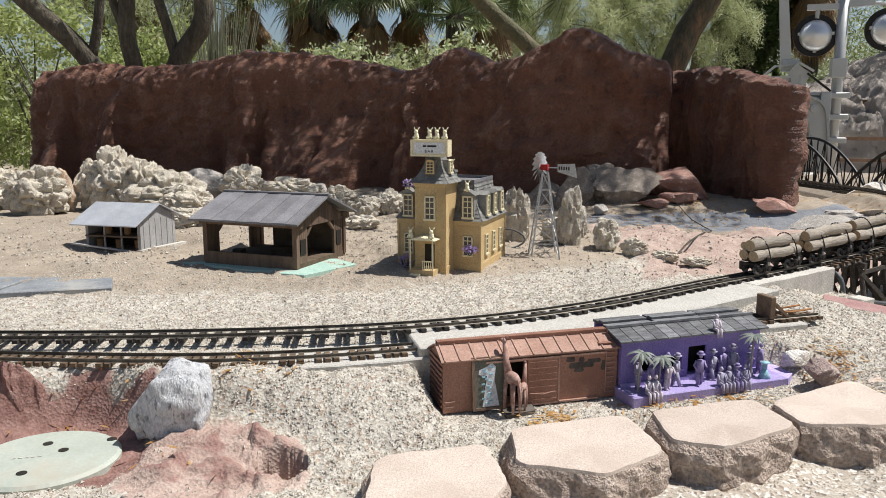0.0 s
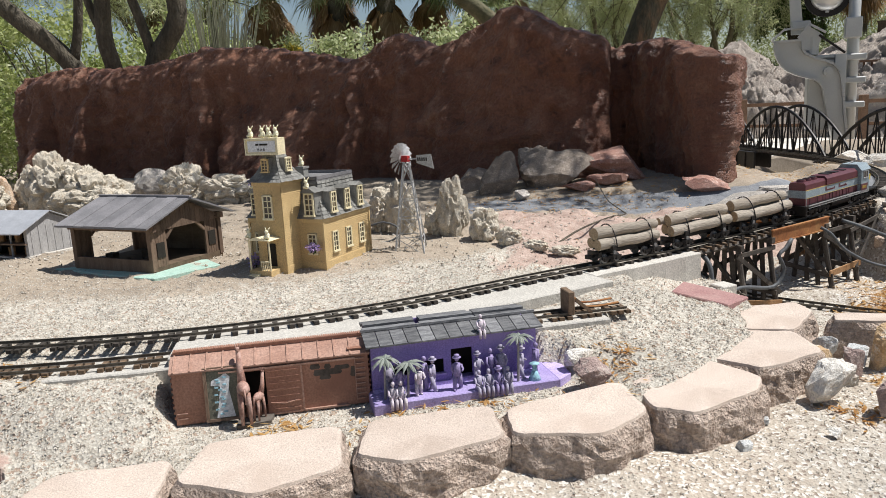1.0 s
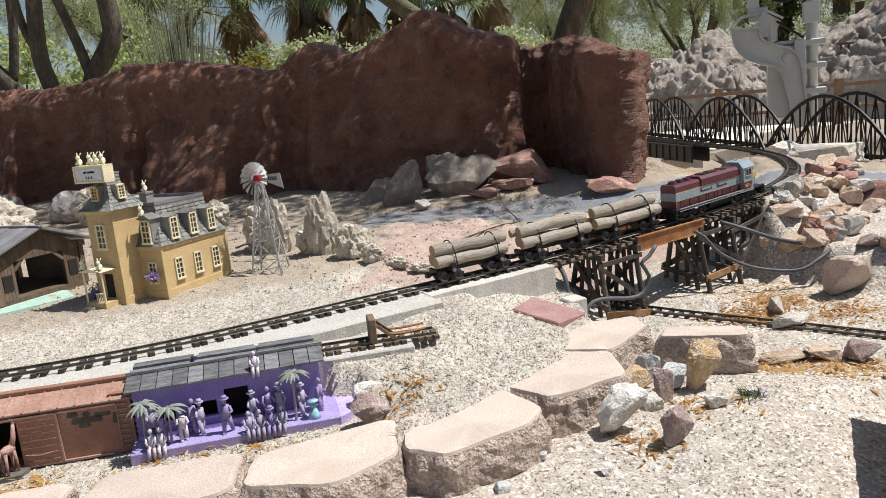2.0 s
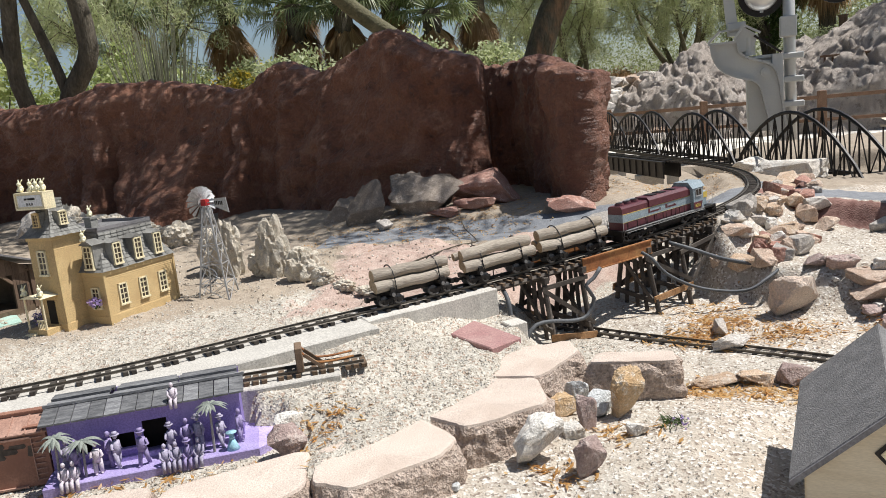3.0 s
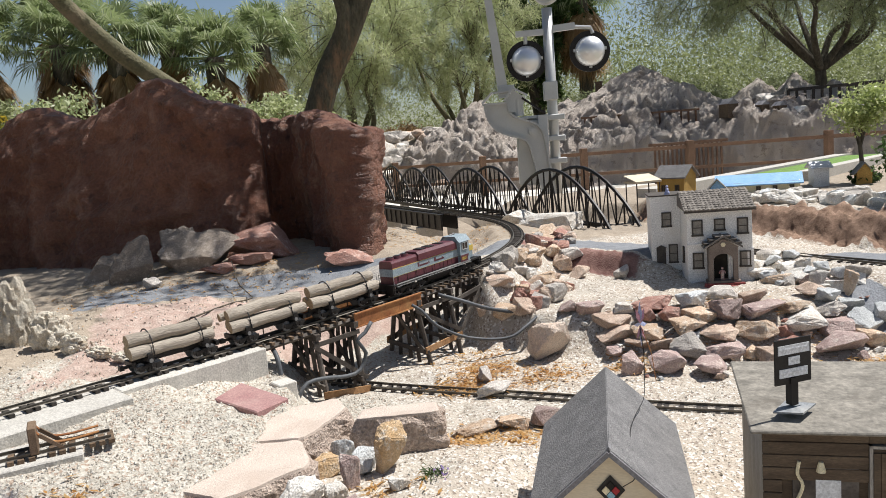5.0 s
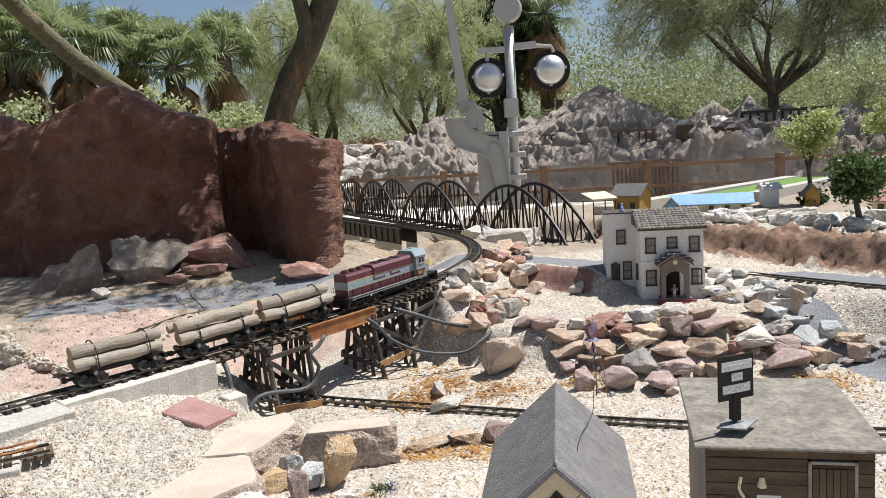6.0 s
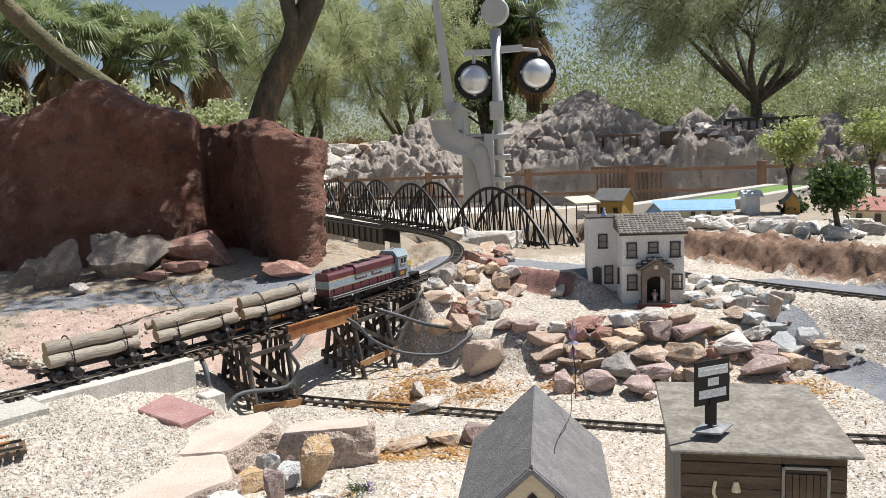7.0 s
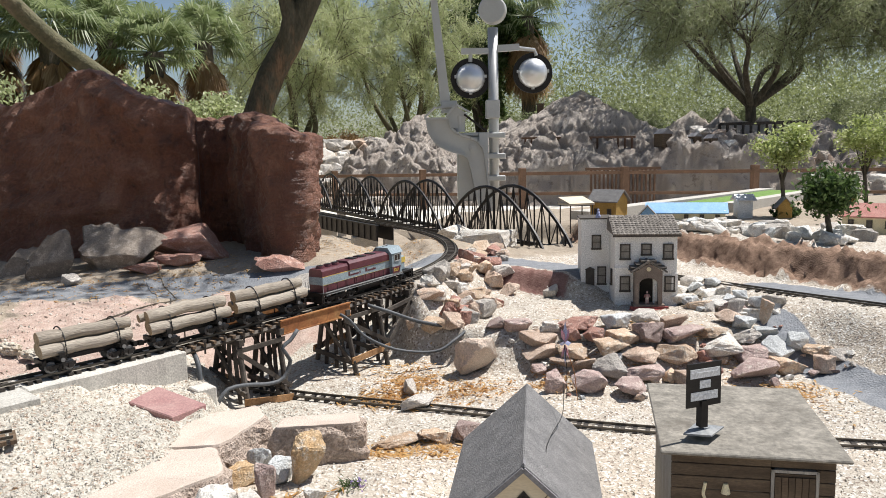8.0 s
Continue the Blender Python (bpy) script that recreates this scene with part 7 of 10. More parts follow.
tagged(bl, "grey concrete block beside the trestle", "block")

# ---- single stones ----
S = [  # x, y, size, material, label, base height, turn, tilt
    (1.525, 2.02, (0.045, 0.028, 0.028), M_RUSTROCK, "ochre stone among a small cluster of stones", -0.15, 40, 20),
    (1.575, 2.09, (0.028, 0.022, 0.034), M_BLUEROCK, "pale blue-grey upright stone beside the slabs", -0.15, 10, 0),
    (1.618, 2.01, (0.030, 0.026, 0.034), M_BLUEROCK, "blue-grey veined stone beside the slabs", -0.15, 60, 10),
    (1.585, 1.945, (0.024, 0.020, 0.042), M_PURPLEROCK, "dark brown upright stone beside the slabs", -0.15, 0, -10),
    (1.685, 1.99, (0.042, 0.028, 0.062), M_RUSTROCK, "tall orange and white stone standing on the sand", -0.15, 25, 0),
    (1.463, 1.79, (0.052, 0.040, 0.056), M_WHITEROCK, "rough white quartz stone beside the slabs", -0.16, 15, 0),
    (1.545, 1.895, (0.026, 0.022, 0.018), M_WHITEROCK, "small white stone beside the slabs", -0.15, 15, 0),
    (1.558, 1.73, (0.032, 0.026, 0.042), M_PURPLEROCK, "dark grey upright stone beside the quartz", -0.155, 30, 12),
    (1.687, 1.895, (0.022, 0.018, 0.014), M_WHITEROCK, "small pale stone on the sand", -0.15, 30, 0),
    (1.405, 1.615, (0.015, 0.013, 0.012), M_WHITEROCK, "round white pebble on the sand", -0.155, 30, 0),
    (1.205, 1.565, (0.016, 0.012, 0.012), M_BLUEROCK, "small grey pebble below the slabs", -0.155, 30, 0),
    (1.285, 1.685, (0.014, 0.009, 0.007), M_BLUEROCK, "flat grey pebble below the slabs", -0.15, 70, 0),
    (0.925, 1.775, (0.042, 0.030, 0.034), M_PURPLEROCK, "dark maroon stone beside the violet building", -0.09, 20, 0),
    (0.905, 1.865, (0.034, 0.024, 0.022), M_WHITEROCK, "white stone behind a dark stone", -0.075, 20, 0),
    (2.40, 2.86, (0.098, 0.075, 0.072), M_CREAMROCK, "large cream and ochre boulder on the bank", -0.19, 12, 0),
    (2.085, 2.70, (0.04, 0.03, 0.026), M_GREYROCK, "grey stone below the trestle", -0.2, 40, 0),
    (2.09, 2.57, (0.065, 0.04, 0.022), M_GREYROCK, "flat grey stone below the trestle", -0.2, 10, 0),
    (1.96, 2.245, (0.075, 0.03, 0.014), M_ORANGEROCK, "flat ochre stone beside the low track", -0.19, 12, 0),
    (2.06, 2.235, (0.05, 0.028, 0.018), M_ORANGEROCK, "flat ochre stone beside the low track", -0.19, -10, 0),
    (2.155, 2.245, (0.045, 0.034, 0.024), M_PURPLEROCK, "mauve stone beside the low track", -0.19, 20, 0),
    (2.10, 3.93, (0.13, 0.06, 0.04), M_GREYROCK, "low pale weathered ledge stone behind the trestle", 0.012, 25, 0),
    (1.90, 3.78, (0.17, 0.075, 0.045), M_GREYROCK, "low pale weathered ledge stone behind the trestle", -0.012, 15, 0),
    (2.28, 4.05, (0.10, 0.05, 0.03), M_ORANGEROCK, "ochre ledge stone behind the trestle", 0.02, 30, 0),
    (3.10, 4.85, (0.20, 0.12, 0.07), M_WHITEROCK, "smooth pale mound beside the curve", 0.0, -40, 0),
    (3.05, 5.35, (0.18, 0.10, 0.06), M_WHITEROCK, "smooth pale mound beside the curve", 0.0, 20, 0),
    (2.78, 3.55, (0.05, 0.035, 0.03), M_BROWNROCK, "brown stone beside the white house", -0.05, 20, 0),
    (2.93, 3.42, (0.04, 0.03, 0.035), M_GREYROCK, "dark stone beside the white house", -0.05, 50, 0),
    (-1.42, 2.72, (0.03, 0.018, 0.012), M_WHITEROCK, "small white stone on the gravel", 0.015, 20, 0),
]
for i, (x, y, size, m_, lab, z_, rz_, tl) in enumerate(S):
    angular_rock("stone", x, y, tuple(1.12 * q for q in size), m_, lab, 100 + i, rz_, z=z_, sink=0.10, tilt=tl, group="loose stones", points=17, chip=0.08)

# boulders at the foot of the red wall
for i, (x, y, size, m_, lab, rz_) in enumerate([
        (0.72, 4.17, (0.115, 0.10, 0.125), M_SHADEROCK, "rounded grey boulder at the red wall's foot", 0),
        (0.90, 4.36, (0.10, 0.08, 0.12), M_SHADEROCK, "rounded grey boulder at the red wall's foot", 30),
        (1.04, 4.24, (0.185, 0.13, 0.125), M_SHADEROCK, "large pale-topped boulder at the red wall's foot", 10),
        (1.31, 4.33, (0.23, 0.13, 0.125), M_REDROCK, "reddish ledge boulder at the red wall's foot", -8),
        (1.12, 4.06, (0.085, 0.05, 0.03), M_REDROCK, "flat red stone below a boulder", 12),
        (1.29, 4.10, (0.12, 0.05, 0.035), M_REDROCK, "flat red stone below a boulder", -4),
        (0.56, 4.28, (0.12, 0.09, 0.07), M_SHADEROCK, "low grey boulder at the red wall's foot", 40),
        (0.83, 3.96, (0.04, 0.035, 0.032), M_GREYROCK, "small grey stone beside the grey stream bed", 4),
        (1.76, 3.99, (0.14, 0.07, 0.04), M_REDROCK, "flat red stone at the wall's corner", 20)]):
    rock("boulder", x, y, size, m_, lab, 300 + i, rz_, sink=0.18, level=4, cuts=8, rough=0.12, block=0.5, group="boulders at the red wall")

# pale tufa boulders behind the sheds
for i, (x, y, size, rz_) in enumerate([
        (-2.22, 4.12, (0.16, 0.13, 0.15), 10), (-1.99, 4.32, (0.10, 0.10, 0.165), 40), (-1.84, 4.28, (0.16, 0.14, 0.20), 0), (-1.66, 4.25, (0.13, 0.11, 0.165), 60), (-1.47, 4.02, (0.20, 0.15, 0.14), 20),
        (-1.26, 3.62, (0.13, 0.08, 0.055), 5), (-1.30, 3.86, (0.14, 0.10, 0.10), 30), (-1.21, 4.6, (0.13, 0.10, 0.14), 15), (-0.88, 4.5, (0.20, 0.11, 0.10), -15), (-0.60, 4.35, (0.12, 0.09, 0.075), -5),
        (-0.40, 3.95, (0.075, 0.06, 0.065), 30), (-0.29, 4.1, (0.08, 0.06, 0.075), 30), (-0.38, 3.55, (0.085, 0.06, 0.036), 12), (-2.65, 4.4, (0.22, 0.16, 0.14), 0), (0.31, 3.2, (0.06, 0.05, 0.14), 0), (0.22, 3.28, (0.07, 0.06, 0.11), 70), (0.53, 3.09, (0.064, 0.05, 0.135), 20), (0.66, 3.02, (0.07, 0.05, 0.072), 50),
        (0.75, 2.93, (0.055, 0.035, 0.04), -30), (0.85, 2.84, (0.05, 0.025, 0.022), -25), (0.95, 2.78, (0.06, 0.025, 0.018), -20), (0.46, 3.13, (0.05, 0.05, 0.06), 0), (-0.12, 3.3, (0.08, 0.06, 0.06), 10)]):
    ob = new("tufa_rock", tufa_mesh("tufa_rock", size, 400 + i, M_TUFA, 5 if size[0] > 0.09 else 4))
    ob.matrix_world = pose(x, y, gz(x, y) + size[2] * 0.72, 0, 0, rz_)
    tagged(ob, "pale crumpled tufa rock on the gravel", "rock", "tufa rocks")
rock("boulder", -2.11, 4.22, (0.065, 0.06, 0.14), M_ORANGEROCK, "ochre boulder between pale tufa rocks", 452, 20, sink=0.1, level=4)
for i, (x, y, s_) in enumerate(((-1.55, 4.9, 0.16), (-1.25, 4.8, 0.15), (-1.0, 4.75, 0.12), (-0.75, 4.55, 0.11), (-2.2, 5.2, 0.15), (-2.8, 5.0, 0.2), (-3.2, 5.0, 0.25))):
    rock("boulder", x, y, (s_, s_ * 0.8, s_ * 0.75), M_GREYROCK, "rounded dusty grey boulder before the red wall", 460 + i, i * 33, sink=0.2, level=4, cuts=6, group="boulders before the wall")
M_GREYSLATE = mat("grey_slate", (0.20, 0.21, 0.22), (0.27, 0.28, 0.285), 0.7, 10, 150, 0.3, 0.001, dirt=(0.40, 0.38, 0.34))
for pts_ in ([(-1.36, 2.22), (-1.03, 2.30), (-1.09, 2.45), (-1.34, 2.46)], [(-1.75, 2.2), (-1.38, 2.22), (-1.36, 2.46), (-1.75, 2.48)]):
    tagged(part("flagstone", Geo().prism(pts_, -0.02, 0.036), M_GREYSLATE, bevel=0.003), "flat grey slate flagstone on the gravel", "flagstone", "grey flagstones")

# ---- houses beside the camera ----
def gable_house():
    P = pose(1.984, 1.383, -0.19, 0, 0, -22.9)
    o = thing("birdhouse_model", P, "plywood model house with a steep grey felt roof", "model house")
    W, L, E, R = 0.236, 0.435, 0.178, 0.287
    part("front_gable", Geo().prism([(-W / 2, 0), (W / 2, 0), (W / 2, E), (0, R - 0.006), (-W / 2, E)], 0, 0.006, pose(0, 0.012, 0, 90, 0, 0)), M_PLY, o)
    part("back_gable", Geo().prism([(-W / 2, 0), (W / 2, 0), (W / 2, E), (0, R - 0.006), (-W / 2, E)], 0, 0.006, pose(0, L - 0.01, 0, 90, 0, 0)), M_PLY, o)
    for s in (-1, 1):
        part("side_wall", Geo().box(s * W / 2 - 0.003, s * W / 2 + 0.003, 0.012, L - 0.016, 0, E), M_PLY, o)
        ex, ez = s * (W / 2 + 0.022), E - 0.022
        vs = [(0, -0.012, R), (ex, -0.012, ez), (ex, L, ez), (0, L, R), (0, -0.012, R + 0.006), (ex + s * 0.004, -0.012, ez + 0.004), (ex + s * 0.004, L, ez + 0.004), (0, L, R + 0.006)]
        part("roof", Geo().add(vs, [(0, 1, 2, 3), (7, 6, 5, 4), (0, 4, 5, 1), (1, 5, 6, 2), (2, 6, 7, 3), (3, 7, 4, 0)]), M_ROOFGREY, o, bevel=0.0015)
        part("barge_board", Geo().beam((0, -0.014, R - 0.002), (ex, -0.014, ez), 0.004, 0.008), M_ROOFBARN, o)
    w = part("diamond_window", Geo().prism([(0, -0.026), (0.023, 0), (0, 0.026), (-0.023, 0)], 0, 0.006, pose(0, 0.009, E + 0.035, 90, 0, 0)), M_BLACK, o)
    for dx, dz, m_ in ((0, 0.009, M_DARK), (0.008, 0, M_REDPAINT), (0, -0.009, M_BLUEPAINT), (-0.008, 0, M_CREAM)):
        part("pane", Geo().prism([(dx, dz - 0.008), (dx + 0.007, dz), (dx, dz + 0.008), (dx - 0.007, dz)], 0, 0.002, pose(0, 0.0028, E + 0.035, 90, 0, 0)), m_, w, "small coloured pane")
    part("ridge_cap", Geo().prism([(-0.010, 0.004), (0.010, 0.004), (0, 0.018)], -0.014, 0.010, pose(0, 0.0, R - 0.010, 90, 0, 0)), M_ROOFBARN, o)
    wire = part("wire", Geo().tube(spline([(0.02, -0.012, R - 0.06), (0.048, 0.02, R - 0.05), (0.038, 0.12, R - 0.03), (0.05, 0.22, R - 0.03), (0.075, 0.34, R - 0.03), (0.08, 0.42, R + 0.01)], 0.02), 0.0008, 5), M_BLACK)
    wire.matrix_world = P
    tagged(wire, "thin black wire across the grey felt roof", "wire")


def log_hut():
    P = pose(2.437, 1.442, -0.185, 0, 0, -27.0)
    o = thing("log_hut", P, "dark plank model hut with a flat grey roof", "model hut")
    W, D, H = 0.262, 0.325, 0.290
    rf = part("roof", Geo().box(-0.151, 0.151, -0.180, 0.180, H, H + 0.006), M_HUTROOF, o, bevel=0.002)
    rf.matrix_local = pose(0, 0, 0, 1.5, 0, 0)
    part("side_wall", Geo().box(-W / 2, -W / 2 + 0.01, -D / 2, D / 2, 0, H), M_GREYWOOD, o)
    part("side_wall", Geo().box(W / 2 - 0.01, W / 2, -D / 2, D / 2, 0, H), M_GREYWOOD, o)
    part("back_wall", Geo().box(-W / 2, W / 2, D / 2 - 0.01, D / 2, 0, H), M_GREYWOOD, o)
    part("front_wall", Geo().box(-W / 2 + 0.01, W / 2 - 0.01, -D / 2 + 0.004, -D / 2 + 0.012, 0, H), M_HUT, o)
    for k in range(13):
        z = 0.006 + k * 0.0225
        spans = [(-W / 2, 0.03)] if z > 0.20 or z < 0.01 else [(-W / 2, -W / 2 + 0.03)]
        spans += [(0.03, W / 2)] if z > 0.26 else [(W / 2 - 0.03, W / 2)]
        for x0, x1 in spans:
            part("plank", Geo().box(x0, x1, -D / 2 - 0.003, -D / 2 + 0.004, z - 0.0107, z + 0.0107), M_HUT, o, bevel=0.001)
    door = part("door", Geo().box(0.035, 0.10, -D / 2 - 0.004, -D / 2 + 0.004, 0.0, 0.255), M_HUT, o)
    for k in range(6):
        x = 0.036 + k * 0.0107
        part("door_board", Geo().box(x, x + 0.0095, -D / 2 - 0.007, -D / 2 - 0.004, 0.002, 0.25), M_HUT, door)
    part("door_frame", Geo().box(0.030, 0.035, -D / 2 - 0.006, -D / 2 + 0.004, 0, 0.262).box(0.10, 0.105, -D / 2 - 0.006, -D / 2 + 0.004, 0, 0.262).box(0.030, 0.105, -D / 2 - 0.006, -D / 2 + 0.004, 0.257, 0.262), M_GREYWOOD, o)
    win = part("window", Geo().box(-0.085, 0.015, -D / 2 - 0.002, -D / 2 + 0.004, 0.16, 0.235), M_TIMBER, o)
    part("paper", Geo().box(-0.05, -0.012, -D / 2 - 0.004, -D / 2 - 0.002, 0.165, 0.20), M_SIGNGREY, win, "pale paper notice")
    part("lamp", Geo().tube([(-0.042, -D / 2 - 0.005, 0.215), (-0.042, -D / 2 - 0.005, 0.232)], 0.008, 8, 0.004), M_CREAM, win)
    part("hose_coil", Geo().tube(spline([(-0.075, -D / 2 - 0.005, 0.232), (-0.078, -D / 2 - 0.005, 0.21), (-0.07, -D / 2 - 0.005, 0.19), (-0.08, -D / 2 - 0.005, 0.16)], 0.006), 0.003, 6), M_CREAM, win)
    s = thing("roof_sign", pose(2.318, 1.375, 0.119, 0, 0, 6), "black sign with white lettered strips on the hut roof", "sign")
    base = part("base_plate", Geo().prism([(-0.045, -0.006), (-0.008, -0.034), (0.042, -0.008), (0.008, 0.026)], 0.001, 0.004), M_GREYSLATE, s)
    part("sign_post", Geo().box(-0.007, 0.007, -0.007, 0.007, 0.008, 0.056), M_BLACK, s)
    b = part("board", Geo().box(-0.037, 0.037, -0.004, -0.001, 0.046, 0.124), M_BLACK, s)
    for x0, x1, z0, z1 in ((-0.031, 0.033, 0.098, 0.114), (-0.010, 0.013, 0.079, 0.093), (-0.029, 0.029, 0.058, 0.073)):
        st = part("white_strip", Geo().box(x0, x1, -0.0052, -0.004, z0, z1), M_SIGNWHITE, b, "white strip")
        part("writing", Geo().box(x0 + 0.004, x1 - 0.004, -0.0058, -0.0052, (z0 + z1) / 2 - 0.0022, (z0 + z1) / 2 + 0.0022), M_SIGNGREY, st, "grey unreadable lettering")


M_HUTROOF = mat("stained_grey_roof", (0.17, 0.155, 0.13), (0.28, 0.255, 0.215), 0.85, 26, 110, 0.7, 0.002, dirt=(0.115, 0.10, 0.082), grain=(0.6, 1.35))
M_GREYWOOD = mat("grey_driftwood", (0.28, 0.255, 0.225), (0.36, 0.335, 0.30), 0.85, 14, 150, 0.5, 0.001, stretch=(3, 3, 0.5))
M_SIGNWHITE = mat("white_strip", (0.72, 0.73, 0.74), (0.66, 0.67, 0.68), 0.5, 30, 200, 0.0)
gable_house()
log_hut()


def pinwheel():
    o = thing("garden_pinwheel", pose(2.57, 2.47, -0.2), "small faded pink and blue pinwheel on thin stems", "pinwheel")
    part("stem", Geo().tube([(0, 0, 0), (0.01, 0.02, 0.10), (0.005, 0.03, 0.18)], 0.0014, 5), M_BLACK, o)
    part("stem", Geo().tube([(0.03, -0.02, 0), (0.028, 0.0, 0.09), (0.012, 0.03, 0.17)], 0.0014, 5), M_RUST, o)
    for k in range(8):
        a = k * 0.785
        c, s = math.cos(a), math.sin(a)
        p = Vector((0.008 + 0.010 * c, 0.03, 0.185 + 0.038 * s))
        d, e = Vector((0.012 * c, 0, 0.036 * s)), Vector((-0.006 * s, 0.004, 0.008 * c))
        part("petal", Geo().add([p - d, p + e, p + d, p - e, p - d + Vector((0, 0.001, 0)), p + e + Vector((0, 0.001, 0)), p + d + Vector((0, 0.001, 0)), p - e + Vector((0, 0.001, 0))], [(0, 1, 2, 3), (7, 6, 5, 4)]), M_PINKFOIL if k % 2 else M_BLUEFOIL, o)


M_BLUEFOIL = mat("blue_foil", (0.33, 0.36, 0.55), (0.42, 0.44, 0.60), 0.5, 60, 200, 0.0)
M_PINKFOIL = mat("faded_pink_foil", (0.46, 0.22, 0.30), (0.52, 0.30, 0.36), 0.5, 60, 200, 0.0)
pinwheel()


# ---- white house ----
def white_house():
    P = pose(3.132, 3.186, -0.046, 0, 0, -21.2)
    o = thing("white_house", P, "white plaster model house with tiled roof and porch", "model house")
    W, D, H = 0.262, 0.30, 0.305
    part("main_wall", Geo().box(0, W, 0, D, -0.03, H), M_WHITE, o, bevel=0.001)
    part("wing_wall", Geo().box(-0.128, 0.0, 0.2, D + 0.08, -0.03, 0.345), M_WHITE, o, bevel=0.001)
    part("parapet", Geo().box(-0.131, 0.04, 0.197, D + 0.083, 0.335, 0.35), M_WHITE, o)
    part("parapet_cap", Geo().box(-0.134, 0.02, 0.194, D + 0.086, 0.35, 0.356), M_DKFRAME, o)
    part("eave_board", Geo().box(-0.012, W + 0.012, -0.024, -0.014, H - 0.014, H - 0.002), M_DKFRAME, o)
    part("string_course", Geo().box(-0.004, 0.06, -0.005, 0.0, 0.15, 0.157), M_WHITE, o)
    part("corner_stone", Geo().box(W - 0.022, W + 0.004, -0.004, 0.03, -0.03, 0.13), M_WHITE, o)
    # tiles
    part("roof_deck", Geo().add([(-0.012, -0.02, H - 0.006), (W + 0.012, -0.02, H - 0.006), (W + 0.012, 0.16, H + 0.062), (-0.012, 0.16, H + 0.062), (-0.012, 0.30, H + 0.0), (W + 0.012, 0.30, H + 0.0)], [(0, 1, 2, 3), (3, 2, 5, 4), (0, 3, 4), (1, 5, 2), (0, 4, 5, 1)]), M_TILE, o)
    tile = Geo().add([(-0.009, -0.013, 0.0), (0.009, -0.013, 0.0), (0.009, 0.013, 0.0), (-0.009, 0.013, 0.0), (-0.009, -0.013, 0.004), (0, -0.013, 0.007), (0.009, -0.013, 0.004), (0.009, 0.013, 0.002), (0, 0.013, 0.004), (-0.009, 0.013, 0.002)], [(0, 1, 6, 5, 4), (4, 5, 8, 9), (5, 6, 7, 8), (1, 2, 7, 6), (3, 0, 4, 9), (3, 9, 8, 7, 2)]).mesh("roof_tile", M_TILE)
    for j in range(9):
        for i in range(16):
            t = (j + 0.4) / 9
            q = new("roof_tile", tile)
            q.parent = o
            q.matrix_local = pose(-0.012 + (W + 0.024) * (i + 0.5) / 16 + RNG.uniform(-0.002, 0.002), mix(-0.02, 0.16, t), mix(H - 0.004, H + 0.064, t), 20.7 + RNG.uniform(-3, 3), 0, RNG.uniform(-4, 4))
    for x, z, y in ((0.042, 0.225, 0.0), (W - 0.038, 0.225, 0.0), (0.132, 0.235, 0.0), (0.042, 0.085, 0.0), (W - 0.03, 0.085, 0.0)):
        window(o, pose(x, y - 0.002, z), 0.044, 0.068 if z < 0.23 else 0.05, M_DKFRAME, bars=(0, 1), glass=M_TANPANE)
    window(o, pose(-0.06, 0.198, 0.245), 0.042, 0.066, M_DKFRAME, bars=(0, 1), glass=M_TANPANE)
    window(o, pose(-0.035, 0.198, 0.09), 0.040, 0.084, M_DKFRAME, bars=(0, 1), glass=M_TANPANE)
    window(o, pose(-0.002, 0.1, 0.10, 0, 0, -90), 0.03, 0.07, M_DKFRAME, bars=(0, 1), glass=M_TANPANE)
    part("wing_door", Geo().box(-0.108, -0.068, 0.194, 0.2, 0.0, 0.118).prism([(-0.112, 0.118), (-0.064, 0.118), (-0.088, 0.130)], 0, 0.008, pose(0, 0.2, 0, 90, 0, 0)), M_DKFRAME, o)
    part("wing_step", Geo().box(-0.115, -0.06, 0.17, 0.2, -0.03, 0.008), M_GREYROCK, o)
    # porch
    for x in (0.075, 0.172):
        part("porch_pillar", Geo().box(x, x + 0.018, -0.065, -0.045, -0.03, 0.145), M_PORCH, o)
    part("porch_side", Geo().box(0.078, 0.088, -0.045, 0.0, -0.03, 0.145), M_PORCH, o)
    n = 10
    arch = [(0.093, 0.09)] + [(0.1325 - 0.0395 * math.cos(math.pi * k / n), 0.09 + 0.03 * math.sin(math.pi * k / n)) for k in range(1, n)] + [(0.172, 0.09)]
    outline = [(0.070, 0.145)] + [(0.1325, 0.182)] + [(0.195, 0.145)]
    g = Geo()
    for k in range(n):
        (x0, z0), (x1, z1) = arch[k], arch[k + 1]
        t0, t1 = (0.145 + 0.037 * (1 - abs(x - 0.1325) / 0.0625) for x in (x0, x1))
        g.add([(x0, -0.065, z0), (x1, -0.065, z1), (x1, -0.065, t1), (x0, -0.065, t0), (x0, -0.055, z0), (x1, -0.055, z1), (x1, -0.055, t1), (x0, -0.055, t0)], [(0, 1, 2, 3), (7, 6, 5, 4), (0, 4, 5, 1)])
    g.prism([(0.07, 0.145), (0.093, 0.145), (0.093, 0.158)], 0.055, 0.065, pose(0, 0, 0, 90, 0, 0)).prism([(0.172, 0.145), (0.195, 0.145), (0.172, 0.158)], 0.055, 0.065, pose(0, 0, 0, 90, 0, 0))
    part("porch_arch", g, M_PORCH, o)
    part("round_emblem", Geo().disc((0.1325, -0.066, 0.158), (0, 1, 0), 0.010, 0.003, 6), M_CREAM, o)
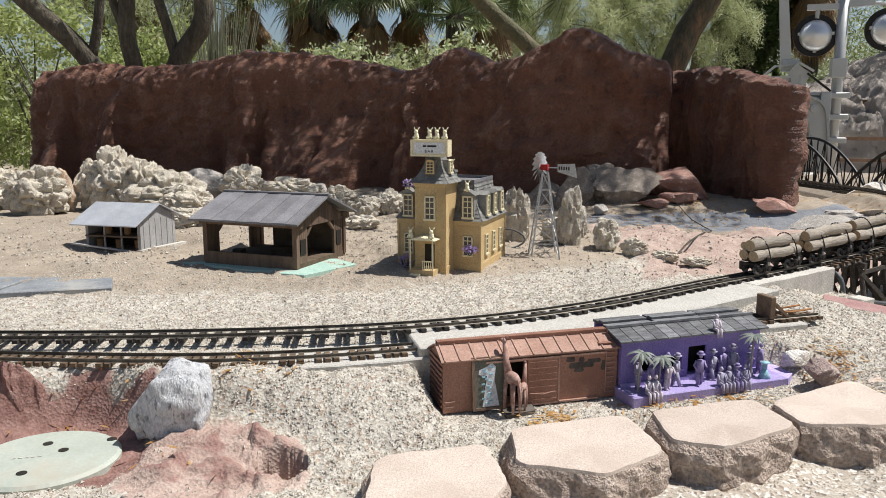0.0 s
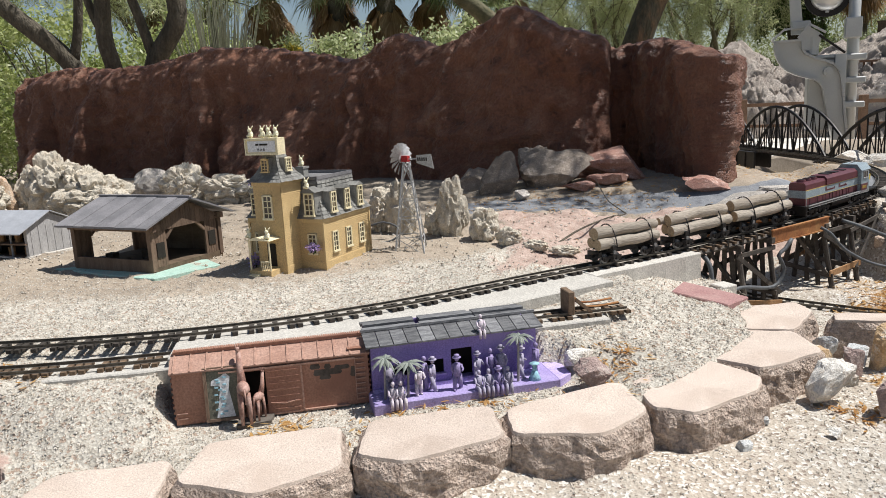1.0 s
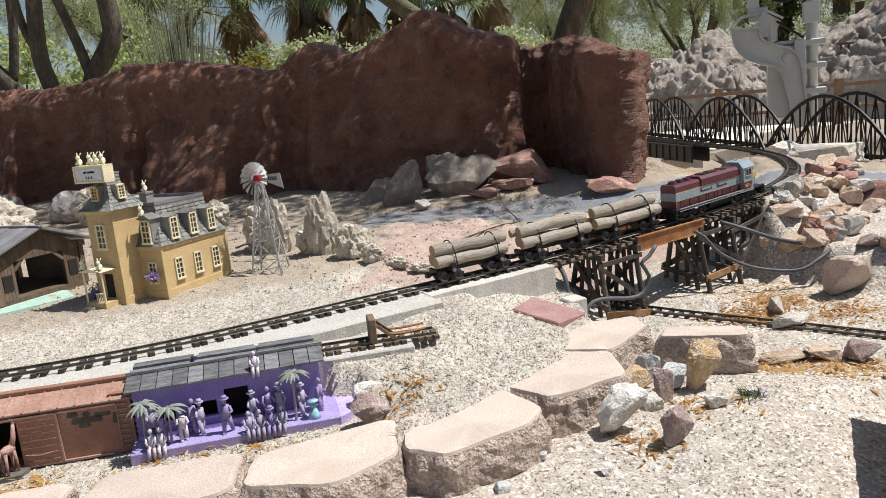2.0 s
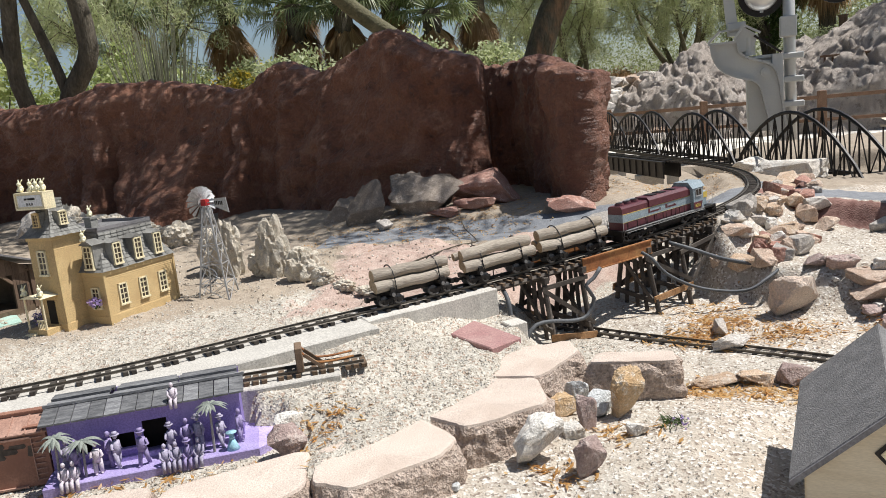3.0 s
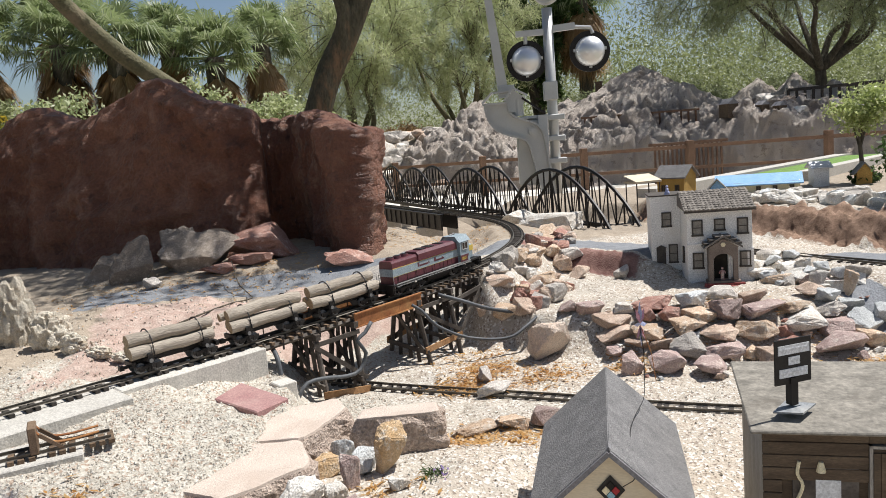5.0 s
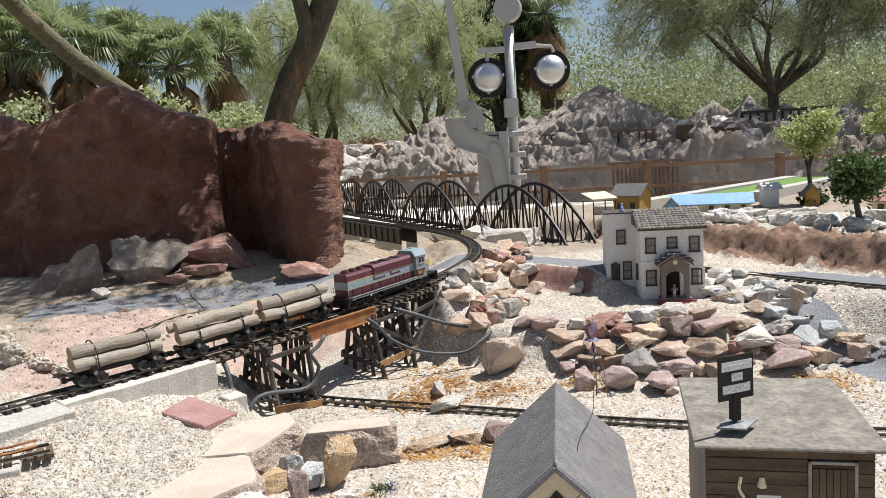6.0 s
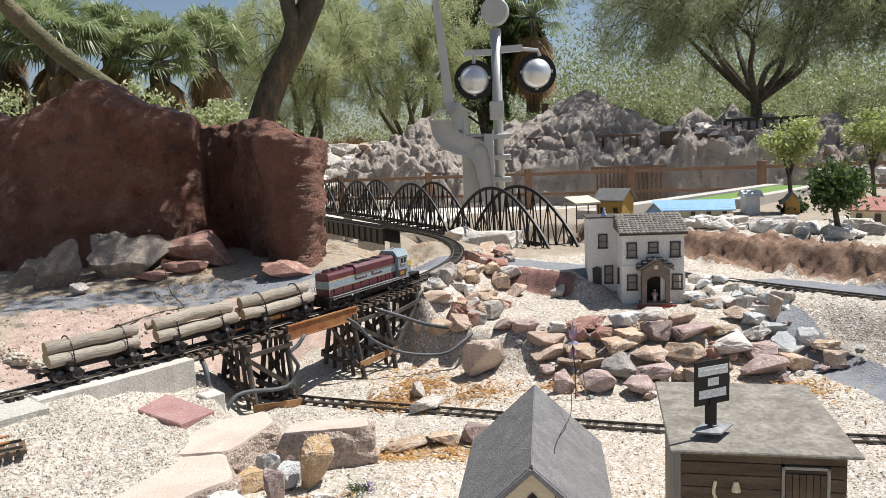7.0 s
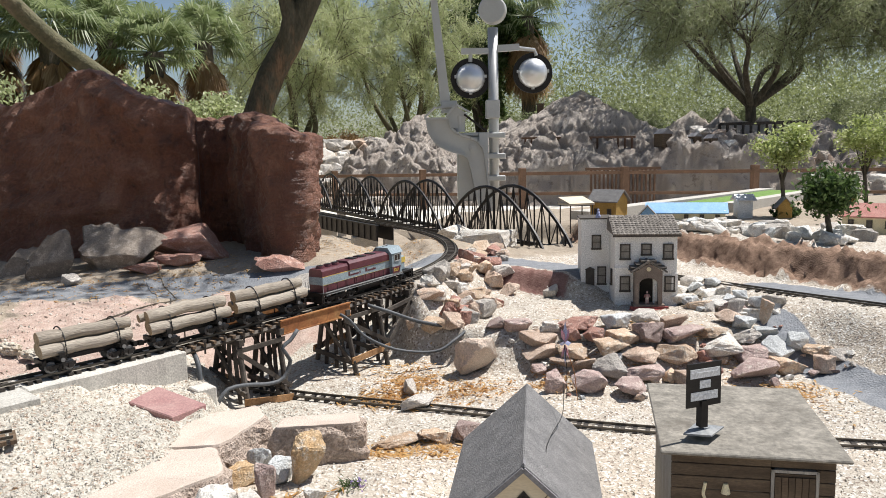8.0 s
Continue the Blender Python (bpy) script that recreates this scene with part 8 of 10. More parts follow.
    for s in (-1, 1):
        c = 0.1325
        part("porch_roof", Geo().add([(c, -0.075, 0.190), (c + s * 0.075, -0.075, 0.143), (c + s * 0.075, 0.0, 0.143), (c, 0.0, 0.190), (c, -0.075, 0.198), (c + s * 0.077, -0.075, 0.150), (c + s * 0.077, 0.0, 0.150), (c, 0.0, 0.198)], [(0, 1, 2, 3), (7, 6, 5, 4), (0, 4, 5, 1), (1, 5, 6, 2), (2, 6, 7, 3), (3, 7, 4, 0)]), M_TILE, o)
        for j in range(3):
            for i in range(4):
                q = new("roof_tile", tile)
                q.parent = o
                t = (j + 0.5) / 3
                q.matrix_local = pose(c + s * mix(0.072, 0.008, t), -0.066 + i * 0.019, mix(0.154, 0.196, t), 0, s * 32, 90 * s)
    part("front_door", Geo().box(0.105, 0.16, -0.003, 0.001, 0.0, 0.115), M_DARK, o)
    part("porch_floor", Geo().box(0.07, 0.20, -0.07, 0.0, -0.03, 0.006), M_PORCH, o)
    part("column", Geo().tube([(0.162, -0.03, 0.0), (0.162, -0.03, 0.11)], 0.005, 8), M_WHITE, o)
    for k in range(3):
        part("front_step", Geo().box(0.055 - k * 0.006, 0.215 + k * 0.006, -0.078 - k * 0.016, -0.062 - k * 0.016, -0.035, -0.002 - k * 0.010), M_REDSTEP, o)
    fg = part("figurine", Geo().tube([(-0.004, 0, 0), (-0.003, 0, 0.022)], 0.004, 6).tube([(0.004, 0, 0), (0.003, 0, 0.022)], 0.004, 6).tube([(0, 0, 0.02), (0, 0, 0.042)], 0.0075, 8, 0.006).tube([(-0.008, 0, 0.04), (-0.013, -0.003, 0.028)], 0.0025, 5).tube([(0.008, 0, 0.04), (0.012, -0.003, 0.028)], 0.0025, 5).ball((0, 0, 0.05), 0.005), M_FIGWHITE, smooth=True)
    fg.matrix_world = P @ pose(0.13, -0.045, 0.006)
    tagged(fg, "small white and red figurine in the porch", "figurine")
    f2 = part("figurine", Geo().ball((0, 0, 0.012), 0.012, 0.010, 0.012).tube([(0, 0, 0.015), (0, 0, 0.034)], 0.008, 8, 0.006).ball((0, 0, 0.041), 0.006).ball((-0.008, -0.006, 0.006), 0.006), M_BLUEFOIL, smooth=True)
    f2.matrix_world = P @ pose(-0.05, 0.22, 0.35)
    tagged(f2, "small blue-clad figurine sitting on the white parapet", "figurine")


M_TANPANE = mat("dusty_tan_pane", (0.20, 0.175, 0.145), (0.26, 0.235, 0.20), 0.35, 40, 200, 0.05, spec=0.5)
M_TILE = mat("grey_brown_tile", (0.143, 0.126, 0.109), (0.204, 0.180, 0.156), 0.85, 30, 200, 0.5, 0.001, rnd=0.25)
M_DKFRAME = mat("dark_brown_frame", (0.06, 0.05, 0.042), (0.09, 0.076, 0.062), 0.7, 30, 200, 0.2)
M_PORCH = mat("brown_grey_stucco", (0.17, 0.135, 0.11), (0.22, 0.175, 0.145), 0.85, 20, 200, 0.4, 0.001)
M_REDSTEP = mat("dull_red_brick", (0.24, 0.055, 0.05), (0.30, 0.08, 0.07), 0.8, 30, 200, 0.4, 0.001)
M_FIGWHITE = mat("white_red_figure", (0.62, 0.58, 0.55), (0.40, 0.12, 0.10), 0.7, 60, 200, 0.1)
white_house()

# ---- rubble bank ----
r = random.Random(21)
HUES = {"g": (M_GREYROCK, "grey"), "b": (M_BROWNROCK, "brown"), "o": (M_ORANGEROCK, "ochre"), "w": (M_WHITEROCK, "whitish"), "c": (M_BLUEROCK, "pale blue-grey"), "m": (M_PURPLEROCK, "dark maroon"), "r": (M_REDROCK, "reddish")}
COURSES = (
    ("mmwrcgbobmgoccg", [(2.50, 2.98, 0.042, 0.025), (2.58, 2.92, 0.052, 0.028), (2.68, 2.87, 0.049, 0.026), (2.80, 2.84, 0.073, 0.024), (2.93, 2.79, 0.056, 0.034), (3.08, 2.85, 0.058, 0.024), (3.14, 2.75, 0.061, 0.030), (3.41, 2.96, 0.064, 0.024), (3.39, 2.73, 0.052, 0.028), (3.51, 2.87, 0.052, 0.034), (3.47, 2.79, 0.034, 0.046), (3.53, 2.69, 0.028, 0.064), (3.40, 2.67, 0.044, 0.028), (3.47, 2.62, 0.045, 0.026), (3.37, 2.63, 0.066, 0.032)]),
    ("brromm" "o", [(2.62, 2.83, 0.065, 0.028), (2.74, 2.78, 0.031, 0.032), (2.81, 2.75, 0.045, 0.030), (2.90, 2.71, 0.072, 0.026), (2.99, 2.67, 0.050, 0.046), (3.12, 2.65, 0.073, 0.040), (3.25, 2.65, 0.050, 0.028)]),
    ("booborwmcc", [(2.61, 2.77, 0.064, 0.029), (2.71, 2.70, 0.057, 0.024), (2.84, 2.67, 0.057, 0.030), (2.93, 2.61, 0.064, 0.028), (3.06, 2.58, 0.068, 0.036), (3.16, 2.57, 0.030, 0.024), (3.24, 2.60, 0.078, 0.040), (3.35, 2.56, 0.058, 0.038), (3.46, 2.55, 0.059, 0.046), (3.55, 2.56, 0.045, 0.038)]),
    ("mbbgmomob" "go", [(2.58, 2.70, 0.033, 0.018), (2.65, 2.68, 0.039, 0.022), (2.72, 2.63, 0.039, 0.022), (2.78, 2.57, 0.056, 0.046), (2.89, 2.54, 0.069, 0.030), (2.99, 2.51, 0.028, 0.028), (3.28, 2.45, 0.079, 0.040), (3.45, 2.48, 0.058, 0.034), (3.56, 2.42, 0.043, 0.036), (3.63, 2.43, 0.040, 0.028), (3.61, 2.51, 0.052, 0.020)]),
    ("mmmrb", [(2.57, 2.56, 0.038, 0.043), (2.68, 2.49, 0.059, 0.040), (2.79, 2.44, 0.053, 0.032), (3.12, 2.48, 0.055, 0.034), (3.02, 2.44, 0.050, 0.030)]))
k_ = 0
for hues, spots in COURSES:
    for hue, (x, y, w, h) in zip(hues, spots):
        m_, word = HUES[hue]
        angular_rock("stone", x, y + 0.01, (w * 1.18, w * r.uniform(0.9, 1.15), h * 1.0), m_, word + " angular stone stacked in the dry rubble bank", 600 + k_, r.uniform(-14, 14), sink=0.12, group="rubble bank stones", tilt=r.uniform(-5, 5))
        k_ += 1
        for _ in range(r.choice((0, 1, 2))):
            c_ = w * r.uniform(0.22, 0.42)
            angular_rock("stone", x + w * r.uniform(-1.1, 1.1), y - 0.045 + r.uniform(-0.03, 0.03), (c_, c_ * 0.8, c_ * 0.62), r.choice(ROCKS), "small angular stone wedged in the rubble bank", 1600 + k_ * 3 + _, r.uniform(0, 180), sink=0.1, group="rubble chips", points=11)
# stones shouldering the curve and the trestle's far end
for i in range(58):
    if i < 34:
        s_ = arc_at_x(2.2) + i * 0.036
        off = -r.uniform(0.10, 0.30)
    else:
        s_ = arc_at_x(2.2) + r.uniform(-0.12, 0.35)
        off = -r.uniform(0.08, 0.34)
    p0, p1 = on_main(s_ - 0.01), on_main(s_ + 0.01)
    d = (p1 - p0).normalized()
    c = on_main(s_) + Vector((-d.y, d.x, 0)) * off
    if c.y > 4.3:
        continue
    w = r.uniform(0.026, 0.072)
    angular_rock("stone", c.x, c.y, (w, w * 0.75, w * r.uniform(0.5, 0.75)), r.choice([M_BROWNROCK, M_ORANGEROCK, M_REDROCK, M_GREYROCK, M_ORANGEROCK, M_WHITEROCK]), "angular stone shoring up the curved railway bank", 800 + i, r.uniform(0, 180), sink=0.15, group="bank stones at the curve")
# pale stones on the right, along the line and the terrace edge
for i in range(100):
    if i < 28:
        x, y, w = r.uniform(3.38, 3.64), r.uniform(2.72, 3.28), r.uniform(0.022, 0.055)
    else:
        t = r.random()
        x, y, w = mix(4.10, 4.50, t) + r.uniform(-0.04, 0.32), mix(4.35, 3.48, t) + r.uniform(-0.08, 0.30), r.uniform(0.035, 0.085)
    angular_rock("stone", x, y, (w, w * 0.8, w * 0.62), r.choice([M_WHITEROCK, M_WHITEROCK, M_WHITEROCK, M_GREYROCK, M_BLUEROCK]), "pale stone on the terrace beside the model village", 900 + i, r.uniform(0, 180), sink=0.2, group="terrace stones")

# ---- arched bridge ----
def arched_bridge():
    o = thing("arched_bridge", Matrix(), "black iron model bridge with rows of arched trusses", "bridge")
    A, B = Vector((3.46, 4.48, 0.0)), Vector((2.50, 10.2, 0.02))
    d = (B - A).normalized()
    nr = Vector((-d.y, d.x, 0))
    span, n = (B - A).length / 4, 16
    for s in (-1, 1):
        off = nr * s * 0.105
        for k in range(4):
            a = A + d * (k * span) + off
            pts = [a + d * (span * i / n) + Vector((0, 0, 0.385 * math.sin(math.pi * i / n) ** 0.85)) for i in range(n + 1)]
            part("arch", Geo().tube(pts, 0.012, 6), M_BLACK, o)
            for i in range(1, n):
                q = pts[i]
                base = a + d * (span * i / n)
                part("hanger", Geo().tube([base, q], 0.006, 5), M_BLACK, o)
                if i < n - 1:
                    nx = a + d * (span * (i + 1) / n)
                    g = Geo().tube([base if i % 2 else nx, pts[i + 1] if i % 2 else q], 0.004, 5)
                    part("diagonal", g, M_BLACK, o)
        part("bottom_chord", Geo().beam(A + off, B + off, 0.02, 0.03), M_BLACK, o)
    for k in range(24):
        c = A + d * ((B - A).length * (k + 0.5) / 24)
        part("floor_beam", Geo().beam(c - nr * 0.105, c + nr * 0.105, 0.02, 0.014), M_BLACK, o)
    for k in range(4):
        c = A + d * (span * (k + 1))
        part("pier", Geo().beam(c + Vector((0, 0, -0.5)), c + Vector((0, 0, -0.01)), 0.14, 0.08), M_CONC, o)


def plate_girder():
    o = thing("plate_girder_bridge", Matrix(), "black plate girder bridge carrying the main line", "bridge")
    a, b = next(CUM[i] for i, p in enumerate(MAIN) if p.y > 5.9), CUM[-1]
    for s in (-1, 1):
        g = Geo()
        n = 22
        for k in range(n):
            u, v = a + (b - a) * k / n, a + (b - a) * (k + 1) / n
            P_, Q_ = on_main(u), on_main(v)
            dd = (Q_ - P_).normalized()
            w = Vector((-dd.y, dd.x, 0)) * s * 0.06
            g.beam(P_ + w - Vector((0, 0, 0.075)), Q_ + w - Vector((0, 0, 0.075)), 0.008, 0.12)
            g.beam(P_ + w - Vector((0, 0, 0.016)), Q_ + w - Vector((0, 0, 0.016)), 0.03, 0.008)
            g.beam(P_ + w * 1.12 - Vector((0, 0, 0.13)), P_ + w * 1.12 - Vector((0, 0, 0.02)), 0.008, 0.008)
        part("girder", g, M_BLACK, o)
    for k in range(3):
        c = on_main(a + (b - a) * (0.15 + k * 0.35))
        part("pier", Geo().box(c.x - 0.1, c.x + 0.1, c.y - 0.06, c.y + 0.06, -0.5, c.z - 0.135), M_CONC, o)


arched_bridge()
plate_girder()

# ---- crossing signal ----
def crossing_signal():
    P = pose(4.81, 9.44, -0.28, 0, 0, -15.4)
    o = thing("crossing_signal", P, "silver railroad crossing signal with gate arm and two lamps", "crossing signal")
    part("mast", Geo().tube([(0, 0, 0), (0, 0, 2.45)], 0.064, 20), M_SILVER, o, smooth=True)
    part("junction_box", Geo().box(-0.105, 0.07, -0.13, 0.0, 1.33, 1.56), M_SILVER, o, bevel=0.01)
    bell = part("bell", Geo().disc((0.0, -0.02, 2.66), (0.25, 1, 0), 0.17, 0.14, 28), M_SILVER, o, bevel=0.012)
    part("bell_bolt", Geo().tube([(0, 0, 2.8), (0, 0, 2.88)], 0.02, 8), M_SILVER, o)
    part("cross_arm", Geo().beam((-0.40, 0, 2.17), (0.05, 0, 2.17), 0.06, 0.07).beam((-0.05, 0, 2.19), (0.33, 0.0, 2.21), 0.07, 0.08).tube([(0.30, 0, 2.20), (0.52, 0, 2.17), (0.545, 0, 2.10)], 0.025, 8).tube([(-0.28, 0, 2.16), (-0.285, 0, 2.04)], 0.025, 8), M_SILVER, o)
    for x, z in ((-0.285, 1.84), (0.50, 1.89)):
        lamp = part("signal_lamp", Geo().disc((x, 0.02, z), (0, 1, 0), 0.25, 0.02, 36), M_BLACK, o, "black round backing disc")
        dome = []
        g = Geo()
        n, m_ = 24, 7
        vs = [(x, -0.15, z)]
        for i in range(1, m_ + 1):
            a = math.pi / 2 * i / m_
            vs += [(x + 0.185 * math.sin(a) * math.cos(6.28318 * j / n), 0.01 - 0.16 * math.cos(a), z + 0.185 * math.sin(a) * math.sin(6.28318 * j / n)) for j in range(n)]
        fs = [(0, 1 + j, 1 + (j + 1) % n) for j in range(n)] + [(1 + i * n + j, 1 + (i + 1) * n + j, 1 + (i + 1) * n + (j + 1) % n, 1 + i * n + (j + 1) % n) for i in range(m_ - 1) for j in range(n)]
        part("lamp_housing", g.add(vs, fs), M_CHROME, lamp, "polished silver dome", smooth=True)
        for a in (0.1, 3.04, 4.71):
            part("clip", Geo().box(x + 0.185 * math.cos(a) - 0.018, x + 0.185 * math.cos(a) + 0.018, -0.03, 0.01, z + 0.185 * math.sin(a) - 0.018, z + 0.185 * math.sin(a) + 0.018), M_SILVER, lamp)
    left = spline([(-0.845, 1.33, 0), (-0.835, 1.24, 0), (-0.81, 1.145, 0), (-0.725, 1.025, 0), (-0.58, 0.945, 0), (-0.40, 0.885, 0), (-0.325, 0.81, 0), (-0.285, 0.64, 0), (-0.235, 0.40, 0), (-0.15, -0.02, 0)], 0.04)
    rightside = spline([(-0.555, 1.33, 0), (-0.55, 1.25, 0), (-0.515, 1.185, 0), (-0.41, 1.125, 0), (-0.26, 1.07, 0), (-0.17, 0.99, 0), (-0.125, 0.835, 0), (-0.075, 0.40, 0), (-0.01, -0.02, 0)], 0.04)
    ring = [(p.x, p.y) for p in left] + [(p.x, p.y) for p in rightside[::-1]]
    arm = part("counterweight_arm", Geo().prism(ring, -0.015, 0.015, pose(0, -0.20, 0, 90, 0, 0)), M_SILVER, o)
    for edge in (left, rightside):
        g = Geo()
        for p, q in zip(edge, edge[1:]):
            d = (q - p).normalized() * 0.006
            g.beam((p.x - d.x, -0.20, p.y - d.y), (q.x + d.x, -0.20, q.y + d.y), 0.15, 0.026)
        part("arm_flange", g, M_SILVER, arm)
    part("arm_head", Geo().beam((-0.875, -0.20, 1.35), (-0.74, -0.20, 1.475), 0.16, 0.022).beam((-0.875, -0.26, 1.335), (-0.55, -0.26, 1.335), 0.03, 0.024).beam((-0.60, -0.24, 1.36), (-0.485, -0.24, 1.51), 0.05, 0.022).beam((-0.49, -0.24, 1.51), (-0.315, -0.24, 1.405), 0.05, 0.022).beam((-0.74, -0.13, 1.47), (-0.485, -0.13, 1.50), 0.03, 0.022), M_SILVER, o)
    part("head_plate", Geo().prism([(-0.56, 1.22), (-0.40, 1.22), (-0.335, 1.385), (-0.485, 1.49), (-0.585, 1.36)], -0.01, 0.01, pose(0, -0.16, 0, 90, 0, 0)), M_SILVER, o)
    part("hinge_drum", Geo().disc((-0.44, -0.10, 1.27), (0, 0, 1), 0.075, 0.20, 16), M_SILVER, o)
    part("arm_bolt", Geo().disc((-0.275, -0.225, 0.965), (0, 1, 0), 0.05, 0.08, 14).disc((-0.275, -0.27, 0.965), (0, 1, 0), 0.026, 0.03, 6), M_SILVER, o)
    part("mechanism_box", Geo().box(-0.47, -0.14, -0.10, 0.22, 0.30, 1.12), M_SILVER, o, bevel=0.02)
    part("side_plate", Geo().box(-0.20, -0.08, -0.16, -0.12, 0.45, 1.16), M_SILVER, o, bevel=0.006)
    part("box_lid", Geo().box(-0.49, -0.10, -0.12, 0.24, 1.12, 1.16), M_SILVER, o, bevel=0.008)
    part("arm_socket", Geo().box(-0.66, -0.46, -0.10, 0.05, 1.46, 1.56), M_SILVER, o, bevel=0.01)
    part("brace_bar", Geo().tube([(-0.38, -0.22, 1.38), (-0.10, -0.16, 1.17)], 0.014, 6), M_BLACK, o)
    for z in (0.58, 0.86, 1.12):
        part("clamp", Geo().box(-0.12, 0.14, -0.09, 0.05, z - 0.035, z + 0.035), M_SILVER, o, bevel=0.01)
    g = part("gate_arm", Geo().prism([(-0.66, -0.05), (-0.53, -0.05), (-0.70, 1.45), (-0.78, 1.45)], 0, 0.06, pose(0, -0.02, 1.46, 90, 0, 0)), M_SILVER, o)
    part("arm_tip", Geo().prism([(-0.78, 0), (-0.70, 0), (-0.705, 0.10), (-0.775, 0.10)], -0.005, 0.065, pose(0, -0.02, 2.91, 90, 0, 0)), M_REDPAINT, g, "red tip")


crossing_signal()

# ---- far fence ----
fence = thing("rail_fence", Matrix(), "red-brown wooden post and rail fence by the path", "fence")
FP = [(0.5, 17.2), (2.0, 16.4), (3.6, 15.6), (5.2, 14.7), (6.91, 13.75), (8.60, 12.9), (10.5, 11.7), (12.4, 10.5), (14.4, 9.2)]
for i, (x, y) in enumerate(FP):
    zb = gz(x, y)
    part("post", Geo().box(x - 0.06, x + 0.06, y - 0.06, y + 0.06, zb - 0.1, 0.33), M_FENCE, fence, bevel=0.01)
    if i:
        a, b = FP[i - 1], (x, y)
        part("rail", Geo().beam((*a, 0.22), (*b, 0.22), 0.05, 0.062), M_FENCE, fence)
        part("rail", Geo().beam((*a, -0.16), (*b, -0.16), 0.05, 0.055), M_FENCE, fence)

# ---- far rock mountains ----
PEAKS = [(3.23, 3.1, 1.98, 0.78), (2.6, 3.3, 1.66, 0.7), (1.6, 3.0, 1.30, 0.75), (4.29, 2.15, 1.45, 0.9), (5.83, 1.6, 1.06, 0.42), (5.77, 3.3, 1.38, 0.9), (6.54, 3.25, 1.38, 0.9), (7.3, 3.7, 1.15, 0.7), (-0.3, 1.95, 1.48, 0.95), (-0.9, 1.8, 1.12, 0.7), (8.6, 3.0, 1.12, 0.6), (10.2, 3.2, 1.15, 0.6)]


def mountain_height(s, v):
    """Two stepped benches with buttressed faces, and eroded mounds above them."""
    lip = 0.22 * fbm(s * 0.9, 1.3, 0.0, 3) + 0.30 * abs(fbm(s * 1.6, 4.1, 0.0, 3))
    low = -0.40 + (0.66 + 0.10 * fbm(s * 0.8, 7.7)) * (0.45 * ss(-0.05, 0.5, v - lip * 0.5) + 0.55 * ss(0.35, 1.05, v - lip))
    lip2 = 0.35 * abs(fbm(s * 1.3, 9.2, 0.0, 3)) + 0.10 * fbm(s * 4.0, 2.2, 0.0, 2)
    z = low + (0.56 + 0.08 * fbm(s * 0.7, 3.3)) * ss(0.95, 1.75, v - lip2) * ss(-0.6, 1.2, s)
    for ps, pv, pz, steep in PEAKS:
        d = math.hypot(s - ps, (v - pv) * 0.9)
        gully = 0.13 * abs(fbm(s * 1.9 + ps, v * 1.9, pz, 4)) * min(1.0, d * 1.4)
        z = max(z, pz - steep * 0.78 * d - gully + 0.05)
    z += 0.09 * fbm(s * 2.1, v * 2.1, 1.0, 4) - 0.07 * abs(fbm(s * 2.7, v * 2.2, 2.5, 4)) - 0.03 * abs(fbm(s * 6.5, v * 5.0, 7.5, 3)) + 0.016 * fbm(s * 14, v * 14, 1.0, 3) + 0.10
    for sc, amp in ((1.9, 0.26), (4.3, 0.10)):
        d = noise.voronoi(Vector((s * sc + 0.5 * fbm(s * 2, v * 2, 3.0, 2), v * sc * 1.1, 2.0)))[0]
        z += amp * (min(1.0, (d[1] - d[0]) * 2.6) ** 0.7 - 0.75) * ss(2.6, 1.5, v + 0.5 * fbm(s * 0.7, 1.0, 8.0, 2))
    return mix(mix(-0.7, z, ss(-0.12, 0.30, v + 0.10 * fbm(s * 2.6, 5.5, 0.0, 3))), -0.6, ss(4.3, 5.2, v))


def rock_mountain():
    a0, ux, nx = Vector((5.2, 15.9, 0)), Vector((0.85, -0.527, 0)), Vector((0.527, 0.85, 0))
    cols, rows = 600, 200
    vs = []
    for i in range(cols):
        s = -2.6 + 15.2 * i / (cols - 1)
        for k in range(rows):
            v = -0.12 + 5.2 * (k / (rows - 1)) ** 1.35
            z = mountain_height(s, v) * ss(-2.6, -1.6, s) - 0.6 * ss(-1.6, -2.6, s)
            q = a0 + ux * s + nx * v
            out = 0.10 * fbm(q.x * 2.4, q.y * 2.4, z * 3.0 + 4, 4)
            vs.append(q + nx * out + Vector((0, 0, z)))
    fs = [(i * rows + k, (i + 1) * rows + k, (i + 1) * rows + k + 1, i * rows + k + 1) for i in range(cols - 1) for k in range(rows - 1)]
    ob = part("rock_mountain", Geo().add(vs, fs), M_FARROCK, smooth=True)
    tagged(ob, "grey-brown modelled rock mountains with benches behind the fence", "rock mountain")
    return lambda s, v: a0 + ux * s + nx * v + Vector((0, 0, mountain_height(s, v)))


on_mountain = rock_mountain()
for i in range(150):
    x, y = r.uniform(2.6, 6.0), r.uniform(16.1, 18.9)
    w = r.uniform(0.10, 0.28)
    angular_rock("boulder", x, y, (w, w * 0.8, w * 0.68), r.choice([M_GREYROCK, M_GREYROCK, M_WHITEROCK, M_BROWNROCK]), "grey boulder in the far rock pile", 1100 + i, r.uniform(0, 180), sink=0.22, group="far rock pile", points=13)
for i in range(40):
    q = on_mountain(r.uniform(5.5, 10.5), r.uniform(0.4, 1.4))
    w = r.uniform(0.06, 0.20)
    angular_rock("boulder", q.x, q.y, (w, w * 0.8, w * 0.65), r.choice([M_GREYROCK, M_FARROCK, M_BROWNROCK, M_WHITEROCK]), "loose grey boulder on the mountain bench", 1300 + i, r.uniform(0, 180), z=q.z - 0.03, sink=0.2, group="mountain boulders", points=13)
far_trestle = thing("far_model_trestle", Matrix(), "brown wooden model trestle before the rock mountains", "bridge")
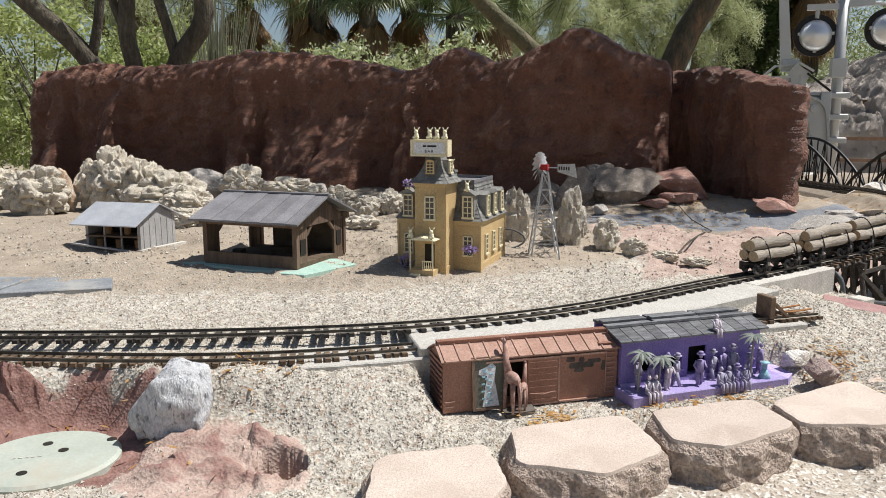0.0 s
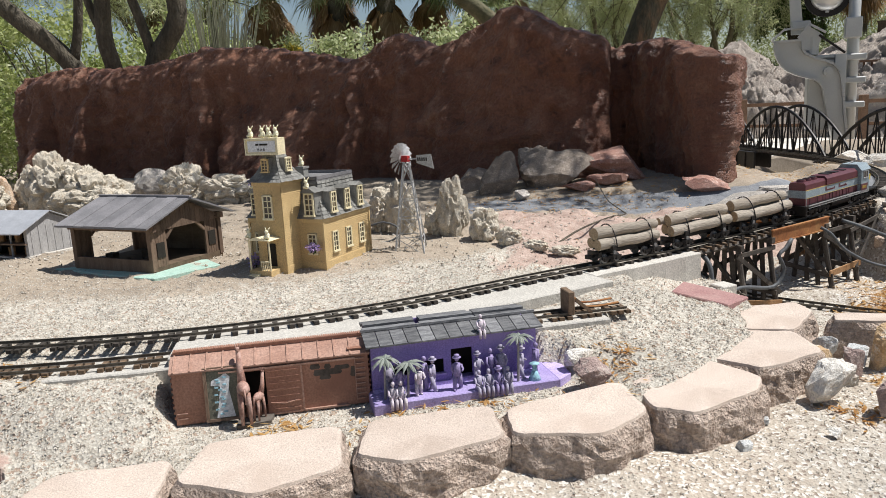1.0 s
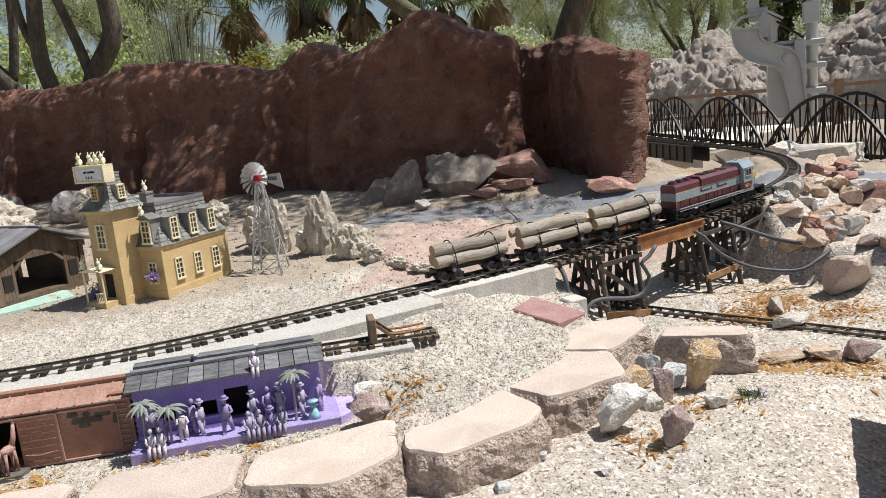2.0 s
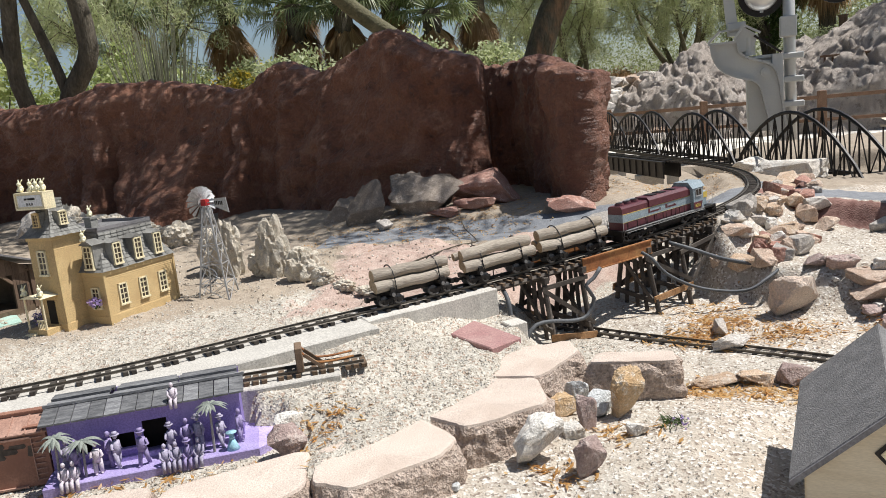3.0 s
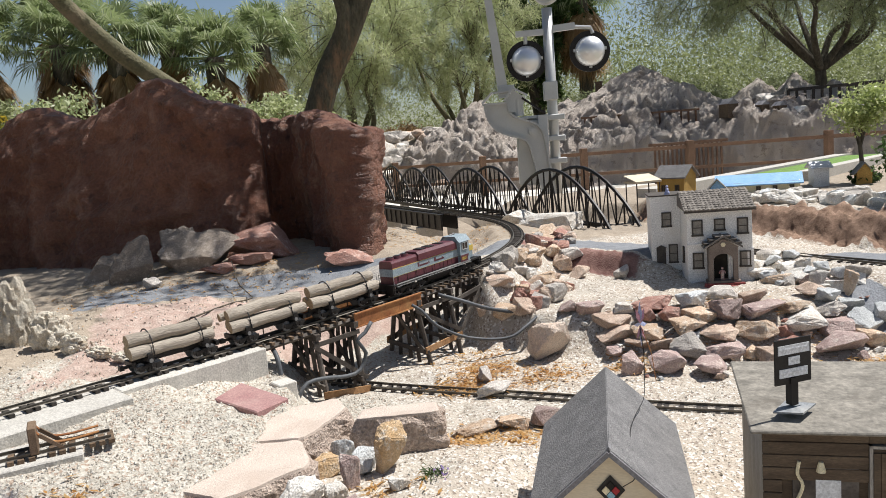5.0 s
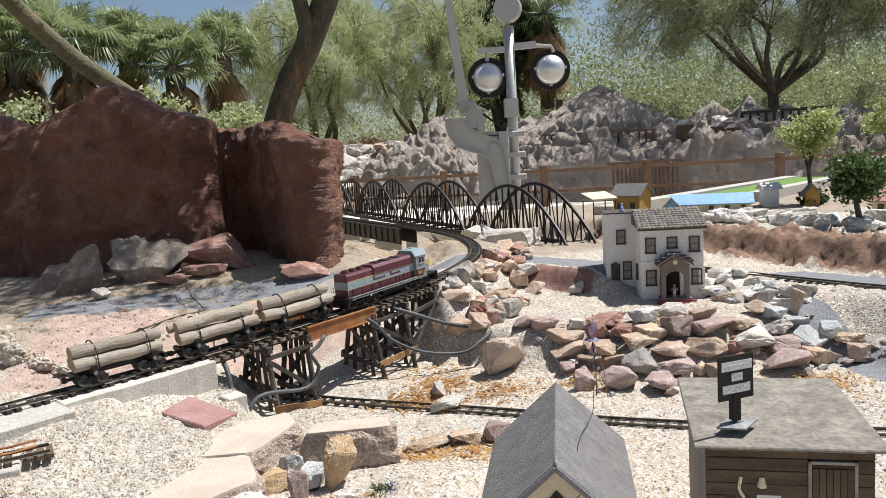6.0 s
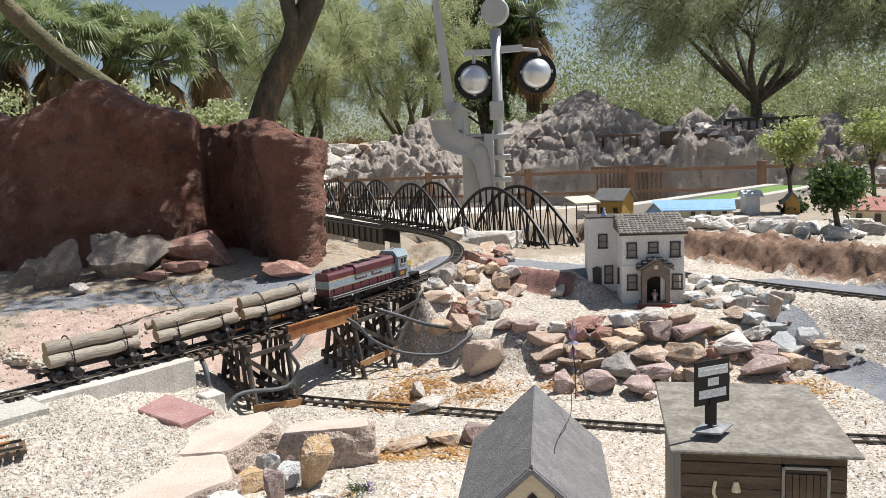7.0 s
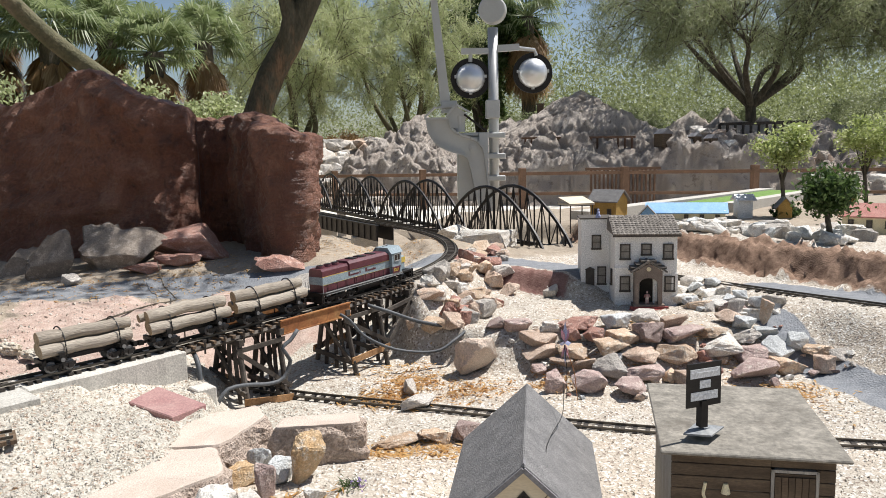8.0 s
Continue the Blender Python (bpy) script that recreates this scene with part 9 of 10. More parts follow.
for i in range(16):
    t = i / 15
    x, y = mix(8.25, 9.35, t), mix(13.55, 13.1, t)
    part("post", Geo().beam((x, y, -0.45), (x, y, 0.26), 0.03, 0.03), M_FENCE, far_trestle)
part("deck", Geo().beam((8.15, 13.6, 0.28), (9.45, 13.06, 0.28), 0.10, 0.05), M_FENCE, far_trestle)
bench_line = thing("bench_railway", Matrix(), "thin brown model railway along the mountain bench", "railway track")
qa, qb = on_mountain(2.2, 1.25), on_mountain(4.6, 1.05)
part("deck", Geo().beam((qa.x, qa.y, 0.93), (qb.x, qb.y, 0.90), 0.10, 0.04), M_FENCE, bench_line)
for k in range(17):
    q = qa.lerp(qb, (k + 0.5) / 17)
    part("post", Geo().beam((q.x, q.y, 0.55), (q.x, q.y, 0.92), 0.03, 0.03), M_FENCE, bench_line)
dt = thing("dark_model_trestle", Matrix(), "dark timber model trestle among the mountains", "bridge")
qa, qb = on_mountain(6.3, 2.0), on_mountain(8.0, 2.0)
za = max(qa.z, qb.z) + 0.26
part("deck", Geo().beam((qa.x, qa.y, za), (qb.x, qb.y, za), 0.12, 0.06), M_TIMBER, dt)
for i in range(12):
    q = qa.lerp(qb, i / 11)
    part("post", Geo().beam((q.x, q.y, min(qa.z, qb.z) - 0.2), (q.x, q.y, za), 0.04, 0.04), M_TIMBER, dt)
for s_, v_, w in ((5.15, 0.72, 0.15), (5.75, 0.62, 0.11), (6.05, 0.60, 0.11)):
    q = on_mountain(s_, v_)
    o = thing("far_model_cabin", pose(q.x, q.y, q.z + 0.02, 0, 0, 20), "tiny dark model cabin on the rock mountain", "model cabin", "far cabins")
    part("wall", Geo().box(-w, w, -w * 0.7, w * 0.7, -0.15, w * 0.8), M_HUT, o)
    part("roof", Geo().prism([(-w * 1.2, 0), (w * 1.2, 0), (0, w * 0.7)], -w * 0.8, w * 0.8, pose(0, 0, w * 0.8, 90, 0, 0)), M_ROOFBARN, o)
q = on_mountain(2.35, 2.9)
chimney = thing("model_smokestack", pose(q.x, q.y, q.z), "short brown model smokestack on the mountain slope", "smokestack")
part("flue", Geo().tube([(0, 0, -0.15), (0, 0, 0.22)], 0.09, 12, 0.08), M_HUT, chimney)
part("cap", Geo().tube([(0, 0, 0.22), (0, 0, 0.25)], 0.10, 12), M_HUT, chimney)

# ---- model village on the terrace ----
def small_house(name, x, y, z, w, d, h, rise, rz, wall_m, roof_m, label, windows=2):
    o = thing(name, pose(x, y, z, 0, 0, rz), label, "model house", "model village houses")
    part("wall", Geo().box(-w / 2, w / 2, -d / 2, d / 2, -0.05, h), wall_m, o)
    for s in (-1, 1):
        part("gable", Geo().prism([(-d / 2, h), (d / 2, h), (0, h + rise)], -0.003, 0.003, pose(s * (w / 2 - 0.003), 0, 0, 90, 0, 90)), wall_m, o)
        yy = s * (d / 2 + 0.02)
        part("roof", Geo().add([(-w / 2 - 0.02, 0, h + rise), (w / 2 + 0.02, 0, h + rise), (w / 2 + 0.02, yy, h - 0.02), (-w / 2 - 0.02, yy, h - 0.02), (-w / 2 - 0.02, 0, h + rise + 0.008), (w / 2 + 0.02, 0, h + rise + 0.008), (w / 2 + 0.02, yy, h - 0.012), (-w / 2 - 0.02, yy, h - 0.012)], [(0, 1, 2, 3), (7, 6, 5, 4), (0, 4, 5, 1), (1, 5, 6, 2), (2, 6, 7, 3), (3, 7, 4, 0)]), roof_m, o)
    for k in range(windows):
        xx = -w / 2 + w * (k + 0.5) / windows
        window(o, pose(xx, -d / 2 - 0.002, h * 0.5), min(0.03, w * 0.2), min(0.05, h * 0.4), M_DKFRAME, bars=(1, 1))
    return o


M_REDROOF = mat("faded_red_roof", (0.42, 0.17, 0.14), (0.50, 0.25, 0.21), 0.8, 16, 160, 0.3)
M_BLUEROOF = mat("sky_blue_roof", (0.20, 0.40, 0.68), (0.27, 0.47, 0.72), 0.55, 14, 160, 0.2)
M_LAWN = mat("artificial_grass", (0.13, 0.23, 0.05), (0.18, 0.29, 0.075), 0.9, 12, 120, 0.8, 0.01)
M_OCHRE = mat("ochre_wall", (0.36, 0.22, 0.06), (0.43, 0.28, 0.085), 0.8, 16, 160, 0.3)
small_house("small_yellow_house", 3.95, 4.78, 0.13, 0.19, 0.15, 0.17, 0.055, -58, M_OCHRE, M_ROOFGREY, "small ochre model house with grey gable roof")
small_house("blue_roof_building", 4.68, 5.0, 0.10, 0.52, 0.20, 0.085, 0.045, -32, M_CREAM, M_BLUEROOF, "long open model building with sky-blue roof", 5)
small_house("dark_blue_shed", 4.28, 4.85, 0.11, 0.08, 0.09, 0.075, 0.05, 60, M_BLUEROOF, M_SLATE, "small blue model shed beside the long roof", 1)
small_house("white_shed", 5.12, 4.95, 0.12, 0.10, 0.12, 0.14, 0.02, -20, M_WHITE, M_TIN, "small white model shed with flat tin roof", 0)
small_house("small_ochre_cabin", 5.28, 4.72, 0.12, 0.11, 0.09, 0.09, 0.055, 60, M_OCHRE, M_SLATE, "small ochre model cabin with dark roof", 1)
small_house("red_roof_house", 5.12, 3.72, 0.12, 0.38, 0.20, 0.11, 0.05, -58, M_CREAM, M_REDROOF, "cream model house with faded red roof", 4)
small_house("olive_house", 6.45, 5.55, 0.10, 0.36, 0.22, 0.13, 0.07, -40, M_OCHRE, M_ROOFGREY, "olive model house behind the shrubs", 2)
small_house("red_shop", 7.3, 5.3, 0.12, 0.55, 0.28, 0.15, 0.03, -50, M_REDPAINT, M_WHITE, "red model shop with white roof", 4)
canopy = thing("market_canopy", pose(3.72, 4.78, 0.12, 0, 0, 8), "tan cloth canopy on thin posts", "canopy")
part("cloth", Geo().box(-0.10, 0.09, -0.07, 0.07, 0.15, 0.162).add([(-0.10, -0.07, 0.162), (0.09, -0.07, 0.162), (0.09, 0.07, 0.20), (-0.10, 0.07, 0.20)], [(0, 1, 2, 3)]), M_PLY, canopy)
for a in (-0.09, 0.08):
    for b in (-0.06, 0.06):
        part("post", Geo().tube([(a, b, -0.03), (a, b, 0.15)], 0.004, 6), M_TIMBER, canopy)
tagged(part("lawn", Geo().prism([(5.6, 6.6), (6.0, 6.4), (8.2, 7.8), (7.9, 8.1)], -0.2, 0.105), M_LAWN), "strip of bright green artificial lawn", "lawn", kind="structure")
tagged(part("kerb", Geo().prism([(5.9, 6.3), (6.0, 6.2), (8.35, 7.7), (8.25, 7.8)], -0.2, 0.12).prism([(4.3, 6.1), (4.4, 5.95), (8.0, 8.15), (7.9, 8.3)], -0.2, 0.12), M_PALE), "pale concrete edge round the lawn", "kerb", kind="structure")
tagged(part("timber_block", Geo().tube([(0, 0, 0), (0.28, 0.05, 0)], 0.07, 8), M_TIMBER), "dark short log lying by the path", "log").matrix_world = pose(7.4, 10.6, gz(7.4, 10.6) + 0.06, 0, 0, -20)

# ---- plants ----
NR = np.random.RandomState(5)


def leaf_mesh(name, c, length, width, material, droop=0.0, curl=0.0):
    """Many small pointed leaves at the given centres."""
    n = len(c)
    d = NR.normal(size=(n, 3))
    d[:, 2] -= droop * 1.5
    d /= np.linalg.norm(d, axis=1)[:, None]
    s = np.cross(d, NR.normal(size=(n, 3)))
    s /= np.linalg.norm(s, axis=1)[:, None] + 1e-9
    L = (length * NR.uniform(0.6, 1.3, n))[:, None] / 2
    W = (width * NR.uniform(0.7, 1.2, n))[:, None] / 2
    v = np.stack([c - d * L, c + s * W, c + d * L, c - s * W], 1).reshape(-1, 3)
    me = bpy.data.meshes.new(name)
    me.vertices.add(4 * n)
    me.vertices.foreach_set("co", v.ravel())
    me.loops.add(4 * n)
    me.loops.foreach_set("vertex_index", np.arange(4 * n))
    me.polygons.add(n)
    me.polygons.foreach_set("loop_start", np.arange(n) * 4)
    me.polygons.foreach_set("loop_total", np.full(n, 4))
    me.update()
    me.materials.append(material)
    return me


def clumps(count, per, radius, box, squash=1.0, hollow=0.35):
    """Centres of leaves: clumps spread through an ellipsoid, thinner within."""
    u = NR.normal(size=(count, 3))
    u /= np.linalg.norm(u, axis=1)[:, None]
    u *= (hollow + (1 - hollow) * NR.uniform(0, 1, count) ** 0.5)[:, None]
    c = u * np.array(box)
    rad = radius * NR.uniform(0.5, 1.3, count)
    p = np.repeat(c, per, 0) + NR.normal(size=(count * per, 3)) * np.repeat(rad, per)[:, None] * np.array([1, 1, squash])
    return p


def bush(name, x, y, w, h, material, label, n=60, per=80, leaf=(0.07, 0.028), zb=None, category="bush", group=""):
    zb = gz(x, y) if zb is None else zb
    o = thing(name, pose(x, y, zb, 0, 0, NR.uniform(0, 360)), label, category, group)
    p = clumps(n, per, w * 0.10, (w * 0.95, w * 0.95, h * 0.5), 0.8, 0.55)
    p[:, 2] = np.abs(p[:, 2] + h * 0.5)
    part("foliage", leaf_mesh("foliage", p, leaf[0], leaf[1], material), None, o)
    g = Geo()
    rr = random.Random(int(x * 31 + y * 7))
    for k in range(9):
        a = rr.uniform(0, 6.28)
        g.tube([(0.05 * math.cos(a), 0.05 * math.sin(a), -0.05), (w * 0.3 * math.cos(a), w * 0.3 * math.sin(a), h * 0.45), (w * 0.6 * math.cos(a + 0.3), w * 0.6 * math.sin(a + 0.3), h * 0.8)], 0.022, 5, 0.006)
    part("branch", g, M_BARK, o)
    return o


def limb(pts, r0, r1, material, parent, name="limb"):
    return part(name, Geo().tube(spline(pts, 0.12), r0, 10, r1), material, parent, smooth=True)


def feathery_tree(x, y, w, z_mid, h, label, n, per, material, seed, lean=0.0, bark=None, leaf=(0.16, 0.016), droop=0.5, fork=0.45, limbs=6, girth=1.0):
    """A forked trunk, limbs that spread under the crown, twigs and hanging tufts of fine leaves along them."""
    rr = random.Random(seed)
    zb = gz(x, y)
    o = thing("desert_tree", pose(x, y, zb), label, "tree")
    zf, zm = (z_mid - zb - h * 0.5) * fork + 0.15, z_mid - zb
    top = Vector((lean * 0.4, 0, zf))
    limb([(0, 0, -0.15), (lean * 0.25, 0.05, zf * 0.5), tuple(top)], 0.17 * girth, 0.13 * girth, bark or M_BARK, o, "trunk")
    ends = []
    for k in range(limbs):
        a = k * 6.283 / limbs + rr.uniform(-0.35, 0.35)
        q = rr.uniform(0.35, 0.6) * w
        e = Vector((q * math.cos(a) + lean, q * math.sin(a), zm + rr.uniform(-0.32, 0.15) * h))
        mid = top.lerp(e, 0.45) + Vector((rr.uniform(-0.2, 0.2), rr.uniform(-0.2, 0.2), rr.uniform(-0.25, 0.15)))
        mid2 = top.lerp(e, 0.72) + Vector((rr.uniform(-0.25, 0.25), rr.uniform(-0.25, 0.25), rr.uniform(-0.1, 0.25)))
        ends.append((e, mid2, limb([top, mid, mid2, e], 0.095 * girth, 0.03 * girth, bark or M_BARK, o)))
    twig, cs = [Geo() for _ in ends], []
    for k in range(n):
        u = Vector((rr.gauss(0, 1), rr.gauss(0, 1), rr.gauss(0, 1))).normalized() * (0.35 + 0.65 * rr.random() ** 0.6)
        t_ = Vector((u.x * w + lean, u.y * w, zm + u.z * h * 0.5))
        b = min(range(limbs), key=lambda q: (ends[q][0] - t_).length)
        s_ = ends[b][rr.choice((0, 0, 1))]
        m_ = s_.lerp(t_, 0.55) + Vector((rr.uniform(-0.15, 0.15), rr.uniform(-0.15, 0.15), 0.14 * h * rr.random()))
        line = [s_, m_, t_, t_ + Vector((0.15 * u.x, 0.15 * u.y, -0.22))]
        twig[b].tube(line, 0.016, 4, 0.004, caps=False)
        q = NR.uniform(0, 1, per) ** 0.6 * 2.99
        pl = np.array([tuple(v) for v in line])
        ii = q.astype(int)
        ff = (q - ii)[:, None]
        c = pl[ii] * (1 - ff) + pl[ii + 1] * ff
        cs.append(c + NR.normal(size=(per, 3)) * np.array([0.10, 0.10, 0.13]) * w / 3)
    for g, (e, m2, lo) in zip(twig, ends):
        tagged(part("twig_spray", g, bark or M_BARK, lo), kind="stuff")
    part("crown", leaf_mesh("crown", np.concatenate(cs), leaf[0], leaf[1], material, droop), None, o)
    return o


def palm(x, y, h, crown, label, seed):
    rr = random.Random(seed)
    zb = gz(x, y)
    o = thing("fan_palm", pose(x, y, zb), label, "palm tree", "fan palms")
    part("trunk", Geo().tube([(0, 0, -0.1), (0.03, 0, h * 0.5), (0, 0.02, h)], 0.24, 12, 0.19), M_BARK, o)
    for dead in (False, True):
        g = Geo()
        for k in range(46 if not dead else 100):
            a = k * 2.399
            el = rr.uniform(-0.35, 1.3) if not dead else rr.uniform(-1.5, -0.75)
            d = Vector((math.cos(a) * math.cos(el), math.sin(a) * math.cos(el), math.sin(el)))
            side = Vector((-math.sin(a), math.cos(a), 0))
            up = side.cross(d)
            base = Vector((0, 0, h - (rr.uniform(0.1, 1.3) if dead else 0.0)))
            stem = crown * (rr.uniform(0.34, 0.50) if not dead else 0.26)
            hub = base + d * stem
            g.tube([base, hub], 0.015, 4, caps=False)
            for j in range(27):
                b = (j - 13) / 13 * (1.8 if not dead else 0.8)
                L = crown * (0.44 - 0.12 * abs(j - 13) / 13) * rr.uniform(0.8, 1.1)
                e = d * math.cos(b) + side * math.sin(b)
                w = (side * math.cos(b) - d * math.sin(b)) * 0.017
                mid = hub + e * L * 0.6 + up * 0.03
                tip = hub + e * L + Vector((0, 0, -L * rr.uniform(0.1, 0.7)))
                g.add([hub, mid - w, tip, mid + w], [(0, 1, 2, 3)])
        me = bpy.data.meshes.new("fronds")
        me.from_pydata(g.v, [], g.f)
        me.materials.append(L_DEAD if dead else L_PALM)
        part("dead_skirt" if dead else "fronds", me, None, o, "brown dry hanging fronds" if dead else "")


# trunks behind the red wall; unseen crowns overhead placed to shade it
def wall_tree(lines, label, crown, bark, seed, n=30, per=110, cut=True):
    o = thing("garden_tree", Matrix(), label, "tree")
    for i, (pts, r0, r1) in enumerate(lines):
        limb(pts, r0, r1, bark, o, "trunk" if i == 0 else "limb")
    (cx, cy, cz), box = crown
    # leaf clumps above the view, some set off their trunks to dapple the wall
    p = clumps(n, per, 0.26, box, 0.8, 0.2) + np.array([cx, cy, cz])
    part("crown", leaf_mesh("crown", p, 0.10, 0.03, L_OLIVE, 0.3), None, o)


wall_tree([([(-2.9, 7.2, -0.3), (-3.0, 7.1, 0.6), (-3.22, 7.0, 1.12), (-3.62, 6.8, 1.58), (-4.4, 6.6, 2.4), (-5.0, 6.5, 3.2)], 0.105, 0.05), ([(-3.18, 7.02, 1.05), (-3.05, 7.0, 1.6), (-3.0, 7.0, 2.6)], 0.045, 0.03)], "dark crooked tree behind the red wall", ((-4.6, 6.8, 3.5), (1.6, 1.2, 0.7)), M_BARK, 1)
wall_tree([([(-2.72, 7.1, -0.3), (-2.74, 6.95, 0.9), (-2.78, 6.9, 1.2), (-2.76, 6.88, 1.6), (-2.55, 6.8, 2.8)], 0.085, 0.06), ([(-2.77, 6.9, 1.25), (-2.9, 6.9, 1.6), (-2.95, 6.9, 2.1)], 0.04, 0.03)], "dark slender tree behind the red wall", ((-1.3, 5.95, 3.3), (1.3, 0.75, 0.5)), M_BARK, 2, 36, 120)
wall_tree([([(-2.5, 7.2, -0.3), (-2.42, 7.0, 0.8), (-2.36, 6.98, 1.1), (-2.16, 6.97, 1.35), (-2.12, 6.96, 1.7), (-2.3, 6.9, 2.8)], 0.105, 0.07), ([(-2.38, 6.98, 1.05), (-2.5, 6.95, 1.55), (-2.75, 6.9, 2.4)], 0.05, 0.03)], "dark forked tree behind the red wall", ((0.2, 5.75, 3.3), (1.3, 0.75, 0.5)), M_BARK, 3, 36, 120)
wall_tree([([(1.50, 6.15, -0.4), (1.62, 6.08, 0.5), (1.76, 6.0, 0.92), (1.88, 6.0, 1.22), (2.0, 6.0, 1.42), (2.16, 6.0, 1.75), (2.5, 5.95, 2.5), (2.8, 5.9, 3.2)], 0.112, 0.082), ([(1.96, 5.97, 1.36), (2.02, 5.95, 1.58), (2.0, 5.95, 1.73), (1.85, 5.9, 2.6)], 0.062, 0.045)], "leaning scarred tree trunk beside the red wall", ((1.95, 4.95, 3.5), (1.7, 0.80, 0.5)), M_SCARBARK, 4, 56, 120)
wall_tree([([(1.45, 6.95, -0.4), (1.15, 6.8, 0.75), (0.75, 6.7, 1.16), (0.37, 6.6, 1.475), (0.08, 6.5, 1.78), (-0.6, 6.4, 2.6), (-1.2, 6.4, 3.1)], 0.085, 0.05)], "long green-barked slanting limb behind the red wall", ((-2.6, 6.3, 3.4), (1.2, 0.8, 0.5)), M_GREENBARK, 5)

# bushes behind the wall
for i, (x, y, w, h, m_, lab) in enumerate([
        (-9.5, 10.5, 1.7, 2.7, L_LIGHT, "large pale-leaved bush in full sun"), (-7.3, 11.0, 1.6, 2.6, L_OLIVE, "large olive-green bush behind the wall"), (-5.4, 10.6, 1.35, 2.5, L_LIGHT, "large pale-leaved bush in full sun"),
        (-4.1, 11.6, 1.2, 2.3, L_LIGHT, "large pale-leaved bush behind the wall"), (-2.35, 12.0, 0.9, 1.85, L_YELLOW, "bush with yellow flowers behind the wall"), (-1.2, 11.4, 1.0, 2.0, L_GREY, "grey-green bush behind the wall"),
        (0.1, 11.6, 1.1, 2.05, L_GREY, "grey-green bush behind the wall"), (1.3, 12.2, 1.0, 1.95, L_GREY, "grey-green bush behind the wall"), (1.9, 14.6, 0.9, 2.0, L_OLIVE, "olive bush behind the wall"),
        (-0.5, 14.0, 1.5, 2.3, L_OLIVE, "olive bush behind the wall"), (-3.4, 14.5, 1.5, 2.4, L_OLIVE, "olive bush behind the wall"), (-12.0, 12.0, 2.2, 3.4, L_OLIVE, "large olive-green bush behind the wall"),
        (10.2, 21.5, 1.4, 2.2, L_MESQ, "light green shrub behind the mountains"), (12.4, 20.0, 1.5, 2.4, L_MESQ, "light green shrub behind the mountains"), (14.8, 18.6, 1.5, 2.2, L_MESQ, "light green shrub behind the mountains"), (17.5, 17.0, 1.8, 2.4, L_MESQ, "grey-green shrub behind the mountains"), (8.0, 23.5, 1.3, 1.9, L_OLIVE, "olive bush by the far path"), (4.9, 22.6, 1.2, 1.7, L_DEAD, "dry orange-brown bush by the far path")]):
    bush("bush", x, y, w, h, m_, lab, 105 if y < 16 else 150, 105 if y < 16 else 120, (0.085, 0.038) if y < 13 else (0.085, 0.035), group="bushes behind the wall" if y < 16 else "far bushes")
# upright grey stems
o = thing("stem_shrub", pose(-3.05, 10.4, gz(-3.05, 10.4)), "tall shrub of many upright grey-green stems", "shrub")
g = Geo()
rr = random.Random(8)
for k in range(110):
    a, q = rr.uniform(0, 6.28), rr.uniform(0, 0.35)
    bx, by = q * math.cos(a), q * math.sin(a)
    g.tube([(bx * 0.5, by * 0.5, 0), (bx * 1.2, by * 1.2, 1.1), (bx * 1.9, by * 1.9, rr.uniform(1.7, 2.3))], 0.011, 4, 0.005)
part("stem", g, mat("grey_green_stem", (0.15, 0.16, 0.10), (0.20, 0.20, 0.14), 0.85, 10, 60, 0.4), o)

for i, (x, y, h, c) in enumerate(((-7.0, 18, 3.9, 1.5), (-4.4, 17.5, 3.8, 1.5), (-2.7, 16.8, 3.6, 1.45), (-1.55, 16.2, 3.5, 1.4), (-0.75, 17.6, 3.7, 1.35), (0.25, 16.4, 3.15, 1.35), (1.15, 18.6, 3.7, 1.4), (-3.4, 19.5, 4.6, 1.5), (10.6, 22.5, 5.2, 1.9))):
    palm(x, y, h, c, "tall fan palm with a skirt of dead fronds", i + 1)
feathery_tree(3.3, 21.0, 2.8, 3.35, 3.9, "wide feathery palo verde tree in sun", 210, 300, L_GREY, 11, bark=M_GREENBARK)
feathery_tree(6.6, 22.0, 2.7, 3.6, 3.9, "wide feathery palo verde tree in sun", 200, 300, L_GREY, 12, bark=M_GREENBARK)
feathery_tree(14.2, 16.3, 4.3, 4.05, 3.5, "broad dark-limbed mesquite tree over the mountains", 300, 300, L_MESQ, 13, fork=0.7, lean=-0.7, limbs=9, girth=0.95)
feathery_tree(16.4, 14.2, 2.8, 3.9, 2.8, "broad dark-limbed mesquite tree leaning aside", 150, 280, L_MESQ, 14, fork=0.6, lean=0.8, girth=1.2)
feathery_tree(9.6, 24.0, 1.9, 4.3, 5.4, "dense dark green broadleaf tree", 130, 240, L_DARK, 15, leaf=(0.18, 0.07), droop=0.2)
feathery_tree(-6.5, 17.0, 2.6, 3.4, 3.0, "wide feathery palo verde tree in sun", 110, 240, L_GREY, 16, bark=M_GREENBARK)
feathery_tree(-11.0, 15.0, 2.8, 3.4, 3.4, "wide olive-leaved tree behind the wall", 110, 240, L_OLIVE, 17)

# far woods all round
pts = []
for k in range(760):
    a = radians(NR.uniform(-62, 62) if k % 3 else NR.uniform(22, 58))
    d, w = NR.uniform(26, 44), NR.uniform(0.5, 1.3)
    low = 0.42 if -26 < math.degrees(a) < 7 else 1.0
    pts.append(NR.normal(size=(300, 3)) * np.array([w, w, 0.6 * low]) + np.array([d * math.sin(a), d * math.cos(a), NR.uniform(0.0, 3.3 if k % 3 else 4.6) * low]))
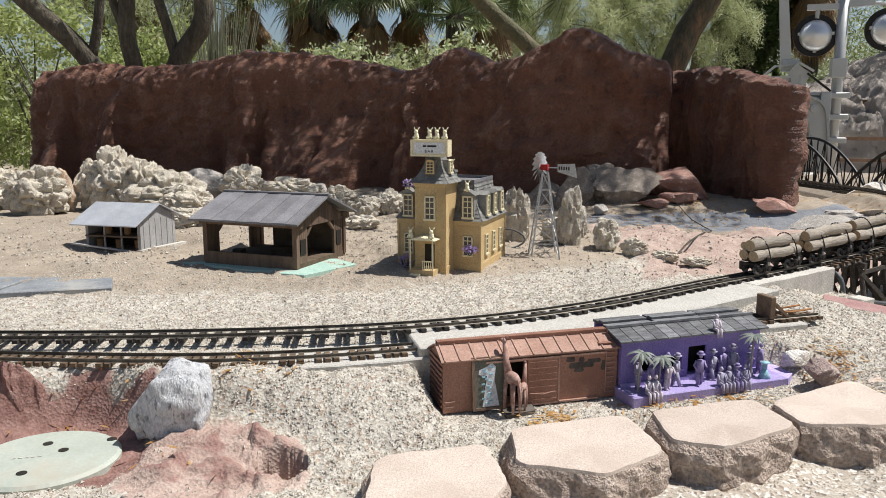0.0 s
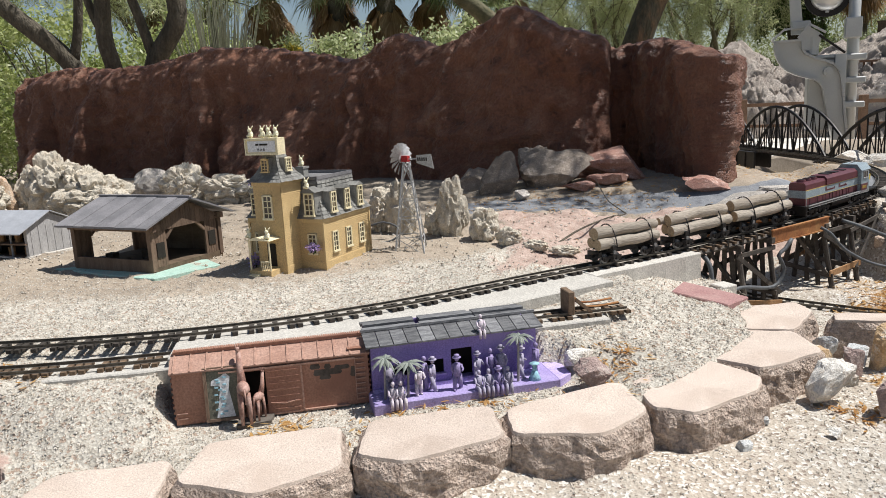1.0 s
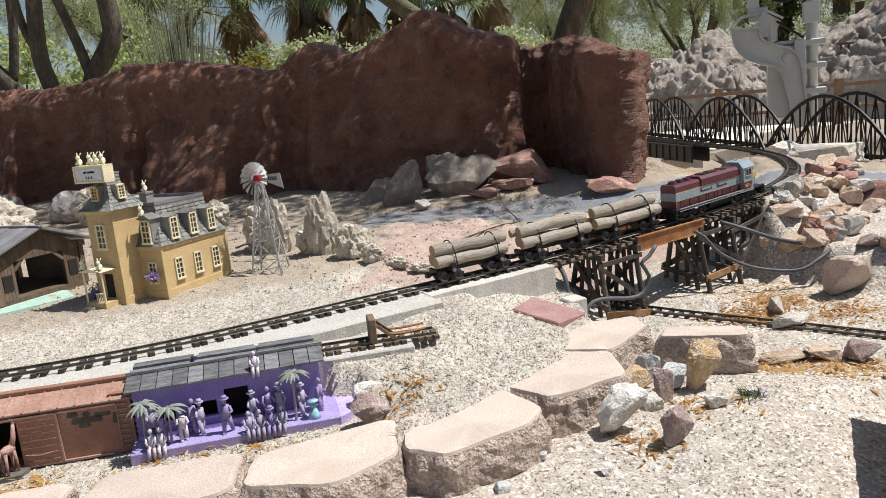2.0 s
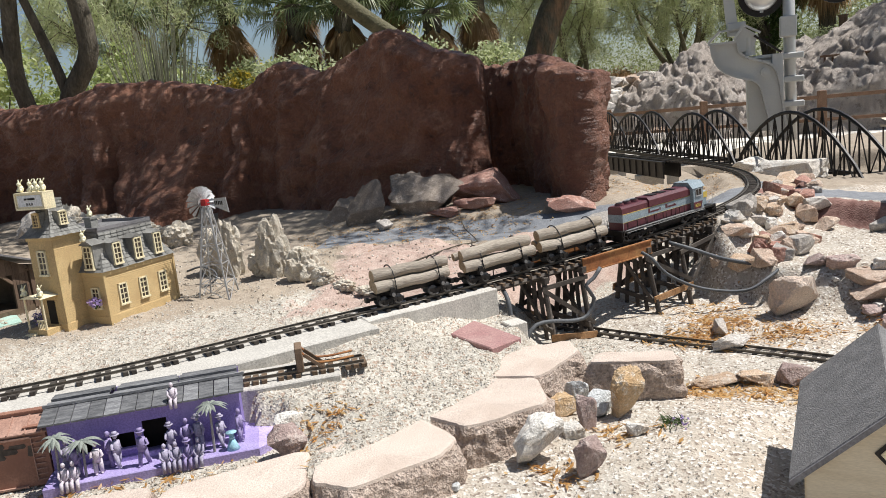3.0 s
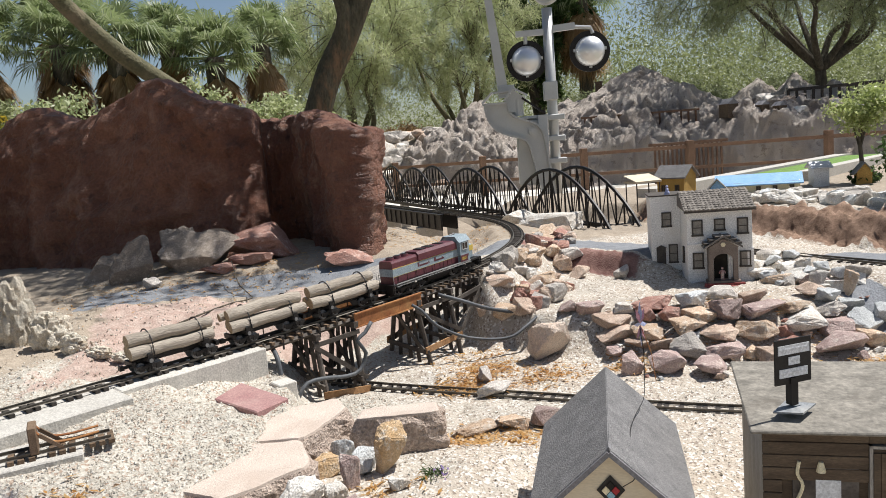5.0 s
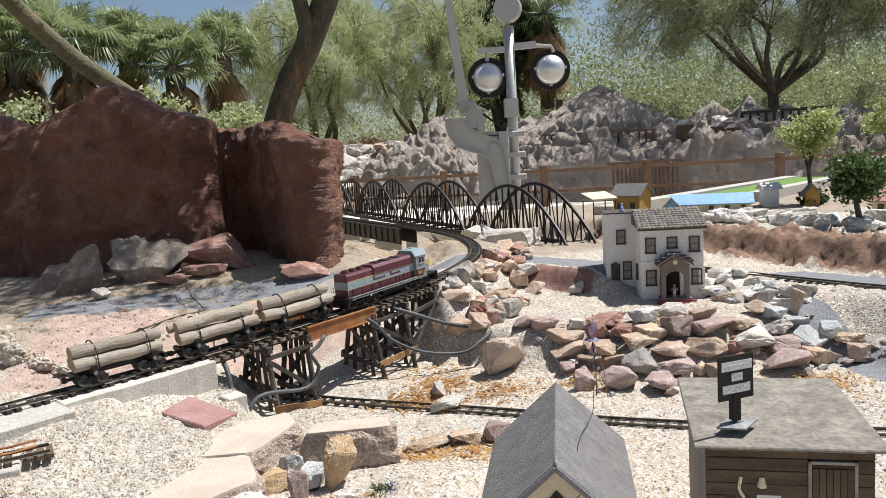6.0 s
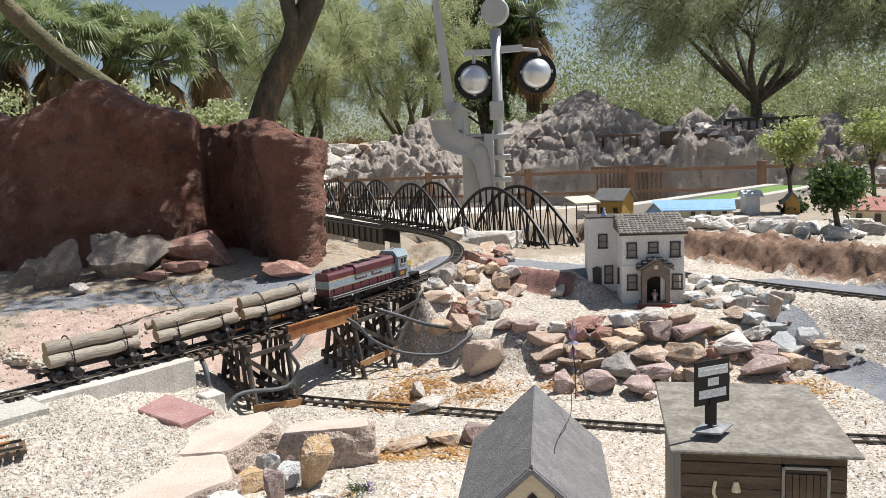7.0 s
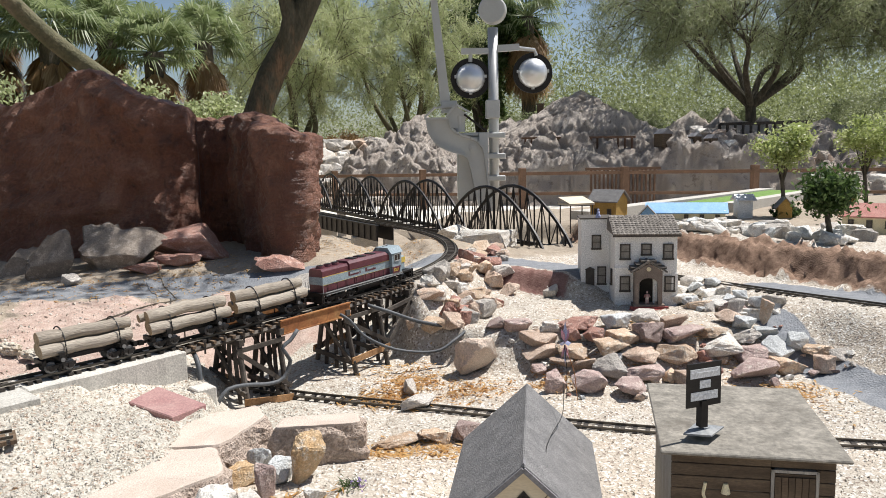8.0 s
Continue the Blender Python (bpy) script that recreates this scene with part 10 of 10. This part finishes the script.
for k in range(110):
    a = radians(NR.uniform(62, 298))
    d = NR.uniform(26, 40)
    pts.append(NR.normal(size=(60, 3)) * np.array([1.6, 1.6, 0.8]) + np.array([d * math.sin(a), d * math.cos(a), NR.uniform(0.2, 3.0)]))
tagged(new("far_woods", leaf_mesh("far_woods", np.concatenate(pts), 0.16, 0.052, L_FAR)), "distant olive-green trees round the garden", "woods", kind="stuff")

# small shrubs of the model village
for i, (x, y, zc, w, h, m_, lab) in enumerate([(5.40, 4.88, 0.53, 0.19, 0.30, L_LIGHT, "small clipped shrub tree in the model village"), (6.55, 5.30, 0.56, 0.23, 0.34, L_LIGHT, "small clipped shrub tree in the model village"), (4.53, 3.49, 0.27, 0.12, 0.19, L_DARK, "small dark shrub tree on the terrace")]):
    o = thing("shrub_tree", pose(x, y, 0.11), lab, "shrub", "village shrubs")
    p = clumps(46, 70, 0.045, (w * 0.85, w * 0.85, h * 0.5), 0.8)
    p[:, 2] += zc
    part("foliage", leaf_mesh("foliage", p, 0.034, 0.016, m_), None, o)
    part("trunk", Geo().tube([(0.03, 0, -0.03), (0, 0.01, zc * 0.5), (0.01, 0, zc * 0.85)], 0.018, 7, 0.010), M_BARK, o)
    for k in range(5):
        a = k * 1.26
        part("limb", Geo().tube([(0, 0.01, zc * 0.45), (w * 0.4 * math.cos(a), w * 0.4 * math.sin(a), zc * 0.95)], 0.008, 5, 0.003), M_BARK, o)
bush("low_bush", 5.32, 4.75, 0.10, 0.12, L_DARK, "low dark bush under the shrub tree", 24, 60, (0.03, 0.014), 0.11)
o = thing("flower_tuft", pose(1.778, 1.925, -0.155), "small tuft of grass with violet flowers on sand", "flower tuft")
p = clumps(12, 16, 0.012, (0.03, 0.03, 0.012), 0.8)
p[:, 2] = np.abs(p[:, 2])
part("leaves", leaf_mesh("leaves", p, 0.03, 0.003, L_DARK), None, o)
part("blossom", leaf_mesh("blossom", p[:26] + np.array([0, -0.01, 0.006]), 0.010, 0.007, M_FLOWER), None, o)

# ---- gravel and litter ----
def pebble_mat():
    m, n, l, p = nodes_of("pebbles")
    isl = n.new("ShaderNodeNewGeometry").outputs["Random Per Island"]
    rp = n.new("ShaderNodeValToRGB")
    cols = [(0.36, 0.30, 0.235), (0.42, 0.37, 0.30), (0.49, 0.445, 0.37), (0.58, 0.54, 0.475), (0.43, 0.375, 0.31), (0.52, 0.48, 0.415), (0.40, 0.37, 0.325)]
    e = rp.color_ramp.elements
    while len(e) < len(cols):
        e.new(0.5)
    for k, c in enumerate(cols):
        e[k].position, e[k].color = k / len(cols), (*c, 1)
    rp.color_ramp.interpolation = "CONSTANT"
    l.new(isl, rp.inputs[0])
    l.new(rp.outputs[0], p.inputs["Base Color"])
    p.inputs["Roughness"].default_value = 0.85
    p.inputs["Specular IOR Level"].default_value = 0.25
    return m


def scatter(name, count, x0, x1, y0, y1, smin, smax, label, keep, material, tiny=False):
    v0 = np.array([(1, 0, 0), (-1, 0, 0), (0, 1, 0), (0, -1, 0), (0, 0, 1), (0, 0, -1)], float)
    f0 = np.array([(0, 2, 4), (2, 1, 4), (1, 3, 4), (3, 0, 4), (2, 0, 5), (1, 2, 5), (3, 1, 5), (0, 3, 5)])
    if tiny:
        v0 = np.array([(1, 0, -0.3), (-0.5, 0.87, -0.3), (-0.5, -0.87, -0.3), (0, 0, 0.9)], float)
        f0 = np.array([(0, 1, 3), (1, 2, 3), (2, 0, 3)])
    pos = []
    while len(pos) < count:
        x, y = NR.uniform(x0, x1), NR.uniform(y0, y1)
        if NR.uniform() > ((y1 - y) / (y1 - y0)) ** 0.7 + 0.15:
            continue
        z, zone = height(x, y)
        if NR.uniform() < keep(zone, x, y):
            pos.append((x, y, z))
    pos = np.array(pos)
    n = len(pos)
    s = smin + (smax - smin) * NR.uniform(0, 1, n) ** 2.2
    ax = NR.normal(size=(n, 3, 3))
    q, _ = np.linalg.qr(ax)
    scl = NR.uniform(0.55, 1.15, (n, 3)) * s[:, None] * np.array([1.0, 0.9, 0.6])
    v = (v0[None] * (1 + 0.25 * NR.normal(size=(n, len(v0), 1)))) * scl[:, None, :]
    if tiny:
        c, s2 = np.cos(s * 1e5), np.sin(s * 1e5)
        v = np.stack([v[:, :, 0] * c[:, None] - v[:, :, 1] * s2[:, None], v[:, :, 0] * s2[:, None] + v[:, :, 1] * c[:, None], v[:, :, 2]], 2)
    else:
        v = np.einsum("nij,nkj->nki", q, v)
    v += pos[:, None, :] + np.array([0, 0, 0.25]) * s[:, None, None]
    f = (f0[None] + len(v0) * np.arange(n)[:, None, None]).reshape(-1, 3)
    me = bpy.data.meshes.new(name)
    me.from_pydata(v.reshape(-1, 3).tolist(), [], f.tolist())
    me.materials.append(material)
    tagged(new(name, me), label, "gravel", kind="stuff")


M_PEBBLE = pebble_mat()


def keep_gravel(zone, x, y):
    return max(0.0, (1 - 1.2 * zone["red"] - zone["grey"] - 0.8 * zone["pink"] - 0.3 * zone["sand"]) * (0.08 if y < slab_front(x) - 0.02 else 1.0))


scatter("gravel", 120000, -1.35, 1.75, 1.22, 2.75, 0.0015, 0.0050, "pale crushed gravel strewn over the bed", keep_gravel, M_PEBBLE, True)
scatter("gravel", 8000, -2.4, 1.5, 2.6, 4.0, 0.0022, 0.008, "pale crushed gravel round the sheds", lambda z, x, y: 1 - z["grey"], M_PEBBLE)
scatter("gravel", 9000, 1.3, 3.9, 1.35, 3.6, 0.0012, 0.0050, "pale mixed gravel on the lower sand", lambda z, x, y: 1 - z["grey"] - 1.2 * z["pink"], M_PEBBLE)

scatter("grit", 50000, 0.2, 3.9, 1.05, 3.3, 0.0010, 0.0042, "fine pale grit over the lower sand", lambda z, x, y: 0.02 + z["grit"] * (1 - z["grey"]), M_PEBBLE, True)


def litter(spots, label):
    c, k = [], 0
    for x, y, rad, n in spots:
        for _ in range(int(n * 1.6)):
            px, py = x + NR.normal() * rad * 0.75, y + NR.normal() * rad * 0.6
            c.append((px, py, gz(px, py) + 0.003 + abs(NR.normal()) * 0.003))
    me = leaf_mesh("dry_litter", np.array(c), 0.034, 0.008, L_STRAW)
    v = np.zeros(len(me.vertices) * 3)
    me.vertices.foreach_get("co", v)
    v = v.reshape(-1, 4, 3)
    mid = v.mean(1, keepdims=True)
    v[:, :, 2] = mid[:, :, 2] + (v[:, :, 2] - mid[:, :, 2]) * 0.25
    me.vertices.foreach_set("co", v.ravel())
    tagged(new("dry_litter", me), label, "dry leaves", kind="stuff")


litter([(2.02, 2.68, 0.09, 320), (2.14, 2.80, 0.08, 260), (2.30, 2.66, 0.09, 200), (2.1, 2.95, 0.12, 90), (1.90, 2.18, 0.07, 130), (2.05, 2.16, 0.07, 130), (2.16, 2.18, 0.05, 60), (1.66, 1.9, 0.06, 50), (1.5, 1.72, 0.05, 50), (2.6, 2.62, 0.06, 120), (2.75, 2.72, 0.15, 90), (3.0, 2.7, 0.2, 110), (3.25, 2.6, 0.12, 90), (3.3, 2.30, 0.08, 150), (3.2, 2.2, 0.2, 60),
        (0.98, 1.86, 0.06, 60), (0.93, 1.70, 0.06, 40), (0.25, 1.60, 0.05, 40), (0.5, 1.62, 0.08, 45), (0.7, 1.68, 0.08, 40), (-0.62, 1.42, 0.10, 14), (-0.45, 1.66, 0.08, 20), (-0.8, 1.56, 0.12, 24), (0.7, 3.95, 0.3, 120), (1.3, 3.95, 0.25, 160), (1.5, 4.1, 0.25, 120), (2.3, 4.5, 0.35, 200), (2.45, 4.9, 0.3, 160), (1.0, 3.9, 0.3, 100)], "orange-brown dry leaves and straw litter")
twig = part("twig", Geo().tube(spline([(0.92, 2.95, 0.01), (1.05, 3.2, 0.03), (1.22, 3.5, 0.03), (1.30, 3.62, 0.02), (1.24, 3.75, 0.06), (1.2, 3.95, 0.15)], 0.05), 0.005, 5, 0.002), M_BARK)
tagged(twig, "thin dark dry branch lying on the red slope", "twig")


# ---- boards and plates as pieces of their own ----
def split_pieces(ob, name, material_parent=True):
    """The body keeps its largest island; each other island becomes a piece."""
    me = ob.data
    root = list(range(len(me.vertices)))

    def find(i):
        while root[i] != i:
            root[i] = root[root[i]]
            i = root[i]
        return i

    for e in me.edges:
        a, b = e.vertices
        root[find(a)] = find(b)
    isl = collections.defaultdict(list)
    for p in me.polygons:
        isl[find(p.vertices[0])].append((tuple(p.vertices), p.material_index))
    isl = sorted(isl.values(), key=len, reverse=True)
    deep = ob.parent is not None and ob.parent.parent is not None
    for k, faces in enumerate(isl):
        used = sorted({v for f, m in faces for v in f})
        idx = {v: i for i, v in enumerate(used)}
        nm = bpy.data.meshes.new(name)
        nm.from_pydata([tuple(me.vertices[v].co) for v in used], [], [tuple(idx[v] for v in f) for f, m in faces])
        for m in me.materials:
            nm.materials.append(m)
        nm.polygons.foreach_set("material_index", [m for f, m in faces])
        if k == 0:
            first = nm
        else:
            piece = new(name, nm)
            piece.parent = ob.parent if deep else ob
            piece.matrix_basis = ob.matrix_basis.copy() if deep else Matrix()
    ob.data = first


for root_name, part_name, piece in (("model_house", "wall", "board"), ("model_house", "tower_wall", "board"), ("model_house", "window", "glazing_bar"), ("open_barn", "roof", "board"), ("open_barn", "gable_boards", "gable_board"), ("model_house", "roof_slope", "shingle"), ("framed_picture", "blue_patches", "blue_patch"), ("violet_building", "front_wall", "panel"), ("diesel_locomotive", "hood_door", "hood_door"), ("trestle_bridge", "girder_plate", "girder_plate")):
    for ob in [q for q in bpy.data.objects if q.type == "MESH" and q.name.split(".")[0] == part_name]:
        top = ob
        while top.parent is not None:
            top = top.parent
        if top.name.split(".")[0] == root_name:
            split_pieces(ob, piece)
